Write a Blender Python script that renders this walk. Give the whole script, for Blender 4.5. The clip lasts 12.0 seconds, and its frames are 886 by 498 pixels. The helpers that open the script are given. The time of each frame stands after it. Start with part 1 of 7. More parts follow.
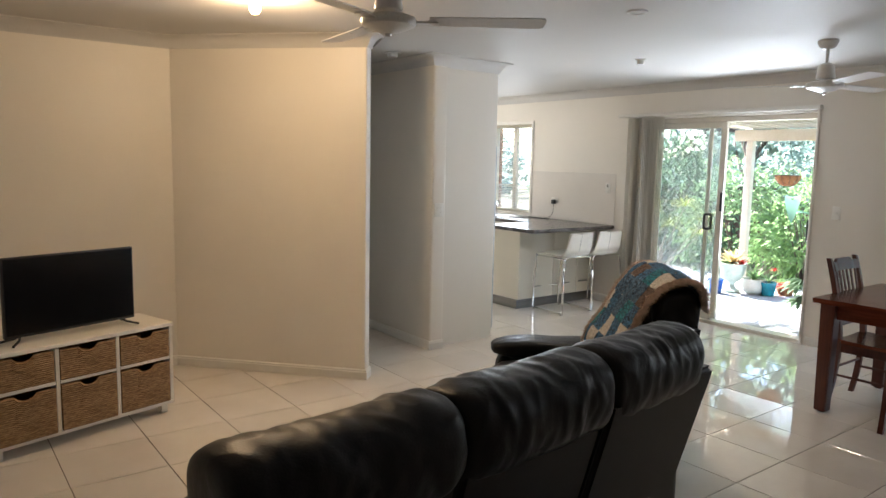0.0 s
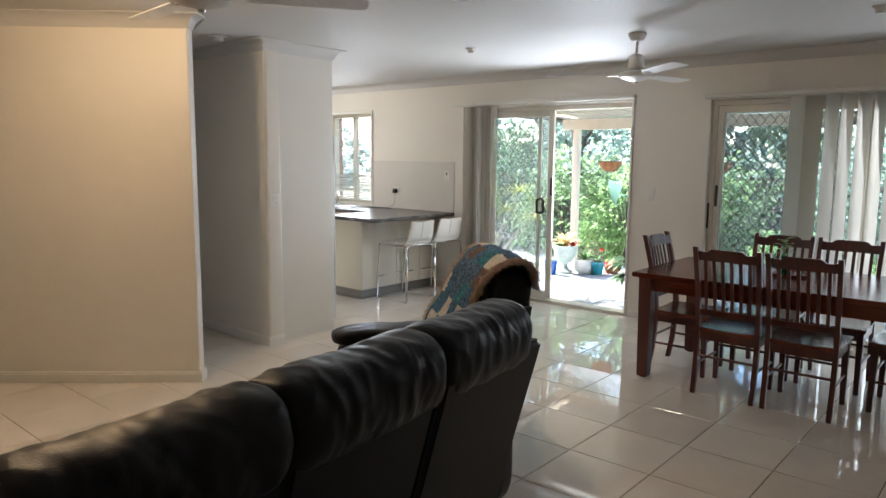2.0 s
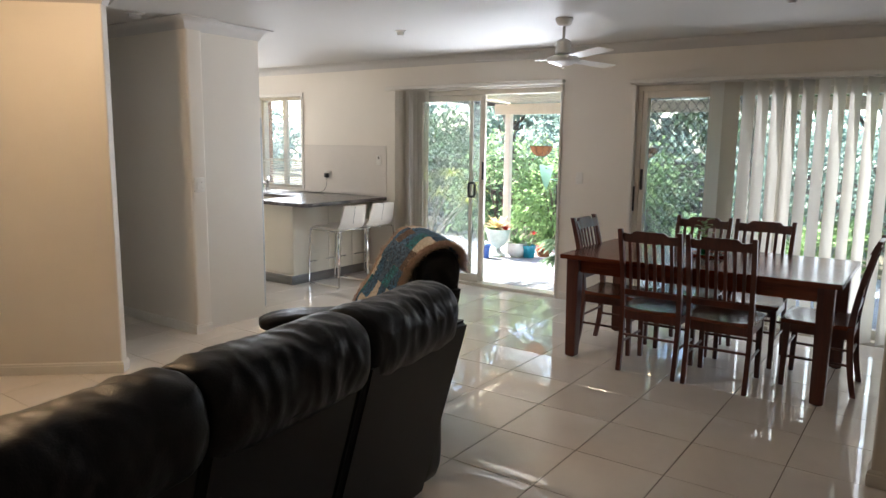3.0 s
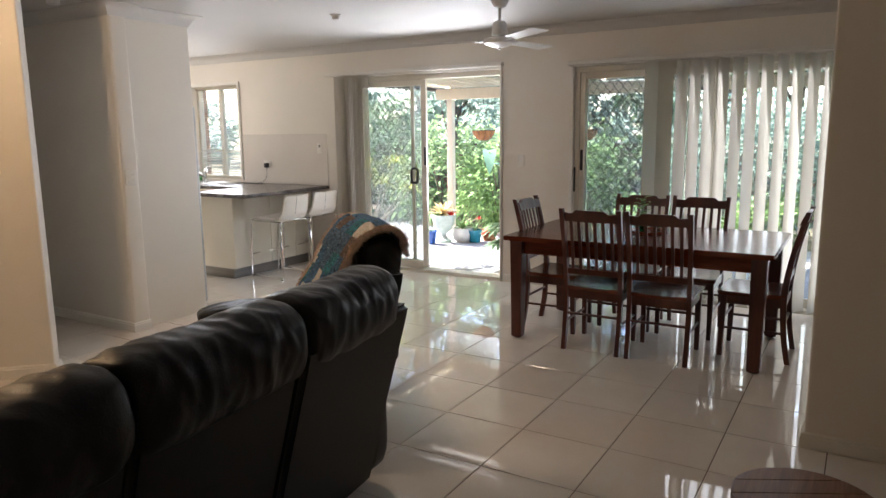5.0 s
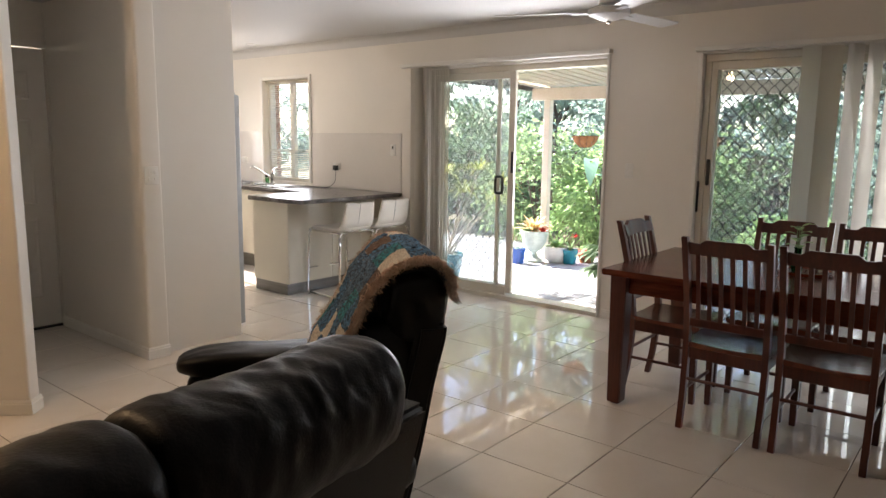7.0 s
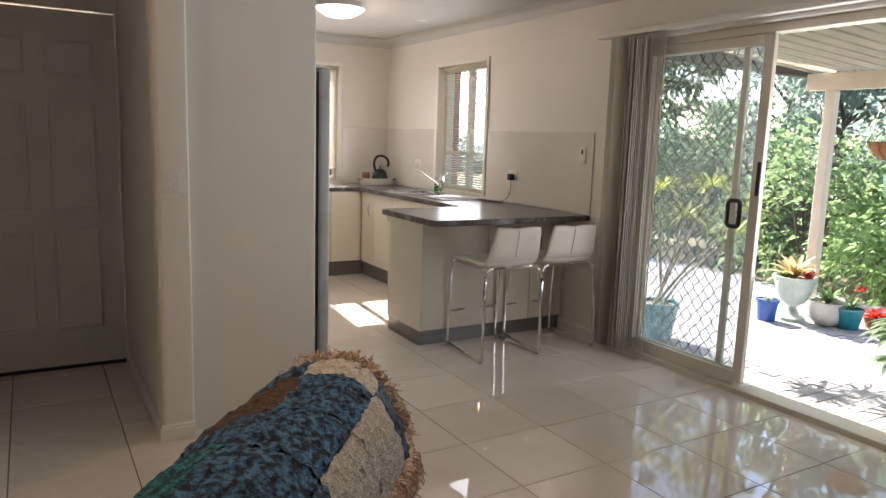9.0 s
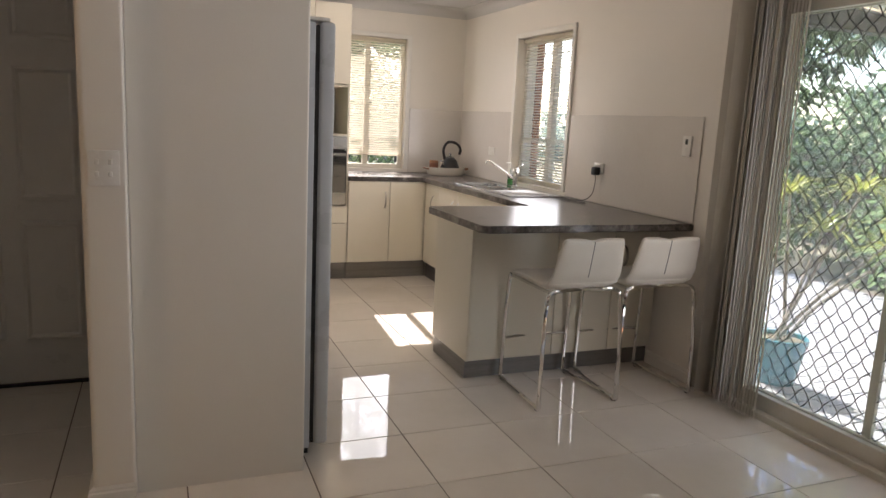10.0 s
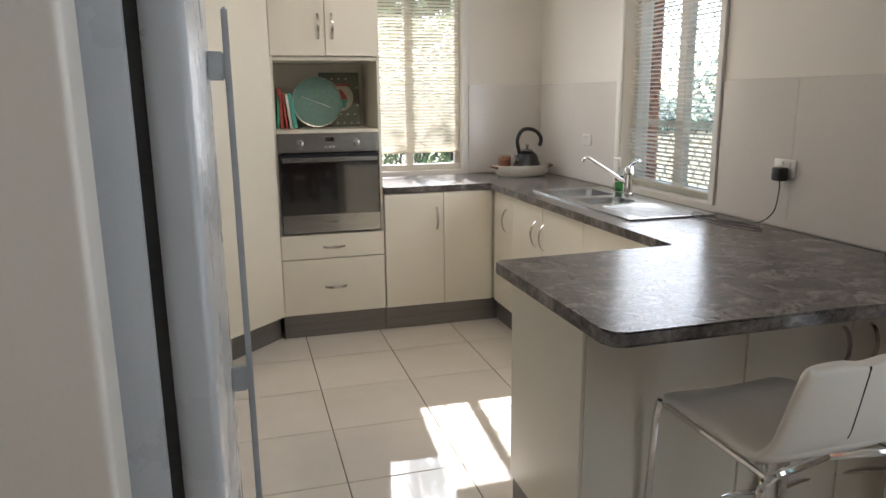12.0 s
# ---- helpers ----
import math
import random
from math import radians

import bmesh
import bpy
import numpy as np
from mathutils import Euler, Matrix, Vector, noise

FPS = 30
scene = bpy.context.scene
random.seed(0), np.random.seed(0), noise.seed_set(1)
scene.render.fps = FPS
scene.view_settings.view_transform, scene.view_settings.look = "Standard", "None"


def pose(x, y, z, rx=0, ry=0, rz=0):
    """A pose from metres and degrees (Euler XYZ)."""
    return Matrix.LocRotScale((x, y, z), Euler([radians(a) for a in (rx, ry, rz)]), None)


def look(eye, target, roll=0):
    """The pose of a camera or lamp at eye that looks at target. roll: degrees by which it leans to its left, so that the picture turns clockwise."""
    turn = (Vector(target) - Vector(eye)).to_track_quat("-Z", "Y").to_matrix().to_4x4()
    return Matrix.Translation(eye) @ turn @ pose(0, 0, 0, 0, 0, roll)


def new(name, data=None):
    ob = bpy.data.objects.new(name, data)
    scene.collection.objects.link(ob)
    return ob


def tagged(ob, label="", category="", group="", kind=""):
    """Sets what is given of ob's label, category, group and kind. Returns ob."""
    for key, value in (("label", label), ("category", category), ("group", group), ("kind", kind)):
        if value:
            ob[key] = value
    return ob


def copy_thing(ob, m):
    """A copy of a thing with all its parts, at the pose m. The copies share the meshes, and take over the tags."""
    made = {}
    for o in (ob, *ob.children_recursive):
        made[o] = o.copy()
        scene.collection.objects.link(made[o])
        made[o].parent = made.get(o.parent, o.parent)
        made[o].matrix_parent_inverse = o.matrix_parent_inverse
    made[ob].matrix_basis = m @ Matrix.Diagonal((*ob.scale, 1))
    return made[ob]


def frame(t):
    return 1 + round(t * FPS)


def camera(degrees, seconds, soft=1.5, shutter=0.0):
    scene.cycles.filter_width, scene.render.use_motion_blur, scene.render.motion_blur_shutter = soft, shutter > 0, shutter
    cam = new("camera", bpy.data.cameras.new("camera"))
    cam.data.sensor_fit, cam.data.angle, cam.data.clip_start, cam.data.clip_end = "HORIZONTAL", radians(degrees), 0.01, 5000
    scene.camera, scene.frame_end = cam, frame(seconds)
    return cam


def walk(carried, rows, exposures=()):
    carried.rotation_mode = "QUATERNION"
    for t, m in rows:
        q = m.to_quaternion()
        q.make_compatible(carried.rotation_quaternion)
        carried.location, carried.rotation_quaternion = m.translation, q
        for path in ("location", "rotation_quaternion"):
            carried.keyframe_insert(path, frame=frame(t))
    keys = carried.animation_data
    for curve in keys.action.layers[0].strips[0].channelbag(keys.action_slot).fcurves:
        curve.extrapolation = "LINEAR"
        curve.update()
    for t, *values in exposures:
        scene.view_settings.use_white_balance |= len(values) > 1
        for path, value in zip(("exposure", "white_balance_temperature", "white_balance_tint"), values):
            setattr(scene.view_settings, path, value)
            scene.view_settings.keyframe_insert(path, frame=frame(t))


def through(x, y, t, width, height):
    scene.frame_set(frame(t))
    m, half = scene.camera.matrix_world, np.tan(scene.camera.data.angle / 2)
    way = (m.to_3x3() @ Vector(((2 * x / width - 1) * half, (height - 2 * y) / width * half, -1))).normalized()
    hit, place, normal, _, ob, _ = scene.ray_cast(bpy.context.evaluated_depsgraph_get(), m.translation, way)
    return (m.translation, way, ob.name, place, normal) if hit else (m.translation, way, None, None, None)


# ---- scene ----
cam = camera(64.6, 12.0)
PATH = [
    (0, (0.241, 0.105, 1.598), (1.435, 1.69, 1.348), 1.2),
    (0.5, (0.256, 0.103, 1.583), (1.547, 1.61, 1.332), 1.0),
    (1, (0.278, 0.095, 1.587), (1.649, 1.529, 1.335), 0.7),
    (1.5, (0.298, 0.089, 1.574), (1.736, 1.456, 1.322), 0.4),
    (2, (0.32, 0.09, 1.562), (1.825, 1.38, 1.298), 0.5),
    (2.5, (0.328, 0.078, 1.565), (1.892, 1.291, 1.282), 0.7),
    (3, (0.351, 0.061, 1.548), (1.963, 1.205, 1.245), 0.7),
    (3.5, (0.367, 0.04, 1.526), (2.024, 1.114, 1.207), 0.4),
    (3.7, (0.374, 0.027, 1.525), (2.045, 1.077, 1.199), 0.1),
    (5.3, (0.412, 0.054, 1.516), (2.099, 1.074, 1.18), -0.7),
    (5.5, (0.437, 0.092, 1.5), (2.117, 1.124, 1.164), -0.8),
    (6, (0.693, 0.204, 1.468), (2.323, 1.317, 1.147), 0.4),
    (6.5, (1.05, 0.346, 1.444), (2.617, 1.55, 1.137), 1.0),
    (6.7, (1.184, 0.429, 1.445), (2.741, 1.647, 1.138), 0.8),
    (8.3, (2.733, 1.116, 1.429), (3.97, 2.655, 1.113), 2.0),
    (8.5, (2.82, 1.221, 1.426), (3.995, 2.811, 1.119), 1.9),
    (9, (3.18, 1.559, 1.407), (4.188, 3.259, 1.098), 1.9),
    (9.5, (3.531, 1.923, 1.419), (4.455, 3.666, 1.091), 2.0),
    (10, (3.889, 2.277, 1.389), (4.635, 4.098, 1.034), 2.9),
    (10.5, (4.14, 2.702, 1.4), (4.825, 4.536, 0.991), 1.5),
    (11, (4.348, 3.149, 1.403), (4.962, 5.0, 0.961), 0.7),
    (11.5, (4.484, 3.587, 1.424), (5.005, 5.467, 0.983), -0.0),
    (12, (4.574, 3.994, 1.432), (5.109, 5.874, 1.006), -0.6),
]
walk(cam, [(t, look(eye, target, roll)) for t, eye, target, roll in PATH], exposures=[(0.0, 3.0, 5950, 11), (1.5, 2.9, 5850, 11), (3.0, 2.87, 6100, 14), (5.5, 2.83, 6350, 17), (8.5, 2.52, 6650, 18), (9.25, 2.2, 6600, 18), (10.0, 2.15, 6650, 19), (12.0, 2.15, 6100, 14)])
# ---- light of the day ----
SUN_FROM = Vector((0.074, 0.955, 0.76)).normalized()
world = bpy.data.worlds.new("world")
scene.world = world
world.use_nodes = True
wn = world.node_tree
sky = wn.nodes.new("ShaderNodeTexSky")
sky.sky_type = "NISHITA"
sky.sun_disc = False
sky.sun_elevation = math.asin(SUN_FROM.z)
sky.sun_rotation = math.atan2(SUN_FROM.x, SUN_FROM.y)
wn.links.new(sky.outputs[0], wn.nodes["Background"].inputs[0])
wn.nodes["Background"].inputs[1].default_value = 0.15

sun = new("sun", bpy.data.lights.new("sun", "SUN"))
sun.data.energy, sun.data.angle, sun.data.color = 5.0, radians(0.5), (1.0, 0.95, 0.87)
sun.matrix_world = look(SUN_FROM * 30, (0, 0, 0))


def window_light(name, x, y0, y1, z0, z1, power, rise=0.4, spread=130, axis="x", turn=0.0):
    """An area lamp standing in for daylight of the sky and the sunlit paving, set at one opening."""
    ob = new(name, bpy.data.lights.new(name, "AREA"))
    ob.data.shape, ob.data.size, ob.data.size_y = "RECTANGLE", y1 - y0, z1 - z0
    ob.data.energy, ob.data.color, ob.data.spread = power, (0.93, 0.97, 1.0), radians(spread)
    c = (x, (y0 + y1) / 2, (z0 + z1) / 2) if axis == "x" else ((y0 + y1) / 2, x, (z0 + z1) / 2)
    aim = Vector(c) + (Vector((-1, turn, rise)) if axis == "x" else Vector((0, -1, rise)))
    ob.matrix_world = look(c, aim)
    return ob


window_light("daylight_patio_door", 7.02, 3.22, 4.02, 0.6, 1.7, 3.7, 0.5, 106)
# Added fill strip, turned sideways to brighten the stools and peninsula.
window_light("daylight_patio_screen", 6.66, 4.20, 4.40, 0.3, 1.9, 0.55, 0.0, 150, turn=1.6)
window_light("daylight_dining_door", 6.675, 0.1, 1.42, 0.1, 1.95, 2.4, -0.1, 165)
window_light("daylight_sink_window", 6.655, 6.8, 7.53, 1.0, 2.0, 1.9, 0.0, 165)
window_light("daylight_back_window", 8.69, 5.45, 6.0, 1.1, 2.0, 1.0, 0.0, 165, axis="y")


def bulb(name, x, y, z, power, color, radius):
    ob = new(name, bpy.data.lights.new(name, "POINT"))
    ob.data.energy, ob.data.color, ob.data.shadow_soft_size = power, color, radius
    ob.location = (x, y, z)
    return ob


def spot(name, x, y, z, power, color):
    ob = new(name, bpy.data.lights.new(name, "SPOT"))
    ob.data.energy, ob.data.color, ob.data.shadow_soft_size = power, color, 0.12
    ob.data.spot_size, ob.data.spot_blend = radians(110), 0.8
    ob.location = (x, y, z)
    return ob


bulb("living_bulb", 1.74, 3.80, 2.33, 4.1, (1.0, 0.67, 0.36), 0.05)
spot("downlight_dining_lamp", 3.53, 2.71, 2.42, 6.0, (1.0, 0.76, 0.52))
spot("downlight_sink_lamp", 6.29, 7.28, 2.42, 2.0, (1.0, 0.75, 0.5))
bulb("kitchen_bulb", 5.40, 7.05, 2.27, 1.5, (1.0, 0.85, 0.66), 0.12)


# ---- materials ----
def nodes_of(name):
    m = bpy.data.materials.new(name)
    m.use_nodes = True
    nt = m.node_tree
    return m, nt, nt.nodes["Principled BSDF"]


def node(nt, kind, **values):
    n = nt.nodes.new(kind)
    for k, v in values.items():
        n.inputs[k.replace("_", " ")].default_value = v
    return n


def rgb(c, k=1.0):
    return (min(c[0] * k, 1), min(c[1] * k, 1), min(c[2] * k, 1), 1)


def surface(name, a, b=None, rough=0.5, scale=6.0, fine=60.0, bump=0.1, metal=0.0, stretch=(1, 1, 1), spread=0.08,
            coat=0.0, space="Object", rough_var=0.08, sheen=0.0, trans=0.0, low=0.35, high=0.65):
    """Two scales of colour noise, varied gloss and a fine relief."""
    b = b or (a[0] * 0.86, a[1] * 0.85, a[2] * 0.83)
    m, nt, p = nodes_of(name)
    if space == "World":
        src = nt.nodes.new("ShaderNodeNewGeometry").outputs["Position"]
    else:
        src = nt.nodes.new("ShaderNodeTexCoord").outputs["Object"]
    mp = node(nt, "ShaderNodeMapping", Scale=stretch)
    nt.links.new(src, mp.inputs[0])
    n1 = node(nt, "ShaderNodeTexNoise", Scale=scale, Detail=5.0, Roughness=0.6)
    n2 = node(nt, "ShaderNodeTexNoise", Scale=fine, Detail=3.0, Roughness=0.6)
    nt.links.new(mp.outputs[0], n1.inputs["Vector"])
    nt.links.new(mp.outputs[0], n2.inputs["Vector"])
    r = nt.nodes.new("ShaderNodeValToRGB")
    r.color_ramp.elements[0].position, r.color_ramp.elements[1].position = low, high
    r.color_ramp.elements[0].color, r.color_ramp.elements[1].color = rgb(b), rgb(a)
    nt.links.new(n1.outputs["Fac"], r.inputs[0])
    mx = nt.nodes.new("ShaderNodeMix")
    mx.data_type, mx.blend_type = "RGBA", "OVERLAY"
    mx.inputs[0].default_value = spread * 4
    nt.links.new(r.outputs[0], mx.inputs[6])
    nt.links.new(n2.outputs["Fac"], mx.inputs[7])
    nt.links.new(mx.outputs[2], p.inputs["Base Color"])
    rr = node(nt, "ShaderNodeMapRange", To_Min=max(rough - rough_var, 0.02), To_Max=min(rough + rough_var, 1.0))
    nt.links.new(n1.outputs["Fac"], rr.inputs[0])
    nt.links.new(rr.outputs[0], p.inputs["Roughness"])
    if bump:
        bp = node(nt, "ShaderNodeBump", Strength=bump, Distance=0.004)
        nt.links.new(n2.outputs["Fac"], bp.inputs["Height"])
        nt.links.new(bp.outputs[0], p.inputs["Normal"])
    p.inputs["Metallic"].default_value = metal
    p.inputs["Coat Weight"].default_value = coat
    p.inputs["Coat Roughness"].default_value = 0.12
    p.inputs["Sheen Weight"].default_value = sheen
    p.inputs["Transmission Weight"].default_value = trans
    return m


def glass(name, color=(0.96, 0.98, 0.97), rough=0.0, ior=1.45, gloss=0.08):
    """A thin pane: clear with a faint mirror."""
    m, nt, p = nodes_of(name)
    t = nt.nodes.new("ShaderNodeBsdfTransparent")
    t.inputs[0].default_value = rgb(color)
    g = node(nt, "ShaderNodeBsdfGlossy", Roughness=rough)
    mx = nt.nodes.new("ShaderNodeMixShader")
    w = node(nt, "ShaderNodeLayerWeight", Blend=0.5)
    f = nt.nodes.new("ShaderNodeMath")
    f.operation, f.inputs[1].default_value = "POWER", 5.0
    k = nt.nodes.new("ShaderNodeMath")
    k.operation, k.inputs[1].default_value, k.inputs[2].default_value = "MULTIPLY_ADD", 0.9, gloss * 0.4
    nt.links.new(w.outputs["Facing"], f.inputs[0])
    nt.links.new(f.outputs[0], k.inputs[0])
    nt.links.new(k.outputs[0], mx.inputs[0])
    nt.links.new(t.outputs[0], mx.inputs[1])
    nt.links.new(g.outputs[0], mx.inputs[2])
    nt.links.new(mx.outputs[0], nt.nodes["Material Output"].inputs[0])
    return m


def screen_mesh(name):
    """Fine grey insect screen: mostly open, its threads catch the light. Outdoor haze is mixed in too."""
    m, nt, p = nodes_of(name)
    t = nt.nodes.new("ShaderNodeBsdfTransparent")
    t.inputs[0].default_value = (0.9, 0.92, 0.94, 1)
    d = nt.nodes.new("ShaderNodeBsdfTranslucent")
    d.inputs[0].default_value = (0.5, 0.52, 0.54, 1)
    n = node(nt, "ShaderNodeTexNoise", Scale=900.0)
    # Translucent share set high, so the screen carries the garden's glare as haze.
    r = node(nt, "ShaderNodeMapRange", To_Min=0.14, To_Max=0.26)
    nt.links.new(n.outputs["Fac"], r.inputs[0])
    mx = nt.nodes.new("ShaderNodeMixShader")
    nt.links.new(r.outputs[0], mx.inputs[0])
    nt.links.new(t.outputs[0], mx.inputs[1])
    nt.links.new(d.outputs[0], mx.inputs[2])
    nt.links.new(mx.outputs[0], nt.nodes["Material Output"].inputs[0])
    return m


def glow(name, color, strength):
    m, nt, p = nodes_of(name)
    p.inputs["Base Color"].default_value = rgb(color)
    p.inputs["Emission Color"].default_value = rgb(color)
    p.inputs["Emission Strength"].default_value = strength
    return m


def leaf_material(name, a, b, rough=0.45, through=0.5):
    m, nt, p = nodes_of(name)
    g = nt.nodes.new("ShaderNodeNewGeometry")
    r = nt.nodes.new("ShaderNodeValToRGB")
    r.color_ramp.elements[0].color, r.color_ramp.elements[1].color = rgb(a), rgb(b)
    nt.links.new(g.outputs["Random Per Island"], r.inputs[0])
    nt.links.new(r.outputs[0], p.inputs["Base Color"])
    p.inputs["Roughness"].default_value = rough
    t = nt.nodes.new("ShaderNodeBsdfTranslucent")
    nt.links.new(r.outputs[0], t.inputs[0])
    mx = nt.nodes.new("ShaderNodeMixShader")
    mx.inputs[0].default_value = through
    nt.links.new(p.outputs[0], mx.inputs[1])
    nt.links.new(t.outputs[0], mx.inputs[2])
    nt.links.new(mx.outputs[0], nt.nodes["Material Output"].inputs[0])
    return m


def tile_material(name):
    """Polished ceramic: cream body, soft cloudy marks, each tile a little different, faintly uneven gloss."""
    m, nt, p = nodes_of(name)
    info = nt.nodes.new("ShaderNodeObjectInfo")
    g = nt.nodes.new("ShaderNodeNewGeometry")
    n1 = node(nt, "ShaderNodeTexNoise", Scale=3.0, Detail=6.0, Roughness=0.65)
    n2 = node(nt, "ShaderNodeTexNoise", Scale=4.5, Detail=1.0)
    nt.links.new(g.outputs["Position"], n1.inputs["Vector"])
    nt.links.new(g.outputs["Position"], n2.inputs["Vector"])
    r = nt.nodes.new("ShaderNodeValToRGB")
    r.color_ramp.elements[0].position, r.color_ramp.elements[1].position = 0.3, 0.7
    r.color_ramp.elements[0].color, r.color_ramp.elements[1].color = (0.78, 0.72, 0.645, 1), (0.85, 0.795, 0.72, 1)
    nt.links.new(n1.outputs["Fac"], r.inputs[0])
    hs = nt.nodes.new("ShaderNodeHueSaturation")
    mr = node(nt, "ShaderNodeMapRange", To_Min=0.95, To_Max=1.04)
    nt.links.new(info.outputs["Random"], mr.inputs[0])
    nt.links.new(mr.outputs[0], hs.inputs["Value"])
    nt.links.new(r.outputs[0], hs.inputs["Color"])
    nt.links.new(hs.outputs[0], p.inputs["Base Color"])
    rr = node(nt, "ShaderNodeMapRange", To_Min=0.012, To_Max=0.03)
    nt.links.new(n1.outputs["Fac"], rr.inputs[0])
    nt.links.new(rr.outputs[0], p.inputs["Roughness"])
    bp = node(nt, "ShaderNodeBump", Strength=0.13, Distance=0.004)
    nt.links.new(n2.outputs["Fac"], bp.inputs["Height"])
    nt.links.new(bp.outputs[0], p.inputs["Normal"])
    p.inputs["IOR"].default_value = 1.78
    return m


def wood_material(name, a, b, rough=0.25, axis=2, scale=14.0):
    stretch = [1.0, 1.0, 1.0]
    stretch[axis] = 0.08
    return surface(name, a, b, rough, scale=scale, fine=90, bump=0.08, stretch=stretch, spread=0.12, coat=0.12)


def laminate_stone(name):
    m, nt, p = nodes_of(name)
    g = nt.nodes.new("ShaderNodeNewGeometry")
    n1 = node(nt, "ShaderNodeTexNoise", Scale=10.0, Detail=9.0, Roughness=0.78, Distortion=0.5)
    n2 = node(nt, "ShaderNodeTexNoise", Scale=55.0, Detail=6.0, Roughness=0.7)
    for n in (n1, n2):
        nt.links.new(g.outputs["Position"], n.inputs["Vector"])
    r = nt.nodes.new("ShaderNodeValToRGB")
    e = r.color_ramp.elements
    e[0].position, e[0].color = 0.36, (0.035, 0.030, 0.028, 1)
    e[1].position, e[1].color = 0.66, (0.27, 0.25, 0.235, 1)
    mid = e.new(0.5)
    mid.color = (0.118, 0.104, 0.095, 1)
    nt.links.new(n1.outputs["Fac"], r.inputs[0])
    mx = nt.nodes.new("ShaderNodeMix")
    mx.data_type, mx.blend_type = "RGBA", "OVERLAY"
    mx.inputs[0].default_value = 0.8
    nt.links.new(r.outputs[0], mx.inputs[6])
    nt.links.new(n2.outputs["Fac"], mx.inputs[7])
    nt.links.new(mx.outputs[2], p.inputs["Base Color"])
    p.inputs["Roughness"].default_value = 0.24
    bp = node(nt, "ShaderNodeBump", Strength=0.06, Distance=0.002)
    nt.links.new(n2.outputs["Fac"], bp.inputs["Height"])
    nt.links.new(bp.outputs[0], p.inputs["Normal"])
    return m


def weave_material(name, a, b):
    """Twisted seagrass rows."""
    m, nt, p = nodes_of(name)
    tc = nt.nodes.new("ShaderNodeTexCoord")
    mp = node(nt, "ShaderNodeMapping", Scale=(40, 40, 150))
    n1 = node(nt, "ShaderNodeTexNoise", Scale=1.0, Detail=4.0)
    nt.links.new(tc.outputs["Object"], mp.inputs[0])
    nt.links.new(mp.outputs[0], n1.inputs["Vector"])
    r = nt.nodes.new("ShaderNodeValToRGB")
    r.color_ramp.elements[0].position, r.color_ramp.elements[1].position = 0.35, 0.65
    r.color_ramp.elements[0].color, r.color_ramp.elements[1].color = rgb(b), rgb(a)
    nt.links.new(n1.outputs["Fac"], r.inputs[0])
    nt.links.new(r.outputs[0], p.inputs["Base Color"])
    p.inputs["Roughness"].default_value = 0.75
    bp = node(nt, "ShaderNodeBump", Strength=0.6, Distance=0.006)
    nt.links.new(n1.outputs["Fac"], bp.inputs["Height"])
    nt.links.new(bp.outputs[0], p.inputs["Normal"])
    return m


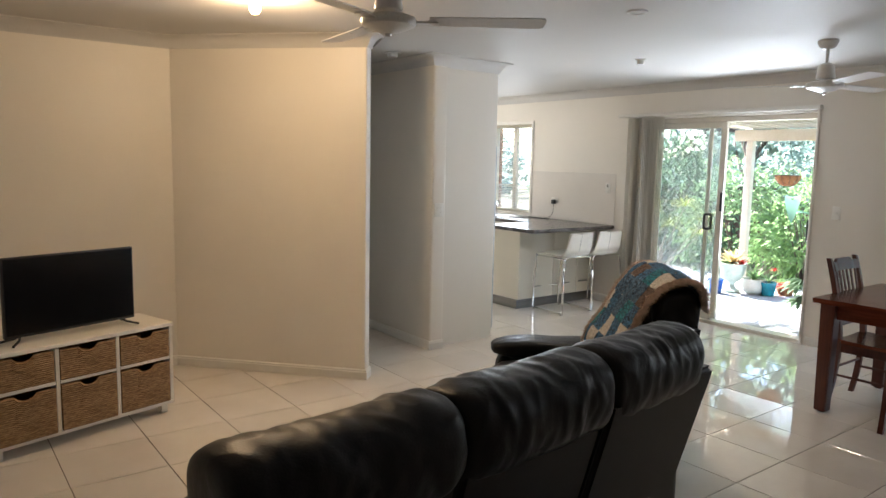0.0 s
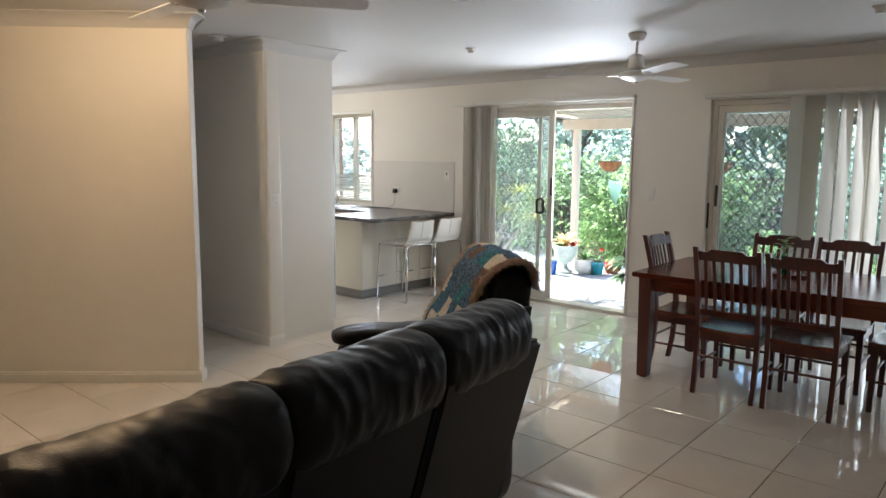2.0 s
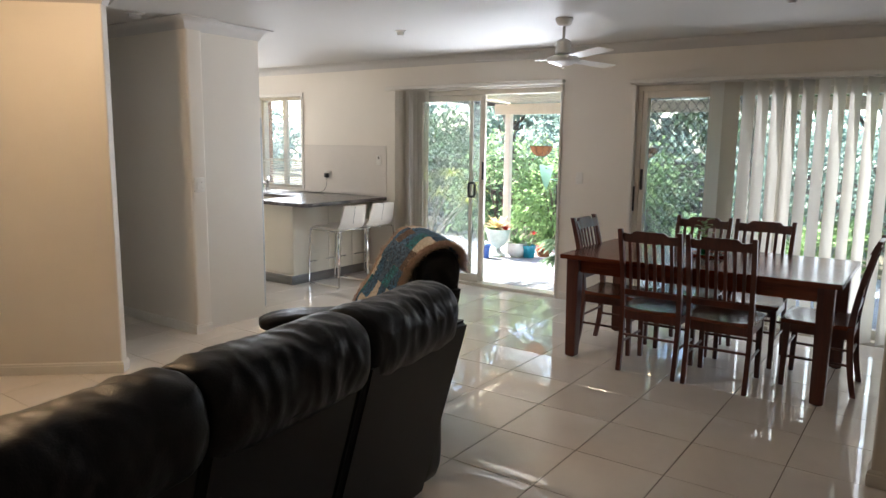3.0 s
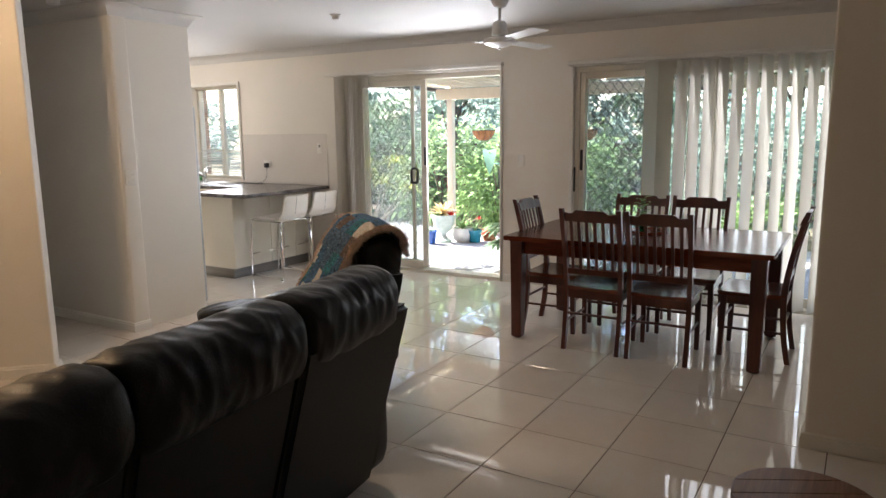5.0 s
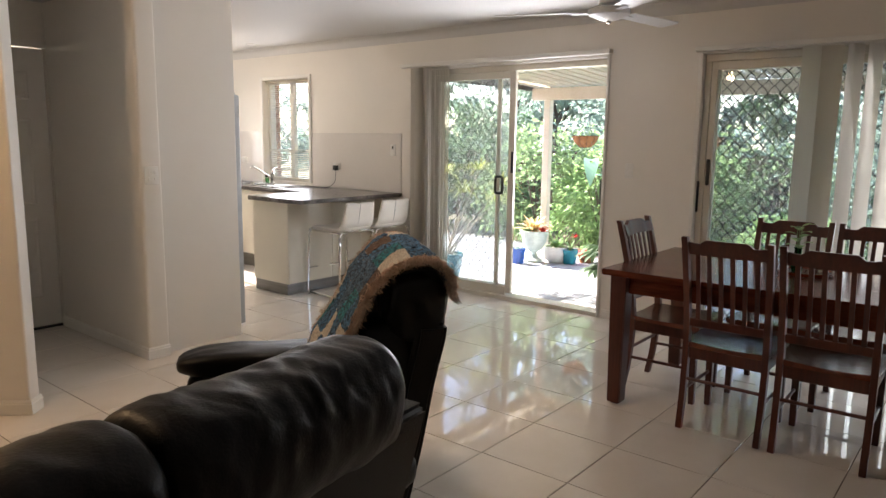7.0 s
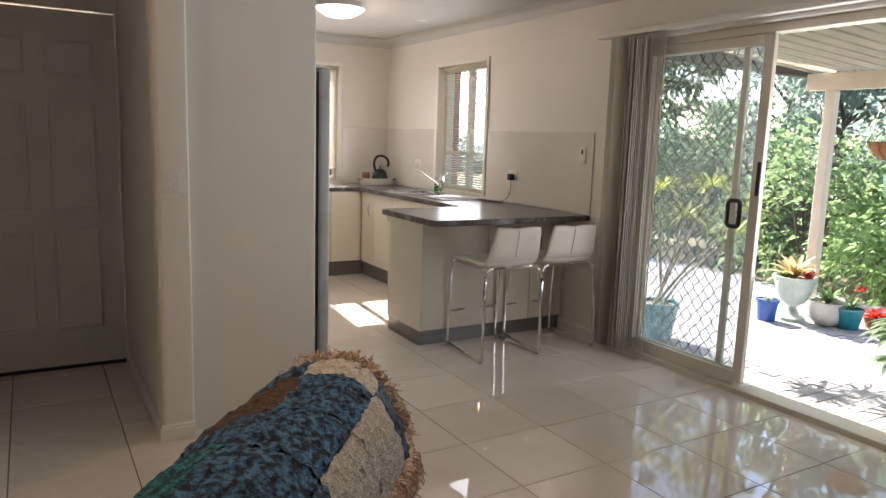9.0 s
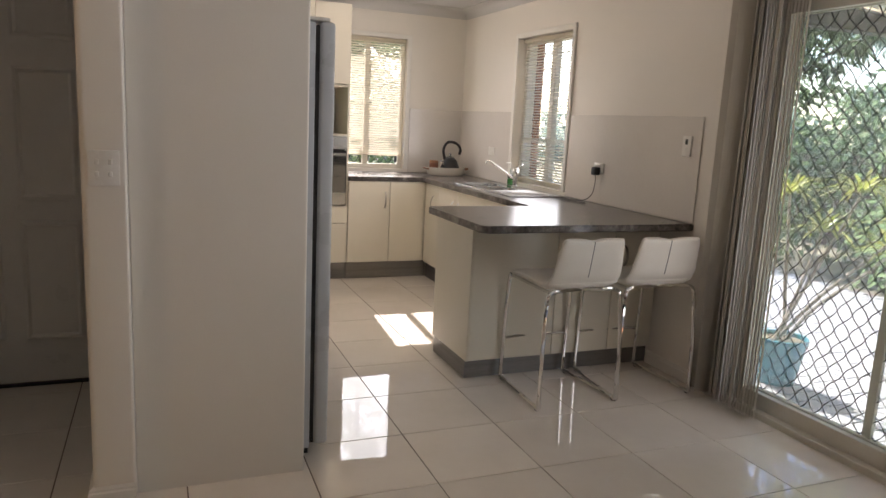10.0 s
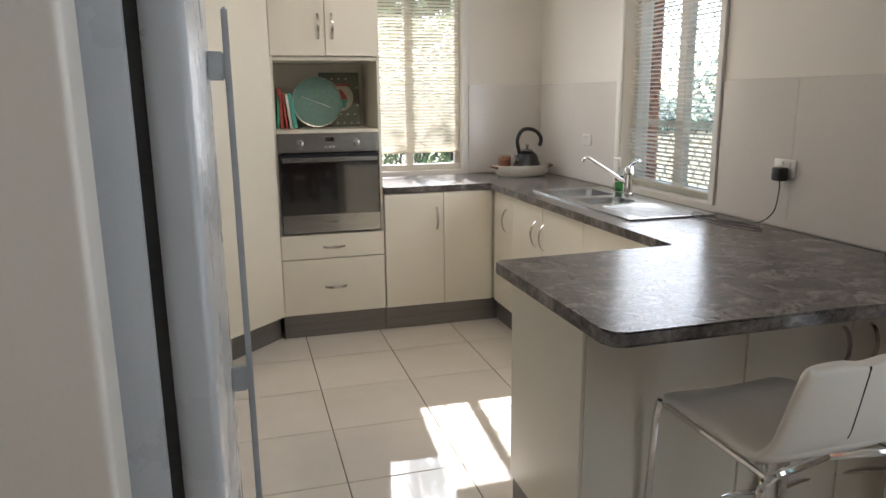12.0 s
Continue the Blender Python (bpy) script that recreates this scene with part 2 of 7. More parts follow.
M = dict(
    wall=surface("wall_paint", (0.80, 0.757, 0.685), (0.775, 0.732, 0.66), 0.42, scale=1.3, fine=180, bump=0.06, spread=0.02, space="World"),
    # White ceiling greyed below the walls to offset light the lamps throw upward.
    ceiling=surface("ceiling_paint_dimmed", (0.60, 0.585, 0.56), (0.575, 0.56, 0.535), 0.6, scale=1.0, fine=160, bump=0.05, spread=0.02, space="World"),
    trim=surface("trim_gloss_paint", (0.80, 0.775, 0.72), (0.76, 0.735, 0.68), 0.3, scale=3, fine=90, bump=0.03, spread=0.02, space="World"),
    splash=surface("splashback_panel", (0.74, 0.70, 0.65), (0.71, 0.67, 0.62), 0.14, scale=2, fine=60, bump=0.015, spread=0.02, space="World"),
    tile=tile_material("floor_tile"),
    grout=surface("grout", (0.16, 0.12, 0.09), (0.10, 0.075, 0.055), 0.9, scale=20, fine=200, bump=0.3),
    frame=surface("cream_aluminium", (0.70, 0.66, 0.57), (0.66, 0.62, 0.53), 0.32, scale=5, fine=80, bump=0.02, spread=0.02),
    glass=glass("window_glass"),
    mesh=surface("security_mesh", (0.05, 0.048, 0.045), (0.03, 0.03, 0.03), 0.5, metal=0.3, scale=20, bump=0.0),
    flyscreen=screen_mesh("insect_screen"),
    black=surface("black_plastic", (0.02, 0.02, 0.022), (0.012, 0.012, 0.013), 0.38, scale=20, fine=150, bump=0.05),
    screen=surface("tv_screen", (0.006, 0.006, 0.007), (0.005, 0.005, 0.006), 0.16, scale=3, bump=0.0, rough_var=0.02),
    vane=leaf_material("blind_fabric", (0.76, 0.73, 0.67), (0.80, 0.77, 0.71), 0.8, 0.14),
    vane_stack=leaf_material("blind_fabric_drawn", (0.78, 0.74, 0.66), (0.84, 0.80, 0.73), 0.8, 0.12),
    # Darker copy of the fabric: one dining vane's unlit look, put into colour.
    vane_shaded=leaf_material("blind_fabric_shaded", (0.62, 0.57, 0.49), (0.76, 0.71, 0.63), 0.85, 0.2),
    slat=leaf_material("venetian_slat", (0.76, 0.70, 0.58), (0.80, 0.75, 0.64), 0.4, 0.5),
    cabinet=surface("cream_laminate", (0.82, 0.77, 0.65), (0.795, 0.745, 0.625), 0.34, scale=2, fine=120, bump=0.03, spread=0.02),
    kick=surface("brushed_kickboard", (0.26, 0.25, 0.24), (0.20, 0.19, 0.18), 0.38, metal=0.55, scale=6, fine=220, stretch=(0.1, 0.1, 3), bump=0.04),
    bench=laminate_stone("stone_laminate"),
    steel=surface("stainless_steel", (0.50, 0.50, 0.49), (0.40, 0.40, 0.39), 0.22, metal=1.0, scale=4, fine=260, stretch=(0.15, 0.15, 4), bump=0.03),
    chrome=surface("chrome", (0.78, 0.77, 0.75), (0.72, 0.71, 0.69), 0.07, metal=1.0, scale=9, bump=0.0, rough_var=0.03),
    nickel=surface("satin_nickel", (0.5, 0.47, 0.42), (0.42, 0.39, 0.34), 0.28, metal=1.0, scale=9, bump=0.0),
    oven_glass=surface("oven_glass", (0.012, 0.012, 0.012), (0.010, 0.010, 0.010), 0.05, scale=3, bump=0.0, rough_var=0.01, coat=1.0),
    white_vinyl=surface("white_leatherette", (0.83, 0.79, 0.71), (0.79, 0.75, 0.67), 0.42, scale=5, fine=220, bump=0.12, spread=0.03),
    fridge=surface("fridge_enamel", (0.55, 0.57, 0.59), (0.51, 0.53, 0.55), 0.28, scale=3, fine=320, bump=0.12, spread=0.02),
    seal=surface("rubber_seal", (0.05, 0.05, 0.048), (0.03, 0.03, 0.03), 0.7, scale=10),
    leather=surface("black_leather", (0.012, 0.0125, 0.0125), (0.006, 0.0063, 0.0063), 0.36, scale=5, fine=170, bump=0.22, spread=0.06, rough_var=0.12),
    leather_back=surface("black_leather_panel", (0.017, 0.016, 0.0155), (0.010, 0.0095, 0.009), 0.5, scale=4, fine=190, bump=0.3, spread=0.05),
    thread=surface("leather_seam", (0.012, 0.011, 0.010), (0.008, 0.008, 0.008), 0.6, scale=30, bump=0.1),
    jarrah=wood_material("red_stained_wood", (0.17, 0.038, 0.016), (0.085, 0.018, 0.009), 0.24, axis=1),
    # The same stain in a darker tone, with the grain running upright.
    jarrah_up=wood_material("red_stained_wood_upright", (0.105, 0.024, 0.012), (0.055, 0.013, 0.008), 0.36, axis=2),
    stool_wood=wood_material("brown_wood", (0.30, 0.14, 0.062), (0.18, 0.075, 0.032), 0.4, axis=0, scale=20),
    white_wood=surface("white_painted_wood", (0.80, 0.76, 0.68), (0.76, 0.72, 0.64), 0.35, scale=4, fine=100, bump=0.04, spread=0.02),
    basket=weave_material("seagrass_weave", (0.40, 0.25, 0.115), (0.20, 0.105, 0.042)),
    fan=surface("white_fan_enamel", (0.74, 0.73, 0.71), (0.70, 0.69, 0.67), 0.3, scale=6, bump=0.0),
    switch=surface("white_switch_plastic", (0.80, 0.78, 0.73), (0.77, 0.75, 0.70), 0.3, scale=10, bump=0.0),
    lamp_warm=glow("warm_globe", (1.0, 0.72, 0.36), 4.0),
    lamp_down=glow("downlight_face", (1.0, 0.86, 0.66), 6.0),
    lamp_dome=glow("opal_dome", (1.0, 0.92, 0.78), 1.4),
    paver=surface("patio_paver", (0.46, 0.46, 0.47), (0.37, 0.37, 0.38), 0.75, scale=9, fine=90, bump=0.35, spread=0.1, space="World"),
    soil=surface("garden_mulch", (0.24, 0.20, 0.13), (0.13, 0.12, 0.07), 0.95, scale=2, fine=40, bump=0.8, spread=0.15, space="World"),
    roof_white=surface("patio_roof_sheet", (0.74, 0.70, 0.60), (0.69, 0.65, 0.55), 0.3, scale=2, fine=60, bump=0.02, space="World"),
    gutter=surface("dark_gutter", (0.10, 0.095, 0.09), (0.07, 0.066, 0.062), 0.45, scale=4, bump=0.05),
    post=surface("cream_post_paint", (0.74, 0.68, 0.56), (0.68, 0.62, 0.50), 0.45, scale=4, fine=80, bump=0.05),
    fence=surface("brown_fence_timber", (0.16, 0.10, 0.07), (0.09, 0.055, 0.04), 0.8, scale=6, fine=60, bump=0.3, stretch=(1, 1, 0.15)),
    bark=surface("bark", (0.17, 0.135, 0.105), (0.07, 0.055, 0.042), 0.9, scale=8, fine=40, bump=0.9, stretch=(1, 1, 0.3), spread=0.15),
    pale_stem=surface("pale_stem", (0.52, 0.48, 0.40), (0.36, 0.32, 0.25), 0.7, scale=12, fine=60, bump=0.4, stretch=(1, 1, 4)),
    brick=surface("orange_brick", (0.42, 0.20, 0.11), (0.30, 0.13, 0.07), 0.85, scale=10, fine=70, bump=0.4, spread=0.1, space="World"),
    white_glaze=surface("white_glazed_pot", (0.66, 0.66, 0.63), (0.58, 0.58, 0.55), 0.35, scale=7, fine=60, bump=0.08),
    urn=surface("pale_green_urn", (0.52, 0.60, 0.55), (0.40, 0.48, 0.43), 0.45, scale=7, fine=50, bump=0.15),
    teal_glaze=surface("teal_glazed_pot", (0.02, 0.26, 0.34), (0.015, 0.19, 0.26), 0.22, scale=7, fine=50, bump=0.05),
    blue_glaze=surface("blue_glazed_pot", (0.02, 0.10, 0.40), (0.015, 0.07, 0.30), 0.22, scale=7, fine=50, bump=0.05),
    coir=surface("coir_liner", (0.36, 0.17, 0.075), (0.22, 0.095, 0.04), 0.95, scale=14, fine=120, bump=0.9, spread=0.15),
    leaf_mid=leaf_material("leaf_mid_green", (0.13, 0.21, 0.095), (0.29, 0.40, 0.20), through=0.55),
    leaf_dark=leaf_material("leaf_dark_green", (0.085, 0.15, 0.08), (0.20, 0.29, 0.16), through=0.55),
    leaf_light=leaf_material("leaf_light_green", (0.18, 0.30, 0.12), (0.34, 0.48, 0.20), through=0.55),
    leaf_grey=leaf_material("leaf_grey_green", (0.20, 0.285, 0.235), (0.38, 0.47, 0.40), through=0.55),
    leaf_yellow=leaf_material("leaf_yellow_green", (0.30, 0.38, 0.06), (0.46, 0.46, 0.10)),
    leaf_cream=leaf_material("bromeliad_cream", (0.50, 0.38, 0.16), (0.62, 0.50, 0.28)),
    leaf_red=leaf_material("bromeliad_red", (0.42, 0.03, 0.03), (0.60, 0.10, 0.06)),
    leaf_blue=leaf_material("strap_leaf_blue_green", (0.16, 0.32, 0.24), (0.24, 0.42, 0.30)),
    ceramic=surface("white_ceramic", (0.74, 0.70, 0.62), (0.70, 0.66, 0.58), 0.25, scale=8, bump=0.03),
    kettle=surface("black_enamel", (0.010, 0.010, 0.010), (0.006, 0.006, 0.006), 0.3, scale=8, bump=0.0),
    copper=surface("brown_tin", (0.24, 0.09, 0.05), (0.16, 0.06, 0.03), 0.4, scale=14, bump=0.05),
    clock=surface("sage_clock_face", (0.17, 0.29, 0.24), (0.155, 0.27, 0.22), 0.45, scale=6, bump=0.02),
    tin=surface("dotted_tin_sign", (0.20, 0.21, 0.15), (0.15, 0.16, 0.11), 0.4, scale=9, fine=70, bump=0.03),
    cream_paint=surface("cream_print", (0.66, 0.60, 0.46), (0.60, 0.54, 0.40), 0.5, scale=9),
    red_paint=surface("red_print", (0.45, 0.08, 0.05), (0.36, 0.06, 0.04), 0.5, scale=9),
    green_cloth=surface("green_cover", (0.05, 0.34, 0.20), (0.04, 0.28, 0.16), 0.5, scale=9),
    teal_cloth=surface("teal_cover", (0.10, 0.42, 0.34), (0.08, 0.36, 0.29), 0.5, scale=9),
    paper=surface("paper", (0.70, 0.66, 0.56), (0.64, 0.60, 0.50), 0.8, scale=30),
    soap=surface("green_bottle", (0.12, 0.50, 0.16), (0.10, 0.42, 0.13), 0.25, scale=9),
    clear=glass("clear_glass", (0.90, 0.95, 0.93)),
    green_glass=glass("green_glass", (0.12, 0.55, 0.30)),
    wool_blue=surface("blue_wool", (0.07, 0.20, 0.36), (0.004, 0.012, 0.03), 0.95, scale=95, low=0.43, high=0.6, fine=260, bump=1.0, spread=0.2, sheen=0.05),
    wool_teal=surface("teal_wool", (0.02, 0.25, 0.30), (0.006, 0.03, 0.05), 0.95, scale=95, low=0.43, high=0.6, fine=260, bump=1.0, spread=0.2, sheen=0.05),
    wool_white=surface("white_wool", (0.60, 0.55, 0.47), (0.46, 0.41, 0.34), 0.95, scale=80, low=0.4, high=0.6, fine=260, bump=1.0, spread=0.2, sheen=0.05),
    wool_tan=surface("tan_wool", (0.42, 0.29, 0.18), (0.25, 0.16, 0.09), 0.95, scale=80, low=0.4, high=0.6, fine=260, bump=1.0, spread=0.2, sheen=0.05),
    wool_grey=surface("blue_grey_wool", (0.09, 0.18, 0.29), (0.006, 0.016, 0.035), 0.95, scale=95, low=0.43, high=0.6, fine=260, bump=1.0, spread=0.2, sheen=0.05),
    wool_fringe=surface("fringe_wool", (0.74, 0.57, 0.45), (0.54, 0.38, 0.28), 0.95, scale=30, fine=120, bump=0.4, spread=0.2, sheen=0.1),
    soap_liquid=glass("soap_liquid", (0.35, 0.72, 0.40)),
    wool_brown=surface("brown_wool", (0.13, 0.075, 0.045), (0.06, 0.033, 0.02), 0.95, scale=80, low=0.4, high=0.6, fine=260, bump=1.0, spread=0.2, sheen=0.05),
)
for k in ("leather", "leather_back"):
    M[k].node_tree.nodes["Principled BSDF"].inputs["Specular IOR Level"].default_value = 0.27
M["oven_glass"].node_tree.nodes["Principled BSDF"].inputs["IOR"].default_value = 2.1


# ---- building helpers ----
def box(bm, x0, x1, y0, y1, z0, z1, m=None):
    r = bmesh.ops.create_cube(bm, size=1.0)
    t = Matrix.Translation(((x0 + x1) / 2, (y0 + y1) / 2, (z0 + z1) / 2)) @ Matrix.Diagonal((x1 - x0, y1 - y0, z1 - z0, 1))
    bmesh.ops.transform(bm, matrix=(m @ t if m else t), verts=r["verts"])
    return r["verts"]


def solid(x0, x1, y0, y1, z0, z1, bevel=0.0, segments=1, m=None):
    bm = bmesh.new()
    box(bm, x0, x1, y0, y1, z0, z1, m)
    if bevel:
        bmesh.ops.bevel(bm, geom=bm.edges[:], offset=bevel, segments=segments, affect="EDGES", profile=0.5)
    return bm


def prism(bm, points, z0, z1):
    lo = [bm.verts.new((x, y, z0)) for x, y in points]
    hi = [bm.verts.new((x, y, z1)) for x, y in points]
    n = len(points)
    bm.faces.new(lo[::-1])
    bm.faces.new(hi)
    for i in range(n):
        bm.faces.new((lo[i], lo[(i + 1) % n], hi[(i + 1) % n], hi[i]))


def tube(bm, path, radius, sides=8, closed=False, taper=None):
    """A round bar along a path."""
    pts = [Vector(p) for p in path]
    n = len(pts)
    rings = []
    up = Vector((0.13, 0.21, 0.97))
    for i, p in enumerate(pts):
        a = pts[i - 1] if (i or closed) else p
        b = pts[(i + 1) % n] if (i < n - 1 or closed) else p
        d = (b - a).normalized()
        s = d.cross(up)
        s = (s if s.length > 0.05 else d.cross(Vector((1, 0, 0)))).normalized()
        w = d.cross(s).normalized()
        r = radius * (1 + (taper - 1) * i / max(n - 1, 1)) if taper is not None else radius
        rings.append([bm.verts.new(p + (s * math.cos(k * math.tau / sides) + w * math.sin(k * math.tau / sides)) * r) for k in range(sides)])
    for i in range(n if closed else n - 1):
        a, b = rings[i], rings[(i + 1) % n]
        for k in range(sides):
            bm.faces.new((a[k], a[(k + 1) % sides], b[(k + 1) % sides], b[k]))
    if not closed:
        bm.faces.new(rings[0][::-1])
        bm.faces.new(rings[-1])


def lathe(bm, profile, sides=24, cx=0.0, cy=0.0):
    """Turn a profile of (radius, height) round the upright axis."""
    rings = []
    for r, z in profile:
        rings.append([bm.verts.new((cx + r * math.cos(k * math.tau / sides), cy + r * math.sin(k * math.tau / sides), z)) for k in range(sides)])
    for a, b in zip(rings, rings[1:]):
        for k in range(sides):
            bm.faces.new((a[k], a[(k + 1) % sides], b[(k + 1) % sides], b[k]))
    bm.faces.new(rings[0][::-1])
    bm.faces.new(rings[-1])


def rounded(points, radius, steps=5):
    """A polygon with its corners rounded."""
    out, n = [], len(points)
    for i in range(n):
        p, a, b = Vector(points[i]), Vector(points[i - 1]), Vector(points[(i + 1) % n])
        r = radius[i] if isinstance(radius, (list, tuple)) else radius
        if r <= 0:
            out.append(tuple(p))
            continue
        u, v = p + (a - p).normalized() * r, p + (b - p).normalized() * r
        for k in range(steps + 1):
            t = k / steps
            out.append(tuple((1 - t) ** 2 * u + 2 * t * (1 - t) * p + t * t * v))
    return out


def bend(points, steps=6):
    """A smooth path through control points (Catmull-Rom)."""
    p = [Vector(q) for q in points]
    p = [p[0] * 2 - p[1]] + p + [p[-1] * 2 - p[-2]]
    out = []
    for i in range(1, len(p) - 2):
        for k in range(steps):
            t = k / steps
            out.append(0.5 * ((2 * p[i]) + (p[i + 1] - p[i - 1]) * t + (2 * p[i - 1] - 5 * p[i] + 4 * p[i + 1] - p[i + 2]) * t * t
                              + (3 * p[i] - p[i - 1] - 3 * p[i + 1] + p[i + 2]) * t ** 3))
    out.append(p[-2])
    return out


def mesh_of(name, bm, material, smooth=False, tidy=True):
    if tidy:
        bmesh.ops.recalc_face_normals(bm, faces=bm.faces[:])
    me = bpy.data.meshes.new(name)
    bm.to_mesh(me)
    bm.free()
    for mat in material if isinstance(material, (list, tuple)) else (material,):
        me.materials.append(mat)
    if smooth:
        for f in me.polygons:
            f.use_smooth = True
        me.set_sharp_from_angle(angle=radians(42))
    return me


def part(name, bm, material, parent, label="", smooth=False, at=None, tidy=True):
    """One mesh object under a thing; bm is in the thing's own space, or in the world's with at='world'."""
    if at == "world":
        inv = parent.matrix_basis.inverted() if parent.parent is None else (parent.parent.matrix_basis @ parent.matrix_basis).inverted()
        bm.transform(inv)
    ob = new(name, mesh_of(name, bm, material, smooth, tidy))
    ob.parent = parent
    if label:
        tagged(ob, label)
    return ob


def thing(name, label, category, x=0, y=0, z=0, rz=0, group="", kind=""):
    ob = new(name)
    ob.empty_display_size = 0.1
    ob.matrix_basis = pose(x, y, z, 0, 0, rz)
    return tagged(ob, label, category, group, kind)


def single(name, bm, material, label, category, group="", kind="", smooth=False, tidy=True):
    """A thing of one mesh; bm is in world space, and its origin goes to its base."""
    me_c = [v.co for v in bm.verts]
    lo = Vector((min(c.x for c in me_c), min(c.y for c in me_c), min(c.z for c in me_c)))
    hi = Vector((max(c.x for c in me_c), max(c.y for c in me_c), max(c.z for c in me_c)))
    base = Vector(((lo.x + hi.x) / 2, (lo.y + hi.y) / 2, lo.z))
    bm.transform(Matrix.Translation(-base))
    ob = new(name, mesh_of(name, bm, material, smooth, tidy))
    ob.location = base
    return tagged(ob, label, category, group, kind)


def setting(name, bm, material, label="", smooth=False):
    ob = new(name, mesh_of(name, bm, material, smooth))
    return tagged(ob, label or name.replace("_", " "), name.split("_")[0], kind="structure")


# ---- plan ----
CEIL = 2.45
WEST, SOUTH, EAST, NORTH = -1.6, -2.4, 6.65, 8.70
THICK = 0.24

# east wall with its openings: (y0, y1, z0, z1)
OPEN_SINK = (6.75, 7.58, 0.93, 2.09)
OPEN_PATIO = (3.15, 5.00, 0.0, 2.09)
OPEN_DINING = (0.02, 2.40, 0.0, 2.07)


def wall_along_y(bm, x0, x1, y0, y1, openings, top):
    ys = y0
    for a, b, lo, hi in sorted(openings):
        box(bm, x0, x1, ys, a, 0, top)
        if lo > 0:
            box(bm, x0, x1, a, b, 0, lo)
        box(bm, x0, x1, a, b, hi, top)
        ys = b
    box(bm, x0, x1, ys, y1, 0, top)


bm = bmesh.new()
wall_along_y(bm, EAST, EAST + 0.11, -0.6, NORTH + 0.11, [OPEN_SINK, OPEN_PATIO, OPEN_DINING], CEIL)
setting("wall_east", bm, M["wall"], "cream painted plaster wall with sliding doors")
bm = bmesh.new()
wall_along_y(bm, EAST + 0.112, EAST + THICK, -2.6, NORTH + THICK, [OPEN_SINK, OPEN_PATIO, OPEN_DINING], 2.45)
setting("wall_outer_brick", bm, M["brick"], "orange brick outer skin of the house")

bm = bmesh.new()
box(bm, 3.75, 5.40, NORTH, NORTH + 0.11, 0, CEIL)
box(bm, 5.40, 6.06, NORTH, NORTH + 0.11, 0, 0.93)
box(bm, 5.40, 6.06, NORTH, NORTH + 0.11, 2.13, CEIL)
box(bm, 6.06, EAST, NORTH, NORTH + 0.11, 0, CEIL)
setting("wall_kitchen_north", bm, M["wall"], "cream painted kitchen wall")
bm = bmesh.new()
box(bm, 3.0, 5.40, NORTH + 0.112, NORTH + THICK, 0, 2.45)
box(bm, 5.40, 6.06, NORTH + 0.112, NORTH + THICK, 0, 0.93)
box(bm, 5.40, 6.06, NORTH + 0.112, NORTH + THICK, 2.13, 2.45)
box(bm, 6.06, EAST + 0.11, NORTH + 0.112, NORTH + THICK, 0, 2.45)
setting("wall_outer_brick_north", bm, M["brick"], "orange brick outer skin of the house")

bm = bmesh.new()
box(bm, 3.55, 3.748, 6.17, NORTH + 0.11, 0, CEIL)
setting("wall_kitchen_west", bm, M["wall"], "cream painted wall behind the fridge")
# the wall beside the hall, with a rounded arris, and the recessed end panel by the fridge
bm = bmesh.new()
prism(bm, rounded([(3.652, 4.80), (3.79, 4.80), (3.79, 6.165), (3.652, 6.165)], [0.022, 0.012, 0, 0]), 0, CEIL)
setting("wall_hall_east", bm, M["wall"], "cream painted wall end with rounded corner", smooth=True)
bm = bmesh.new()
prism(bm, rounded([(3.792, 4.862), (4.398, 4.862), (4.398, 4.945), (3.792, 4.945)], [0, 0.012, 0, 0]), 0, CEIL)
setting("wall_fridge_nib", bm, M["wall"], "cream painted nib wall beside the fridge", smooth=True)
# hall end with its door opening
bm = bmesh.new()
box(bm, 2.65, 2.80, 6.06, 6.165, 0, CEIL)
box(bm, 2.80, 3.642, 6.06, 6.165, 2.05, CEIL)
box(bm, 3.642, 3.65, 6.06, 6.165, 0, CEIL)
setting("wall_hall_north", bm, M["wall"], "cream painted wall round the hall door")
bm = bmesh.new()
box(bm, 2.65, 2.748, 4.62, 6.058, 0, CEIL)
setting("wall_hall_west", bm, M["wall"], "cream painted hall wall")
# living room
bm = bmesh.new()
prism(bm, rounded([(1.775, 5.50), (2.785, 4.395), (2.858, 4.462), (1.875, 5.54)], [0, 0.014, 0.014, 0]), 0, CEIL)
setting("wall_diagonal", bm, M["wall"], "cream painted angled wall lit by a warm lamp", smooth=True)
bm = bmesh.new()
box(bm, WEST - 0.1, 1.86, 5.502, 5.60, 0, CEIL)
setting("wall_tv", bm, M["wall"], "cream painted wall behind the television")
bm = bmesh.new()
box(bm, WEST - 0.1, WEST, SOUTH, 5.50, 0, CEIL)
setting("wall_west", bm, M["wall"], "cream painted living room wall")
bm = bmesh.new()
box(bm, WEST - 0.1, 4.0, SOUTH - 0.1, SOUTH, 0, CEIL)
setting("wall_south", bm, M["wall"], "cream painted living room wall")
bm = bmesh.new()
prism(bm, rounded([(3.98, SOUTH), (4.10, SOUTH), (4.10, 0.205), (3.98, 0.205)], [0, 0, 0.012, 0.012]), 0, CEIL)
setting("wall_dining_nib", bm, M["wall"], "cream painted nib wall between living and dining", smooth=True)
bm = bmesh.new()
box(bm, 4.102, EAST - 0.002, -0.5, -0.4, 0, CEIL)
setting("wall_dining_south", bm, M["wall"], "cream painted dining room wall")
bm = bmesh.new()
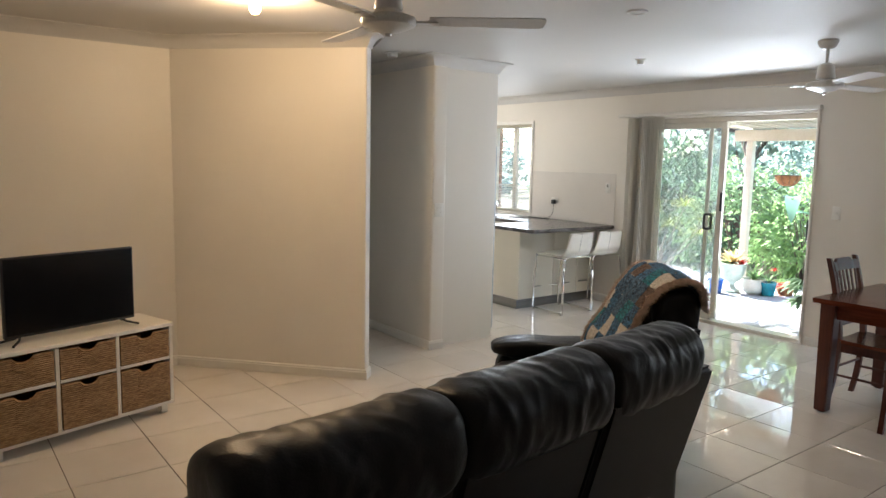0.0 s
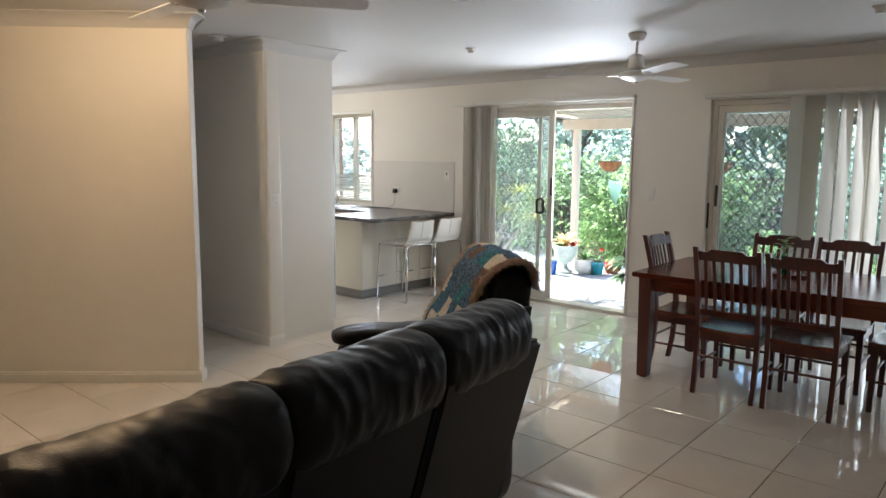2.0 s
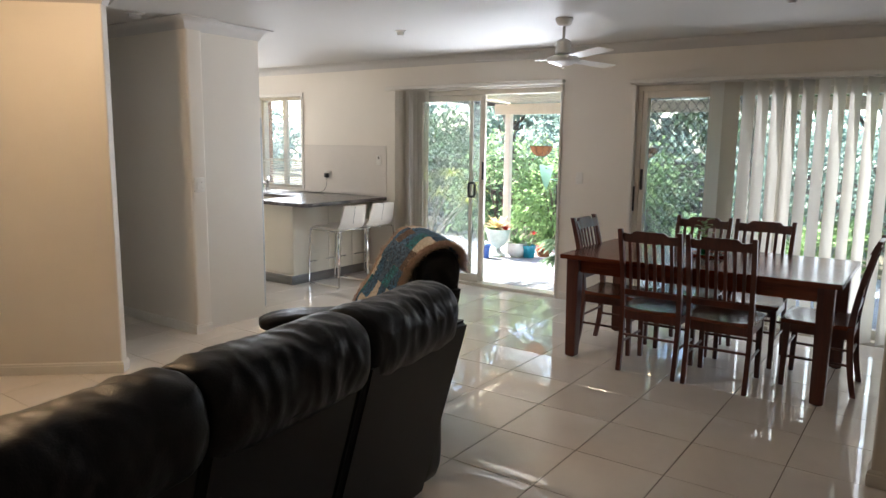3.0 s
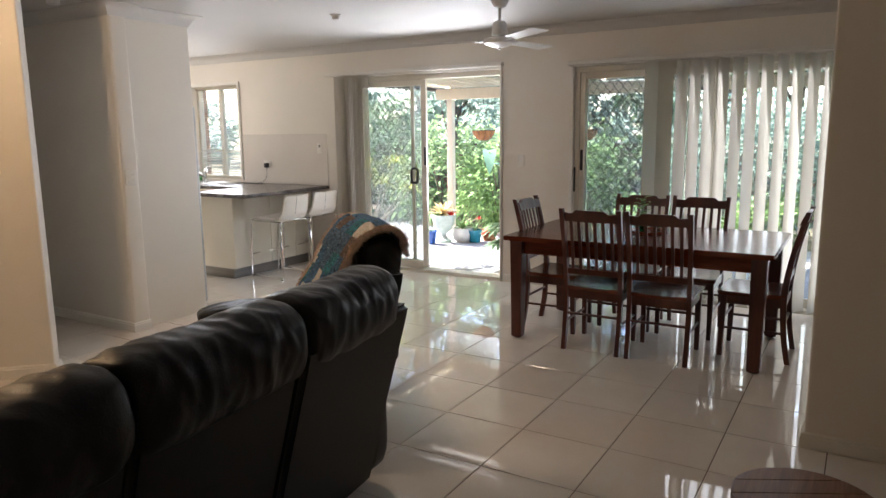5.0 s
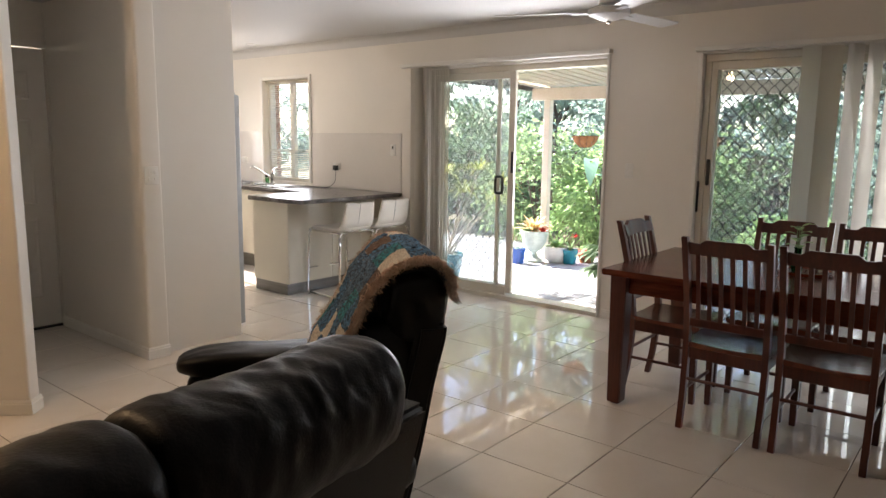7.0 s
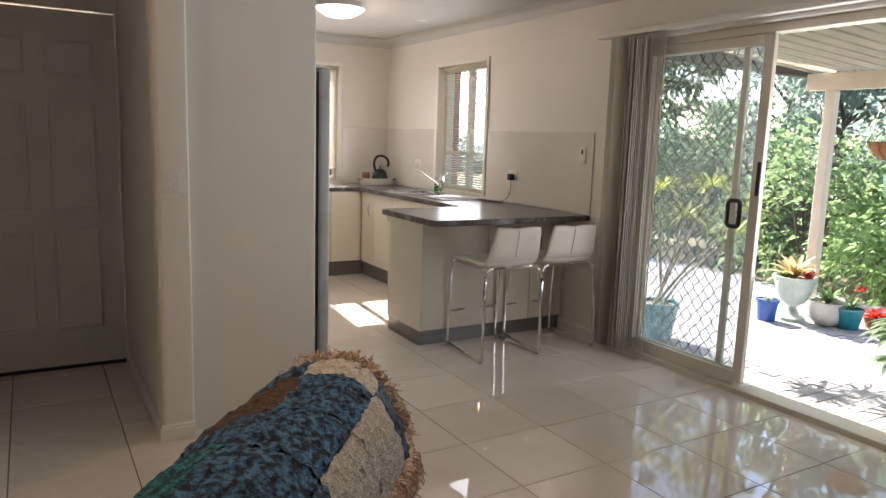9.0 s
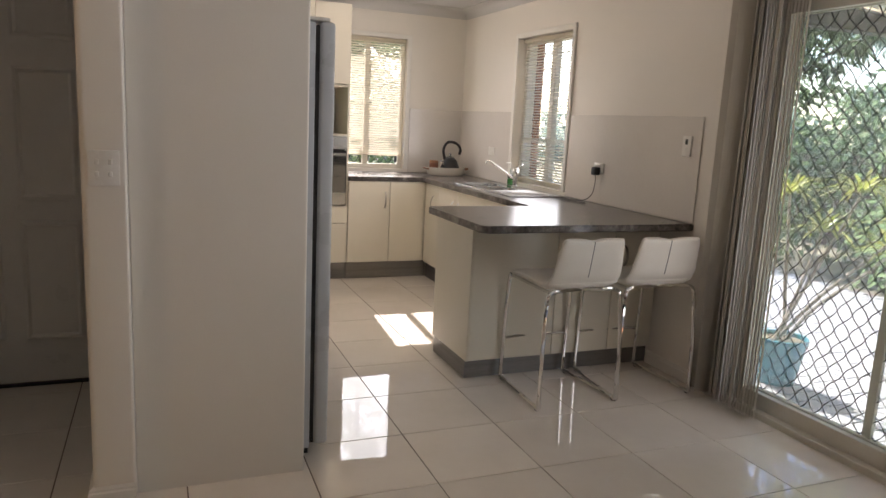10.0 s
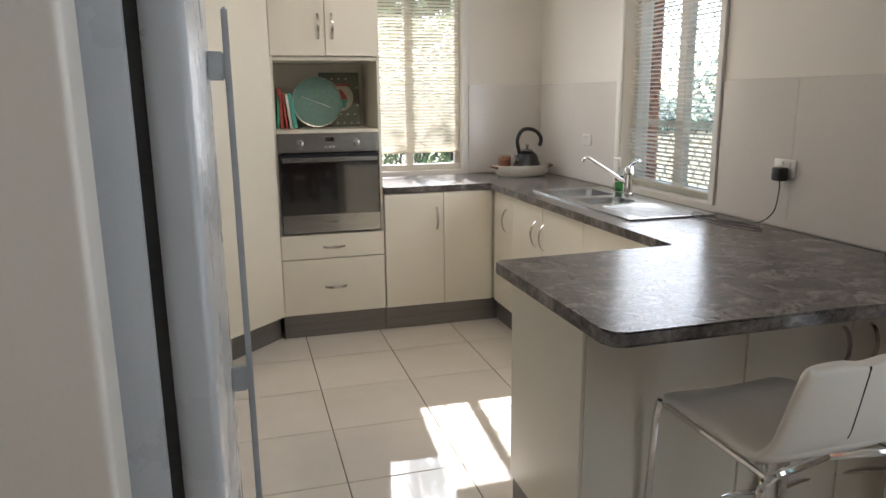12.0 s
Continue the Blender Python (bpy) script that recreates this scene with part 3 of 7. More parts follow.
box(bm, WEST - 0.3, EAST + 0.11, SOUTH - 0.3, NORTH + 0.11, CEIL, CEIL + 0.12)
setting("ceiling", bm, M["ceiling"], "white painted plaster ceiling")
bm = bmesh.new()
box(bm, WEST - 0.4, EAST + 0.45, SOUTH - 0.4, NORTH + 0.45, CEIL + 0.13, CEIL + 0.26)
setting("roof_slab", bm, M["gutter"], "dark roof over the house")


COVE = [(0.0, -0.088), (0.006, -0.088), (0.012, -0.07), (0.03, -0.038), (0.055, -0.016), (0.082, -0.009), (0.09, -0.006), (0.09, 0.0)]


def cove(bm, path, z, closed=False):
    """A plaster cornice along the walls; the room lies to the left of the path."""
    pts = [Vector(p) for p in path]
    n = len(pts)
    rows = []
    for i, p in enumerate(pts):
        a = (p - pts[i - 1]).normalized() if (i or closed) else None
        b = (pts[(i + 1) % n] - p).normalized() if (i < n - 1 or closed) else None
        na = Vector((-a.y, a.x)) if a else None
        nb = Vector((-b.y, b.x)) if b else None
        if na and nb:
            s = (na + nb)
            s = s / max(s.dot(na), 0.2)
        else:
            s = na or nb
        rows.append([bm.verts.new((p.x + s.x * o, p.y + s.y * o, z + h)) for o, h in COVE])
    for i in range(n if closed else n - 1):
        r, q = rows[i], rows[(i + 1) % n]
        for k in range(len(COVE) - 1):
            bm.faces.new((r[k], q[k], q[k + 1], r[k + 1]))
    if not closed:
        bm.faces.new(rows[0])
        bm.faces.new(rows[-1][::-1])


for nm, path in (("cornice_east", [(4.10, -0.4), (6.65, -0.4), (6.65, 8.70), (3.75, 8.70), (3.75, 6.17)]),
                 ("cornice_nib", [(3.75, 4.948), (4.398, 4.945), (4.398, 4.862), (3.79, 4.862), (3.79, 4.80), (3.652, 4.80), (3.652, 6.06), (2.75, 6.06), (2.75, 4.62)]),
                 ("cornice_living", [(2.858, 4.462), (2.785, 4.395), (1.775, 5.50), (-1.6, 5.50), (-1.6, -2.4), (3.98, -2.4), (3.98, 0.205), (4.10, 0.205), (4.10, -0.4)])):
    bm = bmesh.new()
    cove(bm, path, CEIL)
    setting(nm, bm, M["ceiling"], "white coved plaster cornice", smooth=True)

SKIRT = [(0.0, 0.0), (0.016, 0.0), (0.016, 0.055), (0.012, 0.06), (0.012, 0.068), (0.004, 0.075), (0.0, 0.075)]


def skirting(name, path):
    bm = bmesh.new()
    pts = [Vector(p) for p in path]
    rows = []
    for i, p in enumerate(pts):
        a = (p - pts[i - 1]).normalized() if i else None
        b = (pts[i + 1] - p).normalized() if i < len(pts) - 1 else None
        na = Vector((-a.y, a.x)) if a else None
        nb = Vector((-b.y, b.x)) if b else None
        s = ((na + nb) / max((na + nb).dot(na), 0.2)) if (na and nb) else (na or nb)
        rows.append([bm.verts.new((p.x + s.x * o, p.y + s.y * o, 0.002 + h)) for o, h in SKIRT])
    for r, q in zip(rows, rows[1:]):
        for k in range(len(SKIRT) - 1):
            bm.faces.new((r[k], q[k], q[k + 1], r[k + 1]))
    bm.faces.new(rows[0])
    bm.faces.new(rows[-1][::-1])
    setting(name, bm, M["trim"], "white painted skirting board")


skirting("baseboard_living", [(2.858, 4.462), (2.785, 4.395), (1.775, 5.50), (-1.6, 5.50), (-1.6, -2.4), (3.98, -2.4)])
skirting("baseboard_hall", [(3.79, 4.80), (3.652, 4.80), (3.652, 6.06)])
skirting("baseboard_nib", [(3.98, -2.3), (3.98, 0.205), (4.10, 0.205), (4.10, -0.4), (6.65, -0.4), (6.65, -0.05)])
skirting("baseboard_pier", [(6.65, 2.46), (6.65, 3.10)])
skirting("baseboard_bench", [(6.65, 5.06), (6.65, 5.62)])


# ---- glazed doors and windows ----
def frame_bar(parent, name, x0, x1, y0, y1, z0, z1, material=None, label=""):
    return part(name, solid(x0, x1, y0, y1, z0, z1, 0.003), material or M["frame"], parent, label, at="world")


def diamond_mesh(y0, y1, z0, z1, x, pitch=0.075, tall=0.105, wire=0.0034):
    """Woven security grille: two sets of slanted wires with a small twist where they cross, cut to the panel."""
    bm = bmesh.new()
    slope = tall / pitch
    width, height = y1 - y0, z1 - z0
    for s in (1, -1):
        k = -int(height / tall) - 2
        while k < int(width / pitch) + int(height / tall) + 3:
            start = y0 + k * pitch
            pts = []
            n = int(height / (tall / 4))
            for i in range(n + 1):
                z = z0 + height * i / n
                wav = 0.012 * math.sin(i * math.pi / 2)
                y = start + s * (z - z0) / slope + wav * 0.5 * s
                if y0 <= y <= y1:
                    pts.append((x + 0.002 * s, y, z))
            if len(pts) > 1:
                tube(bm, pts, wire, 4)
            k += 1
    return bm


def architrave(name, y0, y1, z0, z1, w=0.045, sill=False):
    bm = bmesh.new()
    x0, x1 = EAST - 0.018, EAST - 0.001
    box(bm, x0, x1, y0 - w, y0, z0, z1 + w)
    box(bm, x0, x1, y1, y1 + w, z0, z1 + w)
    box(bm, x0, x1, y0, y1, z1, z1 + w)
    if sill:
        box(bm, x0, x1, y0 - w, y1 + w, z0 - 0.02, z0)
    bmesh.ops.bevel(bm, geom=bm.edges[:], offset=0.003, segments=1, affect="EDGES")
    setting(name, bm, M["trim"], "white painted architrave")


def pane(parent, x, y0, y1, z0, z1, name="pane", material=None):
    ob = part(name, solid(x - 0.002, x + 0.002, y0, y1, z0, z1), material or M["glass"], parent, at="world")
    ob.visible_shadow = False
    return ob


def pull_handle(parent, x, y, z):
    """Black D-shaped pull on a plate."""
    bm = bmesh.new()
    loop = rounded([(-0.045, -0.075), (0.035, -0.075), (0.035, 0.075), (-0.045, 0.075)], 0.03)
    tube(bm, [(x, y + u, z + v) for u, v in loop], 0.013, 8, closed=True)
    part("door_handle", bm, M["black"], parent, "black D-shaped pull handle", smooth=True, at="world")


# patio slider: outer frame, fixed panel with a security screen, the open half is clear
d = tagged(new("door_1"), "cream aluminium sliding door standing open to the patio", "door", kind="structure")
X0, X1 = 6.69, 6.79
y0, y1, z1 = 3.15, 5.00, 2.09
frame_bar(d, "head", X0, X1, y0, y1, z1 - 0.05, z1 - 0.001)
frame_bar(d, "jamb", X0, X1, y0 + 0.001, y0 + 0.028, 0.03, z1 - 0.05)
frame_bar(d, "jamb", X0, X1, y1 - 0.045, y1 - 0.001, 0.03, z1 - 0.05)
frame_bar(d, "track", X0 - 0.03, X1 + 0.03, y0 + 0.001, y1 - 0.001, -0.03, 0.03)
for xa, stile in ((6.70, 0.055), (6.752, 0.05)):
    mid = 4.05 if xa < 6.73 else 4.09
    frame_bar(d, "stile", xa, xa + 0.035, mid - 0.005, mid + stile, 0.05, z1 - 0.052)
    frame_bar(d, "rail", xa, xa + 0.035, mid + stile, 4.955, 0.031, 0.11)
    frame_bar(d, "rail", xa, xa + 0.035, mid + stile, 4.955, z1 - 0.11, z1 - 0.052)
    frame_bar(d, "stile", xa, xa + 0.035, 4.91, 4.954, 0.11, z1 - 0.11)
frame_bar(d, "stile", 6.758, 6.785, 4.235, 4.275, 0.11, z1 - 0.11)
pane(d, 6.718, 4.11, 4.91, 0.11, z1 - 0.11)
pane(d, 6.776, 4.14, 4.91, 0.11, z1 - 0.11, "insect_screen", M["flyscreen"])
part("security_grille", diamond_mesh(4.14, 4.91, 0.11, z1 - 0.11, 6.769, 0.078, 0.094, wire=0.0027), M["mesh"], d, "dark diamond security grille", at="world")
pull_handle(d, 6.672, 4.185, 1.04)
part("lock", solid(6.688, 6.70, 4.045, 4.07, 1.15, 1.34, 0.004), M["black"], d, "black lock plate", at="world")
part("lock", solid(6.68, 6.695, 3.17, 3.19, 0.93, 1.13, 0.004), M["black"], d, "black lock keeper", at="world")
architrave("architrave_patio", 3.15, 5.00, 0.0, 2.09, 0.024)
setting("sill_patio", solid(EAST, EAST + THICK + 0.02, 3.152, 4.998, -0.06, -0.004), M["frame"], "cream aluminium door sill")

# dining slider, closed, screened in its first half
d = tagged(new("door_2"), "cream aluminium sliding door, closed, with security screen", "door", kind="structure")
y0, y1, z1 = 0.02, 2.40, 2.07
frame_bar(d, "head", X0, X1, y0, y1, z1 - 0.05, z1 - 0.001)
frame_bar(d, "jamb", X0, X1, y0 + 0.001, y0 + 0.045, 0.03, z1 - 0.05)
frame_bar(d, "jamb", X0, X1, y1 - 0.045, y1 - 0.001, 0.03, z1 - 0.05)
frame_bar(d, "track", X0 - 0.03, X1 + 0.03, y0 + 0.001, y1 - 0.001, -0.03, 0.03)
for xa, ya, yb in ((6.70, 1.17, 2.353), (6.752, 1.17, 2.353), (6.735, 0.067, 1.168)):
    frame_bar(d, "stile", xa, xa + 0.03, ya, ya + 0.05, 0.031, z1 - 0.052)
    frame_bar(d, "stile", xa, xa + 0.03, yb - 0.045, yb, 0.031, z1 - 0.052)
    frame_bar(d, "rail", xa, xa + 0.03, ya + 0.05, yb - 0.045, 0.031, 0.11)
    frame_bar(d, "rail", xa, xa + 0.03, ya + 0.05, yb - 0.045, z1 - 0.11, z1 - 0.052)
pane(d, 6.715, 1.22, 2.308, 0.11, z1 - 0.11)
pane(d, 6.75, 0.117, 1.123, 0.11, z1 - 0.11)
# Screen added on this half, with the haze in its material.
pane(d, 6.776, 1.22, 2.308, 0.11, z1 - 0.11, "insect_screen", M["flyscreen"])
part("security_grille", diamond_mesh(1.22, 2.308, 0.11, z1 - 0.11, 6.769, 0.080, 0.096, wire=0.0036), M["mesh"], d, "dark diamond security grille", at="world")
part("lock", solid(6.688, 6.70, 2.32, 2.345, 1.13, 1.32, 0.004), M["black"], d, "black lock plate", at="world")
part("lock", solid(6.676, 6.69, 2.385, 2.405, 0.93, 1.16, 0.004), M["black"], d, "black lock keeper", at="world")
architrave("architrave_dining", 0.02, 2.40, 0.0, 2.07, 0.03)
setting("sill_dining", solid(EAST, EAST + THICK + 0.02, 0.022, 2.398, -0.06, -0.004), M["frame"], "cream aluminium door sill")

# window over the sink
d = tagged(new("window_1"), "cream aluminium sliding window over the sink", "window", kind="structure")
y0, y1, z0, z1 = OPEN_SINK
frame_bar(d, "window_frame", 6.72, 6.80, y0, y1, z1 - 0.04, z1)
frame_bar(d, "window_frame", 6.72, 6.80, y0, y1, z0, z0 + 0.04)
frame_bar(d, "window_frame", 6.72, 6.80, y0, y0 + 0.04, z0 + 0.04, z1 - 0.04)
frame_bar(d, "window_frame", 6.72, 6.80, y1 - 0.04, y1, z0 + 0.04, z1 - 0.04)
frame_bar(d, "mullion", 6.735, 6.785, 7.125, 7.19, z0 + 0.04, z1 - 0.04)
pane(d, 6.76, y0 + 0.04, 7.125, z0 + 0.04, z1 - 0.04)
pane(d, 6.76, 7.19, y1 - 0.04, z0 + 0.04, z1 - 0.04)
part("security_grille", diamond_mesh(y0 + 0.04, y1 - 0.04, z0 + 0.04, z1 - 0.04, 6.79, 0.085, 0.11, wire=0.0027), M["mesh"], d, "dark diamond security grille", at="world")
architrave("architrave_sink_window", y0, y1, z0, z1, 0.04, sill=False)

# window at the kitchen's end
d = tagged(new("window_2"), "cream aluminium window at the end of the kitchen", "window", kind="structure")
x0, x1, z0, z1 = 5.40, 6.06, 0.93, 2.13
ya, yb = NORTH + 0.05, NORTH + 0.12
for nm, a in (("window_frame", (x0, x1, ya, yb, z1 - 0.04, z1)), ("window_frame", (x0, x1, ya, yb, z0, z0 + 0.04)),
              ("window_frame", (x0, x0 + 0.04, ya, yb, z0 + 0.04, z1 - 0.04)), ("window_frame", (x1 - 0.04, x1, ya, yb, z0 + 0.04, z1 - 0.04)),
              ("mullion", (5.675, 5.725, ya + 0.01, yb - 0.01, z0 + 0.04, z1 - 0.04))):
    frame_bar(d, nm, *a)
for a, b in ((x0 + 0.04, 5.675), (5.725, x1 - 0.04)):
    ob = part("pane", solid(a, b, ya + 0.03, ya + 0.034, z0 + 0.04, z1 - 0.04), M["glass"], d, at="world")
    ob.visible_shadow = False
g = diamond_mesh(x0 + 0.04, x1 - 0.04, z0 + 0.04, z1 - 0.04, 0.0, 0.085, 0.12)
g.transform(Matrix(((0, 1, 0, 0), (1, 0, 0, yb + 0.01), (0, 0, 1, 0), (0, 0, 0, 1))))
part("security_grille", g, M["mesh"], d, "dark diamond security grille", at="world")
part("latch", solid(5.985, 6.005, ya - 0.02, ya, 0.99, 1.05, 0.003), M["black"], d, "black window latch", at="world")
bm = bmesh.new()
w = 0.04
box(bm, x0 - w, x0, NORTH - 0.018, NORTH - 0.001, z0, z1 + w)
box(bm, x1, x1 + w, NORTH - 0.018, NORTH - 0.001, z0, z1 + w)
box(bm, x0, x1, NORTH - 0.018, NORTH - 0.001, z1, z1 + w)
bmesh.ops.bevel(bm, geom=bm.edges[:], offset=0.003, segments=1, affect="EDGES")
setting("architrave_back_window", bm, M["trim"], "white painted architrave")


# ---- blinds ----
def venetian(name, label, along, a, b, fixed, top, bottom, tilt, pitch=0.0215, width=0.025, bundle=None, low_tilt=None):
    """Slatted blind: head, thin cambered slats sharing one mesh, bottom rail, two cords. along 'y' or 'x'."""
    cx, cy = (fixed, (a + b) / 2) if along == "y" else ((a + b) / 2, fixed)
    t = thing(name, label, "blind", cx, cy, bottom, 0 if along == "y" else -90)
    length, h = b - a, top - bottom
    part("head", solid(-0.014, 0.014, -length / 2, length / 2, h - 0.028, h, 0.003), M["slat"], t)
    part("bottom_rail", solid(-0.012, 0.012, -length / 2, length / 2, 0, 0.012, 0.003), M["slat"], t)
    bm = bmesh.new()
    rows = []
    for k in range(4):
        u = (k / 3 - 0.5) * width
        camber = 0.0022 * (1 - (2 * k / 3 - 1) ** 2)
        rows.append([bm.verts.new((u, s * (length / 2 - 0.004), camber)) for s in (-1, 1)])
    for r, q in zip(rows, rows[1:]):
        bm.faces.new((r[0], r[1], q[1], q[0]))
    me = mesh_of("slat", bm, M["slat"], tidy=False)
    z = 0.024
    while z < h - 0.035:
        s = new("slat", me)
        s.parent = t
        low = bundle is not None and z + bottom < bundle
        s.matrix_basis = pose(0, 0, z, 0, (low_tilt if low else tilt) + random.uniform(-2, 2), 0)
        z += 0.006 if bundle is not None and 0 <= z + bottom - bundle < 0.05 else pitch
    for s in (-0.3, 0.3):
        bm = bmesh.new()
        tube(bm, [(0.013, s * length, 0), (0.013, s * length, h - 0.02)], 0.0009, 4)
        part("cord", bm, M["slat"], t)
    return t


venetian("venetian_blind", "cream slatted venetian blind lowered over the sink window", "y", 6.765, 7.565, 6.692, 2.085, 0.96, 9, bundle=1.245, low_tilt=30)
venetian("venetian_blind", "cream slatted venetian blind nearly lowered on the kitchen end window", "x", 5.412, 6.048, 8.722, 2.125, 1.052, 46)


def vane_mesh(name, width, height, material, camber=0.006, curl=0.0):
    bm = bmesh.new()
    rows = []
    for k in range(10):
        u = (k / 9 - 0.5) * width
        c = camber * (1 - (2 * k / 9 - 1) ** 2)
        if curl and k > 6:
            u, c = u - 0.006 * (k - 6) / 3, c - curl * ((k - 6) / 3) ** 1.3
        rows.append([bm.verts.new((c, u, 0)), bm.verts.new((c, u, height))])
    for r, q in zip(rows, rows[1:]):
        bm.faces.new((r[0], q[0], q[1], r[1]))
    bmesh.ops.solidify(bm, geom=bm.faces[:], thickness=0.0009)
    return mesh_of(name, bm, material)


def vertical_blind(label, y0, y1, z, vanes, material_of):
    t = thing("vertical_blind", label, "blind", EAST - 0.06, (y0 + y1) / 2, 0.03)
    part("headrail", solid(EAST - 0.085, EAST - 0.02, y0, y1, z - 0.005, z + 0.03, 0.004), M["trim"], t, at="world")
    meshes = {k: vane_mesh("vane", 0.100 if k == "slim" else 0.127, z - 0.05, material_of[k], 0.004 if k == "slim" else 0.008, 0.0055 if k == "slim" else 0.0) for k in material_of}
    for kind, y, turn in vanes:
        v = new("vane", meshes[kind])
        v.parent = t
        v.matrix_basis = pose(random.uniform(-0.004, 0.004), y - (y0 + y1) / 2, random.uniform(0, 0.004), 0, 0, turn)
    return t


random.seed(3)
stack = [("wide", 5.095, 40), ("wide", 5.048, 62)]
for i in range(17):
    stack.append(("slim", 5.012 - i * 0.0185, 130 + random.uniform(-2, 2)))
vertical_blind("cream fabric vertical blind drawn aside and stacked by the patio door", 3.10, 5.305, 2.118, stack,
               {"wide": M["vane"], "slim": M["vane_stack"]})
spread_vanes = [("wide", 1.675, 6), ("dark", 1.56, 4)]
for i in range(14):
    spread_vanes.append(("wide", 1.428 - i * 0.1095, 56 + random.uniform(-3, 3)))
vertical_blind("cream fabric vertical blind half open across the dining door", -0.05, 2.44, 2.085, spread_vanes,
               {"wide": M["vane"], "dark": M["vane_shaded"]})

# ---- hall door ----
d = tagged(new("door_3"), "cream six-panel hall door, closed", "door", kind="structure")
bm = bmesh.new()
box(bm, 2.815, 3.638, 6.085, 6.12, 0.02, 2.04)
part("leaf", bm, M["trim"], d)
for px in (2.93, 3.27):
    for z0, z1 in ((0.24, 0.83), (0.93, 1.55), (1.68, 1.88)):
        bm = solid(px, px + 0.255, 6.078, 6.0848, z0, z1)
        top = [f for f in bm.faces if f.normal.y < -0.9]
        bmesh.ops.inset_region(bm, faces=top, thickness=0.02, depth=0.006)
        bmesh.ops.inset_region(bm, faces=[f for f in bm.faces if f.normal.y < -0.9 and f.calc_area() > 0.02], thickness=0.018, depth=-0.006)
        part("panel", bm, M["trim"], d)
bm = bmesh.new()
box(bm, 2.75, 2.802, 6.042, 6.059, 0, 2.09)
box(bm, 2.802, 3.650, 6.042, 6.059, 2.045, 2.09)
part("architrave", bm, M["trim"], d)
# A solid black strip fills in the gap's darkness below the leaf.
part("threshold", solid(2.80, 3.642, 6.07, 6.12, 0.003, 0.018), M["seal"], d, "black strip drawn for the dark gap under the door")
bm = bmesh.new()
lathe(bm, [(0.02, 0), (0.024, 0.01), (0.012, 0.02), (0.012, 0.035), (0.026, 0.05), (0.02, 0.068), (0.0, 0.07)], 14)
bm.transform(pose(2.87, 6.084, 1.0, 90))
part("door_handle", bm, M["nickel"], d, "round metal door knob", smooth=True)


# ---- kitchen ----
def bow_handle(parent, p, q, out, material=None):
    """A flat bowed pull from p to q, standing off along out."""
    p, q, out = Vector(p), Vector(q), Vector(out)
    axis = (q - p).normalized()
    side = axis.cross(out.normalized())
    bm = bmesh.new()
    rows = []
    for k in range(11):
        t = k / 10
        lift = 0.030 * math.sin(math.pi * t) ** 0.6
        c = p.lerp(q, t) + out * lift
        w = 0.0065
        rows.append([bm.verts.new(c + side * a * w + out * b) for a, b in ((-1, 0), (1, 0), (1, 0.005), (-1, 0.005))])
    for r, s in zip(rows, rows[1:]):
        for k in range(4):
            bm.faces.new((r[k], r[(k + 1) % 4], s[(k + 1) % 4], s[k]))
    bm.faces.new(rows[0][::-1])
    bm.faces.new(rows[-1])
    return part("handle", bm, material or M["nickel"], parent, "satin nickel bow handle", smooth=True, at="world")


def front(name, parent, x0, x1, y0, y1, z0, z1):
    return part(name, solid(x0, x1, y0, y1, z0, z1, 0.0025), M["cabinet"], parent, at="world")


# peninsula
t = thing("peninsula_cabinet", "cream laminate breakfast bar cabinet with grey kickboard", "cabinet", 6.04, 5.88, 0)
part("body", solid(5.432, 6.648, 5.634, 6.108, 0.107, 0.858), M["cabinet"], t, at="world")
part("kickboard", solid(5.430, 6.648, 5.642, 6.118, 0.003, 0.105), M["kick"], t, "brushed grey kickboard", at="world")
front("end_panel", t, 5.422, 5.431, 5.610, 6.126, 0.106, 0.859)
for a, b in ((5.432, 5.952), (5.956, 6.334), (6.338, 6.646)):
    front("door", t, a, b, 5.612, 5.632, 0.108, 0.857)
doors = [o for o in t.children if o.name.startswith("door")]
bow_handle(doors[1], (6.297, 5.612, 0.612), (6.297, 5.612, 0.738), (0, -1, 0))
bow_handle(doors[2], (6.402, 5.612, 0.612), (6.402, 5.612, 0.738), (0, -1, 0))
for z0, z1 in ((0.108, 0.38), (0.384, 0.61), (0.614, 0.857)):
    f = front("drawer", t, 5.45, 6.03, 6.110, 6.126, z0, z1)
    bow_handle(f, (5.68, 6.126, (z0 + z1) / 2), (5.80, 6.126, (z0 + z1) / 2), (0, 1, 0))

# sink run
t = thing("sink_cabinet", "cream laminate base cabinet under the sink", "cabinet", 6.36, 7.1, 0)
part("body", solid(6.092, 6.648, 6.112 + 0.01, 8.098, 0.152, 0.858), M["cabinet"], t, at="world")
part("kickboard", solid(6.12, 6.648, 6.13, 8.12, 0.003, 0.150), M["kick"], t, "dark grey kickboard", at="world")
for (a, b), h in (((7.772, 8.076), 7.86), ((7.346, 7.768), 7.425), ((6.884, 7.342), 7.315), ((6.13, 6.880), None)):
    f = front("door" if h else "filler_panel", t, 6.072, 6.090, a, b, 0.153, 0.857)
    if h:
        bow_handle(f, (6.072, h, 0.63), (6.072, h, 0.77), (-1, 0, 0))

# back run beside the oven tower
t = thing("corner_cabinet", "cream laminate base cabinet below the end window", "cabinet", 6.0, 8.42, 0)
part("body", solid(5.380, 6.088, 8.122, 8.698, 0.152, 0.858), M["cabinet"], t, at="world")
part("kickboard", solid(5.380, 6.116, 8.142, 8.698, 0.003, 0.150), M["kick"], t, "dark grey kickboard", at="world")
f = front("door", t, 5.381, 5.748, 8.102, 8.120, 0.153, 0.857)
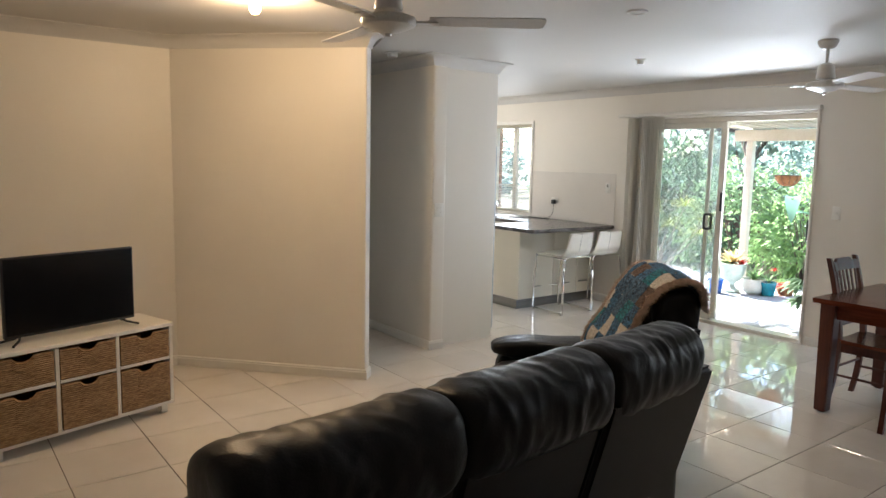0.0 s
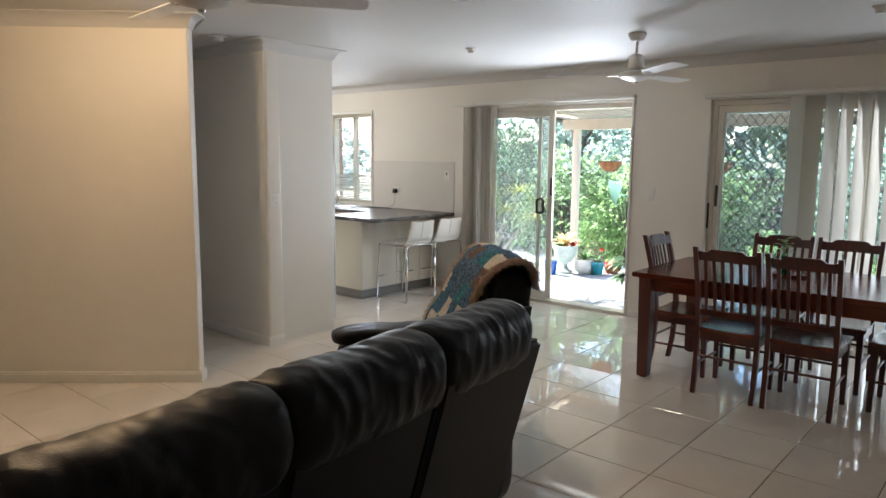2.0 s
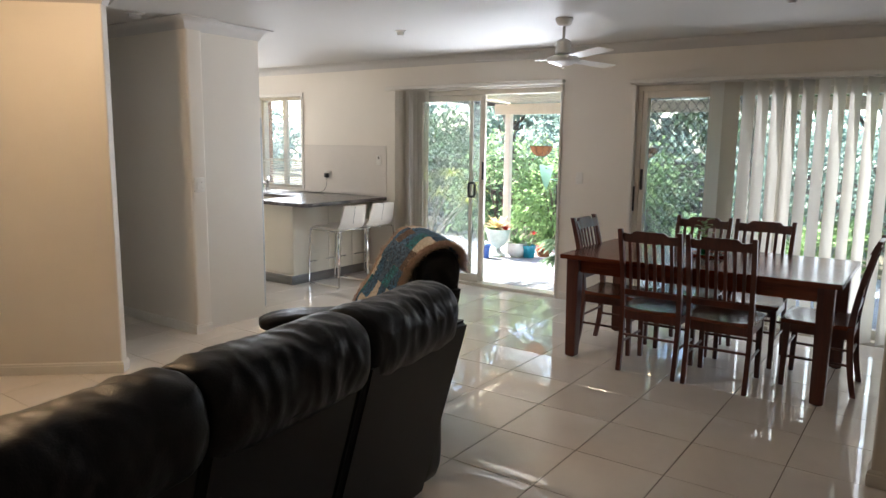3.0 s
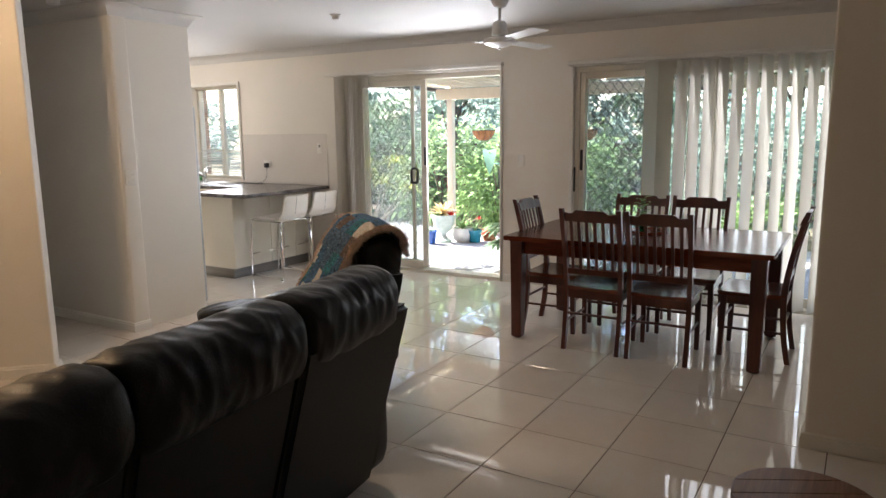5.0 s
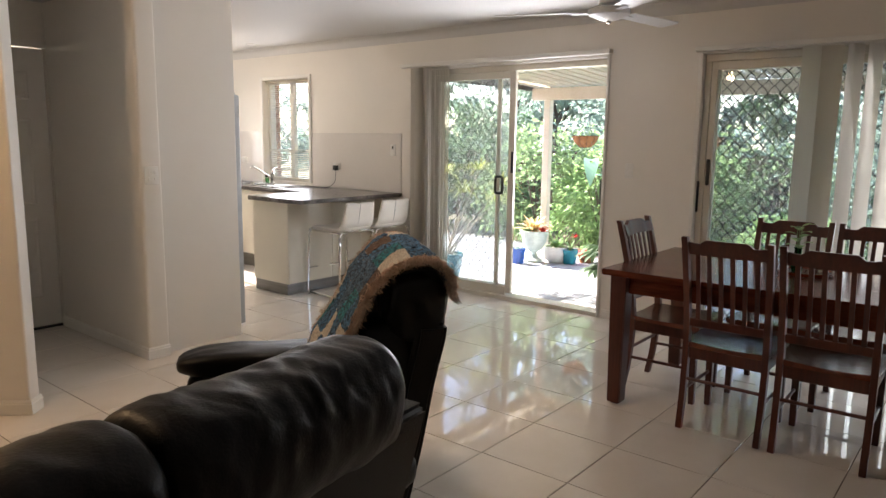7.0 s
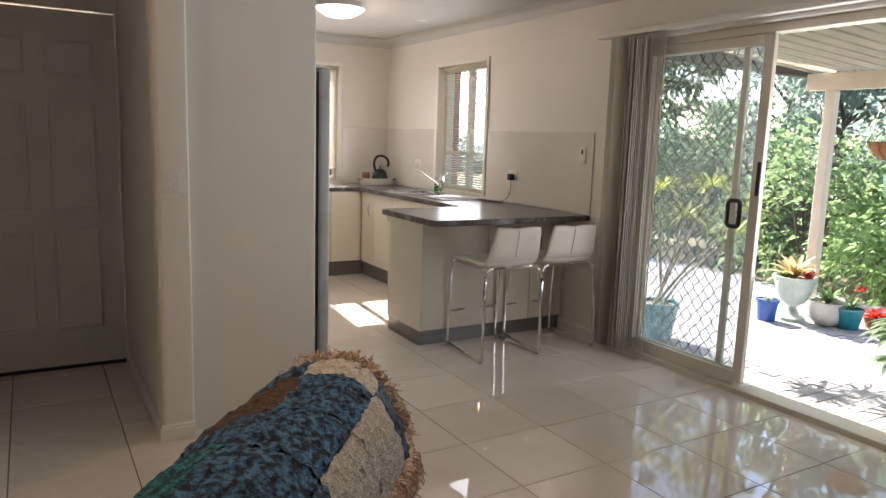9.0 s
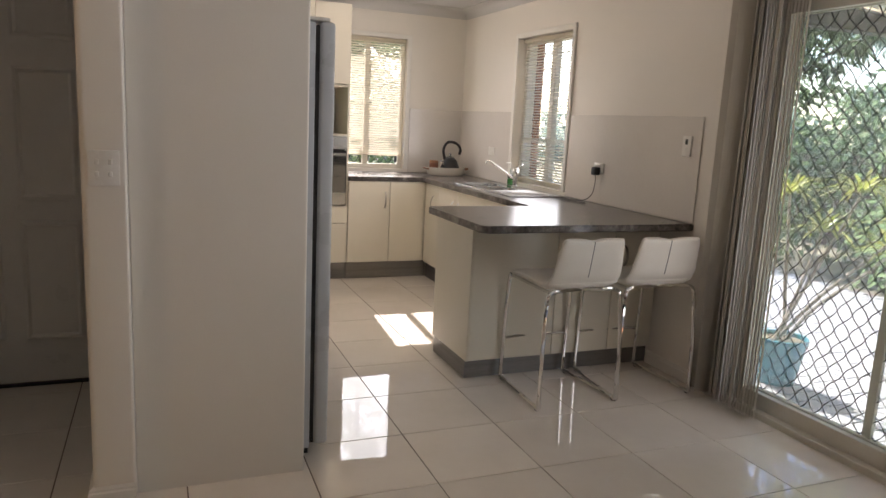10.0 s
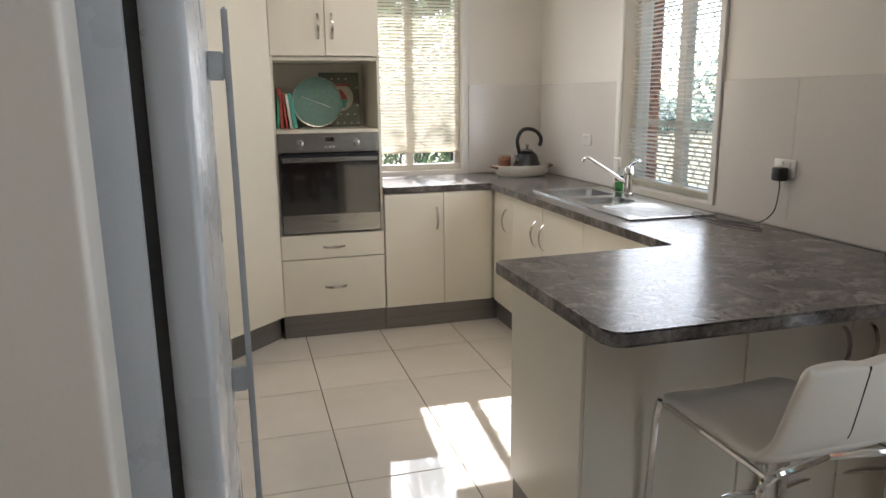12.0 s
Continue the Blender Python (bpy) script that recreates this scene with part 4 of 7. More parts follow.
bow_handle(f, (5.705, 8.102, 0.63), (5.705, 8.102, 0.77), (0, -1, 0))
front("door", t, 5.752, 6.068, 8.102, 8.120, 0.153, 0.857)

# worktop in one piece, with a bullnose edge and the hole for the bowls
bm = bmesh.new()
top_l = rounded([(6.648, 5.345), (6.648, 8.698), (5.378, 8.698), (5.378, 8.10), (6.05, 8.10), (6.05, 6.14), (5.352, 6.115), (5.352, 5.345)],
                [0, 0, 0, 0.008, 0.012, 0.012, 0.025, 0.045])
prism(bm, top_l, 0.862, 0.90)
bmesh.ops.bevel(bm, geom=[e for e in bm.edges if abs(e.verts[0].co.z - e.verts[1].co.z) < 1e-6], offset=0.005, segments=2, affect="EDGES")
worktop = single("worktop", bm, M["bench"], "dark grey marbled laminate worktop on cream cabinets", "worktop")

# stainless sink: rim plate, two bowls, drainer, all proud of the worktop
t = thing("sink", "stainless steel double bowl sink with drainer in the worktop", "sink", 6.38, 7.12, 0.901)


def bowl(bm, x0, x1, y0, y1, depth):
    """A pressed bowl standing on the rim plate: rounded walls and floor."""
    rings = []
    for inset, z in ((0.0, 0.006), (0.008, 0.004), (0.014, -depth * 0.5), (0.02, -depth * 0.9), (0.045, -depth)):
        ring = rounded([(x0 + inset, y0 + inset), (x1 - inset, y0 + inset), (x1 - inset, y1 - inset), (x0 + inset, y1 - inset)], 0.045, 4)
        rings.append([bm.verts.new((x, y, 0.901 + z)) for x, y in ring])
    for r, q in zip(rings, rings[1:]):
        n = len(r)
        for k in range(n):
            bm.faces.new((r[k], r[(k + 1) % n], q[(k + 1) % n], q[k]))
    bm.faces.new(rings[-1])


RIM = (6.155, 6.59, 6.62, 7.66)
BOWLS = ((6.20, 6.50, 7.32, 7.62), (6.20, 6.47, 7.05, 7.27))
bm = bmesh.new()
xs = sorted({RIM[0], RIM[1], 6.20, 6.50, 6.47})
ys = sorted({RIM[2], RIM[3], 7.32, 7.62, 7.05, 7.27})
for xa, xb in zip(xs, xs[1:]):
    for ya, yb in zip(ys, ys[1:]):
        cx, cy = (xa + xb) / 2, (ya + yb) / 2
        if not any(b[0] < cx < b[1] and b[2] < cy < b[3] for b in BOWLS):
            v = [bm.verts.new(p) for p in ((xa, ya, 0.908), (xb, ya, 0.908), (xb, yb, 0.908), (xa, yb, 0.908))]
            bm.faces.new(v)
bmesh.ops.remove_doubles(bm, verts=bm.verts[:], dist=1e-5)
edges = [e for e in bm.edges if len(e.link_faces) == 1]
ext = bmesh.ops.extrude_edge_only(bm, edges=edges)
for v in [g for g in ext["geom"] if isinstance(g, bmesh.types.BMVert)]:
    v.co.z = 0.9012
part("rim", bm, M["steel"], t, at="world")
for b in BOWLS:
    bm = bmesh.new()
    bowl(bm, *b, 0.16)
    bw = part("bowl", bm, M["steel"], t, smooth=True, at="world", tidy=False)
    bm = bmesh.new()
    lathe(bm, [(0.032, 0.0), (0.032, 0.003), (0.02, 0.004), (0.0, 0.001)], 16, (b[0] + b[1]) / 2, (b[2] + b[3]) / 2)
    bm.transform(Matrix.Translation((0, 0, 0.742)))
    part("drain", bm, M["chrome"], bw, smooth=True, at="world")
for i in range(9):
    y = 6.66 + i * 0.04
    bm = bmesh.new()
    tube(bm, [(6.22, y, 0.9068), (6.50, y, 0.9068)], 0.0045, 6)
    part("drainer_rib", bm, M["steel"], t, smooth=True, at="world")
# cut the worktop under the bowls
for b in BOWLS:
    bm = solid(b[0] - 0.002, b[1] + 0.002, b[2] - 0.002, b[3] + 0.002, 0.80, 1.0)
    me = mesh_of("cut", bm, M["bench"])
    cutter = bpy.data.objects.new("cut", me)
    scene.collection.objects.link(cutter)
    md = worktop.modifiers.new("hole", "BOOLEAN")
    md.object, md.operation, md.solver = cutter, "DIFFERENCE", "EXACT"
    dg = bpy.context.evaluated_depsgraph_get()
    dg.update()
    cut = bpy.data.meshes.new_from_object(worktop.evaluated_get(dg))
    worktop.modifiers.clear()
    worktop.data = cut
    bpy.data.objects.remove(cutter)

t = thing("mixer_tap", "chrome mixer tap with long swivel spout behind the sink", "tap", 6.545, 7.30, 0.909)
bm = bmesh.new()
lathe(bm, [(0.028, 0), (0.028, 0.008), (0.022, 0.012), (0.022, 0.10), (0.024, 0.105), (0.024, 0.14), (0.015, 0.15), (0.0, 0.152)], 18)
part("body", bm, M["chrome"], t, smooth=True)
bm = bmesh.new()
tube(bm, bend([(0, 0, 0.05), (-0.05, 0.02, 0.09), (-0.15, 0.08, 0.165), (-0.185, 0.10, 0.19), (-0.205, 0.112, 0.188), (-0.212, 0.115, 0.172)], 5), 0.010, 10)
part("spout", bm, M["chrome"], t, smooth=True)
bm = bmesh.new()
tube(bm, [(0.0, 0.0, 0.145), (0.01, -0.02, 0.165), (0.02, -0.07, 0.185)], 0.007, 8)
part("lever", bm, M["chrome"], t, smooth=True)

bm = bmesh.new()
lathe(bm, [(0.022, 0), (0.024, 0.006), (0.024, 0.09), (0.018, 0.11), (0.009, 0.118), (0.009, 0.135), (0.0, 0.136)], 16, 6.56, 7.42)
bm.transform(Matrix.Translation((0, 0, 0.909)))
t = thing("soap_bottle", "clear pump bottle of green washing liquid by the tap", "bottle", 6.56, 7.42, 0.909)
part("bottle", bm, M["clear"], t, smooth=True, at="world")
bm = bmesh.new()
lathe(bm, [(0.0, 0.003), (0.020, 0.004), (0.022, 0.008), (0.022, 0.055), (0.0, 0.056)], 16, 6.56, 7.42)
bm.transform(Matrix.Translation((0, 0, 0.909)))
part("liquid", bm, M["soap_liquid"], t, "green washing liquid", smooth=True, at="world")
bm = bmesh.new()
lathe(bm, [(0.0242, 0.062), (0.0246, 0.063), (0.0246, 0.088), (0.0242, 0.089)], 16, 6.56, 7.42)
bm.transform(Matrix.Translation((0, 0, 0.909)))
part("label", bm, M["black"], t, "dark paper label", smooth=True, at="world")
bm = bmesh.new()
tube(bm, [(6.56, 7.42, 1.06), (6.56, 7.42, 1.09), (6.525, 7.43, 1.092)], 0.005, 8)
part("pump", bm, M["switch"], t, smooth=True, at="world")
single("scourer", solid(6.28, 6.37, 7.40, 7.46, 0.742, 0.765, 0.005), M["soap"], "green scouring sponge lying in the sink", "sponge")

# oven tower
t = thing("oven_tower", "tall cream cabinet tower with open niche and built-in oven", "cabinet", 5.067, 8.4, 0)
part("side", solid(4.758, 4.774, 8.122, 8.698, 0.15, 2.30), M["cabinet"], t, at="world")
part("side", solid(5.360, 5.376, 8.122, 8.698, 0.15, 2.30), M["cabinet"], t, at="world")
part("back", solid(4.776, 5.358, 8.60, 8.615, 0.152, 2.298), M["cabinet"], t, at="world")
for z in (0.16, 1.236, 1.642, 2.282):
    part("shelf", solid(4.776, 5.358, 8.124, 8.598, z - 0.004, z + 0.014), M["cabinet"], t, at="world")
part("kickboard", solid(4.758, 5.376, 8.145, 8.6, 0.003, 0.148), M["kick"], t, "dark grey kickboard", at="world")
for a, b, h in ((4.762, 5.066, 5.03), (5.070, 5.372, 5.108)):
    f = front("door", t, a, b, 8.102, 8.120, 1.660, 2.298)
    bow_handle(f, (h, 8.102, 1.75), (h, 8.102, 1.89), (0, -1, 0))
for z0, z1 in ((0.154, 0.492), (0.497, 0.642)):
    f = front("drawer", t, 4.762, 5.372, 8.102, 8.120, z0, z1)
    zc = 0.32 if z0 < 0.3 else 0.565
    bow_handle(f, (5.005, 8.102, zc), (5.135, 8.102, zc), (0, -1, 0))

t = thing("oven", "stainless steel built-in oven with dark glass door", "oven", 5.067, 8.3, 0.648)
part("body", solid(4.79, 5.345, 8.13, 8.59, 0.66, 1.22), M["black"], t, at="world")
part("control_panel", solid(4.778, 5.356, 8.098, 8.128, 1.122, 1.231, 0.002), M["steel"], t, "brushed steel control panel", at="world")
dr = part("door", solid(4.778, 5.356, 8.096, 8.128, 0.652, 1.112, 0.003), M["black"], t, "dark oven door", at="world")
part("door_glass", solid(4.786, 5.348, 8.0925, 8.0955, 0.765, 1.085), M["oven_glass"], dr, "black mirror-like glass", at="world")
part("door_trim", solid(4.782, 5.352, 8.0915, 8.0955, 0.656, 0.762, 0.001), M["steel"], dr, "brushed steel lower strip", at="world")
bm = bmesh.new()
box(bm, 4.795, 5.34, 8.055, 8.070, 1.072, 1.096)
box(bm, 4.805, 4.825, 8.068, 8.096, 1.076, 1.092)
box(bm, 5.310, 5.330, 8.068, 8.096, 1.076, 1.092)
bmesh.ops.bevel(bm, geom=bm.edges[:], offset=0.003, segments=1, affect="EDGES")
part("handle", bm, M["steel"], dr, "brushed steel bar handle", at="world")
for x in (4.90, 5.225):
    bm = bmesh.new()
    lathe(bm, [(0.021, 0), (0.021, 0.006), (0.017, 0.01), (0.016, 0.026), (0.0, 0.028)], 18)
    box(bm, -0.003, 0.003, -0.016, 0.016, 0.026, 0.032)
    bm.transform(pose(x, 8.098, 1.176, 90))
    part("knob", bm, M["chrome"], t, smooth=True, at="world")
part("display", solid(5.045, 5.095, 8.0955, 8.0975, 1.185, 1.207), M["oven_glass"], t, "small dark clock display", at="world")
for x in (5.045, 5.07, 5.09):
    part("mark", solid(x - 0.005, x + 0.005, 8.0960, 8.0975, 1.150, 1.158), M["switch"], t, at="world")
part("maker_plate", solid(5.04, 5.10, 8.090, 8.0912, 0.715, 0.719), M["black"], t, at="world")

# things in the niche
z = 1.2505
t = thing("wall_clock", "round sage green clock leaning in the cabinet niche", "clock", 5.035, 8.36, z)
bm = bmesh.new()
lathe(bm, [(0.0, 0.0), (0.150, 0.0), (0.150, 0.028), (0.143, 0.028), (0.140, 0.018), (0.0, 0.018)], 48)
bm.transform(pose(0, 0.03, 0.152, 82))
part("face", bm, M["clock"], t, smooth=True)
bm = bmesh.new()
tube(bm, [(0.148 * math.cos(a * math.tau / 40), 0.148 * math.sin(a * math.tau / 40), 0.028) for a in range(40)], 0.003, 6, closed=True)
bm.transform(pose(0, 0.03, 0.152, 82))
part("rim", bm, M["nickel"], t, smooth=True)
for a, l, w in ((160, 0.095, 0.003), (-22, 0.085, 0.004)):
    bm = solid(-0.01, l, -w / 2, w / 2, 0.019, 0.0215)
    bm.transform(pose(0, 0.03, 0.152, 82) @ pose(0, 0, 0, 0, 0, a))
    part("pointer", bm, M["switch"], t)
t = thing("tin_sign", "square dotted tin sign with a printed cupcake", "sign", 5.195, 8.50, z)
tilt = pose(0, 0, 0.002, -8)
bm = solid(-0.125, 0.125, -0.006, 0.006, 0, 0.335, 0.004)
bm.transform(tilt)
part("plate", bm, M["tin"], t)
bm = bmesh.new()
lathe(bm, [(0.0, 0), (0.085, 0), (0.085, 0.001), (0.0, 0.001)], 28)
bm.transform(tilt @ pose(0, -0.0065, 0.18, 90))
part("roundel", bm, M["cream_paint"], t)
bm = bmesh.new()
prism(bm, [(-0.035, -0.05), (0.035, -0.05), (0.048, 0.0), (-0.048, 0.0)], 0, 0.001)
bm.transform(tilt @ pose(0, -0.0082, 0.165, 90))
part("cup", bm, M["teal_cloth"], t)
bm = bmesh.new()
prism(bm, rounded([(-0.05, 0.002), (0.05, 0.002), (0.03, 0.04), (0.0, 0.07), (-0.03, 0.04)], 0.015), 0, 0.001)
bm.transform(tilt @ pose(0, -0.0082, 0.165, 90))
part("icing", bm, M["red_paint"], t)
for i in range(34):
    x, zz = -0.11 + (i % 6) * 0.044 + (0.022 if (i // 6) % 2 else 0), 0.02 + (i // 6) * 0.055
    if (x ** 2 + (zz - 0.18) ** 2) > 0.0085 and x < 0.12:
        bm = bmesh.new()
        lathe(bm, [(0.0, 0), (0.007, 0), (0.007, 0.0008), (0.0, 0.0008)], 10)
        bm.transform(tilt @ pose(x, -0.0065, zz, 90))
        part("dot", bm, M["cream_paint"], t)
part("lettering_bar", solid(-0.06, 0.06, -0.028, -0.0272, 0.25, 0.262), M["red_paint"], t)
for i, (mt, h, w, lean) in enumerate((("green_cloth", 0.20, 0.016, 4), ("red_paint", 0.235, 0.02, -3), ("red_paint", 0.21, 0.012, -5),
                                      ("paper", 0.20, 0.016, -7), ("teal_cloth", 0.205, 0.024, -9))):
    x = 4.795 + i * 0.026
    t = thing("book", "recipe book standing with others in the niche", "book", x, 8.30, z + 0.002, group="recipe books in the niche")
    lean_m = pose(0, 0, abs(math.sin(radians(lean))) * w / 2, 0, lean, 0)
    for nm, bm, mm in (("cover", solid(-w / 2, w / 2, -0.0, 0.16, 0, h, 0.002), M[mt]), ("pages", solid(-w / 2 + 0.002, w / 2 - 0.002, 0.003, 0.162, 0.003, h + 0.001), M["paper"])):
        bm.transform(lean_m)
        part(nm, bm, mm, t)

# corner pantry, set at an angle
t = thing("pantry_cabinet", "tall cream pantry cabinet set across the corner", "cabinet", 4.25, 8.2, 0)
bm = bmesh.new()
prism(bm, [(4.752, 8.125), (4.752, 8.698), (3.752, 8.698), (3.752, 7.70), (4.335, 7.70)], 0.15, 2.30)
part("body", bm, M["cabinet"], t, at="world")
bm = bmesh.new()
prism(bm, [(4.735, 8.16), (4.735, 8.6), (3.80, 8.6), (3.80, 7.74), (4.33, 7.74)], 0.003, 0.149)
part("kickboard", bm, M["kick"], t, "dark grey kickboard", at="world")
ang = math.degrees(math.atan2(8.125 - 7.70, 4.752 - 4.335))
bm = solid(0.004, 0.588, -0.020, -0.002, 0.153, 2.297, 0.0025)
bm.transform(pose(4.335, 7.70, 0, 0, 0, ang))
f = part("door", bm, M["cabinet"], t, at="world")
dirv = Vector((math.sin(radians(ang)), -math.cos(radians(ang)), 0))
hp = pose(4.335, 7.70, 0, 0, 0, ang) @ Vector((0.07, -0.02, 0))
bow_handle(f, (hp.x, hp.y, 1.0), (hp.x, hp.y, 1.14), dirv)

# fridge
t = thing("fridge", "white upright fridge freezer with bar handles beside the nib wall", "fridge", 4.12, 5.38, 0)
part("body", solid(3.80, 4.443, 4.985, 5.735, 0.03, 1.735, 0.006, 2), M["fridge"], t, smooth=True, at="world")
part("seal", solid(4.440, 4.462, 4.995, 5.725, 0.05, 1.725), M["seal"], t, "dark rubber door seal", at="world")
part("base", solid(3.85, 4.44, 5.0, 5.72, 0.003, 0.032), M["black"], t, "black plinth and feet", at="world")
f = part("door", solid(4.460, 4.518, 4.980, 5.740, 0.045, 1.738, 0.014, 3), M["fridge"], t, smooth=True, at="world")
bm = bmesh.new()
box(bm, 4.552, 4.566, 5.60, 5.622, 0.30, 1.62)
box(bm, 4.515, 4.553, 5.601, 5.621, 0.76, 0.82)
box(bm, 4.515, 4.553, 5.601, 5.621, 1.47, 1.53)
box(bm, 4.515, 4.553, 5.601, 5.621, 0.32, 0.38)
bmesh.ops.bevel(bm, geom=bm.edges[:], offset=0.004, segments=2, affect="EDGES")
part("handle", bm, M["fridge"], f, "long white bar handle", smooth=True, at="world")
part("hinge_cover", solid(4.40, 4.50, 5.0, 5.08, 1.739, 1.755, 0.004), M["switch"], t, at="world")

# splashback panels, 6 mm proud of the plaster
for nm, a in (("splashback_bench", (EAST - 0.008, EAST - 0.001, 5.35, 6.705, 0.902, 1.490)),
              ("splashback_sink", (EAST - 0.008, EAST - 0.001, 7.625, 8.69, 0.902, 1.505)),
              ("splashback_end", (6.105, EAST - 0.01, NORTH - 0.008, NORTH - 0.001, 0.902, 1.505))):
    setting(nm, solid(*a, 0.002), M["splash"], "pale glossy splashback panel")
setting("splashback_joint", solid(EAST - 0.0088, EAST - 0.0082, 6.264, 6.267, 0.903, 1.491), M["splash"], "pale joint strip")


# ---- stools ----
def bar_stool():
    """Local: faces +y, feet at z=0, seat 0.62 high."""
    t = thing("bar_stool", "white leatherette bar stool with chrome sled frame at the breakfast bar", "stool", group="stools at the breakfast bar")
    # seat and back shell as one bent pad
    def pad(u, v):
        prof = [(0.20, 0.600), (0.19, 0.625), (0.05, 0.632), (-0.10, 0.622), (-0.17, 0.632), (-0.205, 0.68), (-0.225, 0.76), (-0.245, 0.85), (-0.25, 0.868)]
        s = v * (len(prof) - 1)
        i = min(int(s), len(prof) - 2)
        f = s - i
        y = prof[i][0] * (1 - f) + prof[i + 1][0] * f
        z = prof[i][1] * (1 - f) + prof[i + 1][1] * f
        back = max(0.0, (v - 0.5) * 2)
        half = 0.197 - 0.03 * back + 0.012 * math.sin(v * 3.1)
        y -= 0.018 * back * (1 - (2 * u - 1) ** 2) * -1
        z -= 0.012 * (1 - (2 * u - 1) ** 2) * (1 if v < 0.5 else 0)
        z -= 0.012 * back ** 4 * math.exp(-((u - 0.5) * 9) ** 2)
        return Vector(((2 * u - 1) * half, y, z))
    def spread(k, n):
        return 0.5 - 0.5 * math.cos(math.pi * k / n)

    def cushioned(va, vb, thick):
        """A closed pad round the shell: full in the middle, rounded at the rim."""
        bm = bmesh.new()
        nu, nv = 22, 20
        for side in (1, -1):
            g = []
            for j in range(nv + 1):
                row = []
                for i in range(nu + 1):
                    u, f = spread(i, nu), spread(j, nv)
                    v = va + (vb - va) * f
                    rim = (max(0.0, 1 - abs(2 * u - 1) ** 7) * max(0.0, 1 - abs(2 * f - 1) ** 7)) ** 0.5
                    e = 0.004
                    du = pad(min(u + e, 1), v) - pad(max(u - e, 0), v)
                    dv = pad(u, min(v + e, 1)) - pad(u, max(v - e, 0))
                    row.append(bm.verts.new(pad(u, v) + du.cross(dv).normalized() * (side * thick / 2 * rim)))
                g.append(row)
            for j in range(nv):
                for i in range(nu):
                    bm.faces.new((g[j][i], g[j][i + 1], g[j + 1][i + 1], g[j + 1][i]))
        bmesh.ops.remove_doubles(bm, verts=bm.verts[:], dist=0.0002)
        return bm

    for nm, va, vb, thick in (("seat", 0.0, 0.56, 0.044), ("backrest", 0.50, 1.0, 0.036)):
        part(nm, cushioned(va, vb, thick), M["white_vinyl"], t, smooth=True)
    bm = bmesh.new()
    tube(bm, [pad(0.5, 0.58 + 0.385 * k / 10) + Vector((0, -0.0175, 0)) for k in range(11)], 0.0024, 6)
    b = [o for o in t.children if o.name.startswith("backrest")][0]
    part("seam", bm, M["thread"], b, "dark centre seam")
    bm = bmesh.new()
    for s in (-1, 1):
        p = bend([(s * 0.19, 0.20, 0.597), (s * 0.20, 0.22, 0.56), (s * 0.202, 0.245, 0.10), (s * 0.202, 0.247, 0.012)], 5)
        tube(bm, p, 0.0105, 8)
        tube(bm, [(s * 0.202, 0.25, 0.0115), (s * 0.235, -0.225, 0.0115)], 0.0105, 8)
    for s in (-1, 1):
        tube(bm, bend([(s * 0.235, -0.225, 0.012), (s * 0.23, -0.215, 0.30), (s * 0.215, -0.20, 0.55), (s * 0.195, -0.198, 0.592), (s * 0.15, -0.196, 0.602), (0, -0.165, 0.600)], 5), 0.0105, 8)
        tube(bm, [(s * 0.19, 0.20, 0.597), (s * 0.193, -0.198, 0.592)], 0.009, 8)
    part("frame", bm, M["chrome"], t, "bright chrome sled frame", smooth=True)
    bm = bmesh.new()
    tube(bm, bend([(-0.202, 0.238, 0.235), (-0.11, 0.262, 0.233), (0, 0.272, 0.232), (0.11, 0.262, 0.233), (0.202, 0.238, 0.235)], 4), 0.009, 8)
    part("footrest", bm, M["chrome"], t, "chrome foot rail", smooth=True)
    for x, y in ((-0.204, 0.22), (0.204, 0.22), (-0.234, -0.21), (0.234, -0.21)):
        part("glide", solid(x - 0.008, x + 0.008, y - 0.012, y + 0.012, 0.0, 0.004), M["black"], t)
    return t


st = bar_stool()
st.matrix_basis = pose(5.838, 5.352, 0.002, 0, 0, 1)
copy_thing(st, pose(6.313, 5.352, 0.002, 0, 0, -2))


# ---- dining ----
def taper_leg(bm, x, y, z0, z1, a, b, foot=None):
    fx, fy = foot or (x, y)
    lo = [bm.verts.new((fx + sx * a / 2, fy + sy * a / 2, z0)) for sx, sy in ((-1, -1), (1, -1), (1, 1), (-1, 1))]
    hi = [bm.verts.new((x + sx * b / 2, y + sy * b / 2, z1)) for sx, sy in ((-1, -1), (1, -1), (1, 1), (-1, 1))]
    bm.faces.new(lo[::-1])
    bm.faces.new(hi)
    for k in range(4):
        bm.faces.new((lo[k], lo[(k + 1) % 4], hi[(k + 1) % 4], hi[k]))


t = thing("dining_table", "long red-stained wooden dining table with polished top", "table", 5.405, 1.36, 0)
bm = bmesh.new()
prism(bm, rounded([(-0.525, -0.89), (0.525, -0.89), (0.525, 0.89), (-0.525, 0.89)], 0.012), 0.732, 0.764)
bmesh.ops.bevel(bm, geom=[e for e in bm.edges if abs(e.verts[0].co.z - e.verts[1].co.z) < 1e-6 and e.verts[0].co.z < 0.74], offset=0.014, segments=3, affect="EDGES")
bmesh.ops.bevel(bm, geom=[e for e in bm.edges if abs(e.verts[0].co.z - e.verts[1].co.z) < 1e-6 and e.verts[0].co.z > 0.76], offset=0.004, segments=2, affect="EDGES")
part("tabletop", bm, M["jarrah"], t, smooth=True)
for s in (-1, 1):
    part("apron", solid(s * 0.435 - 0.012, s * 0.435 + 0.012, -0.77, 0.77, 0.632, 0.731, 0.002), M["jarrah"], t)
    part("apron", solid(-0.39, 0.39, s * 0.80 - 0.012, s * 0.80 + 0.012, 0.632, 0.731, 0.002), M["jarrah"], t)
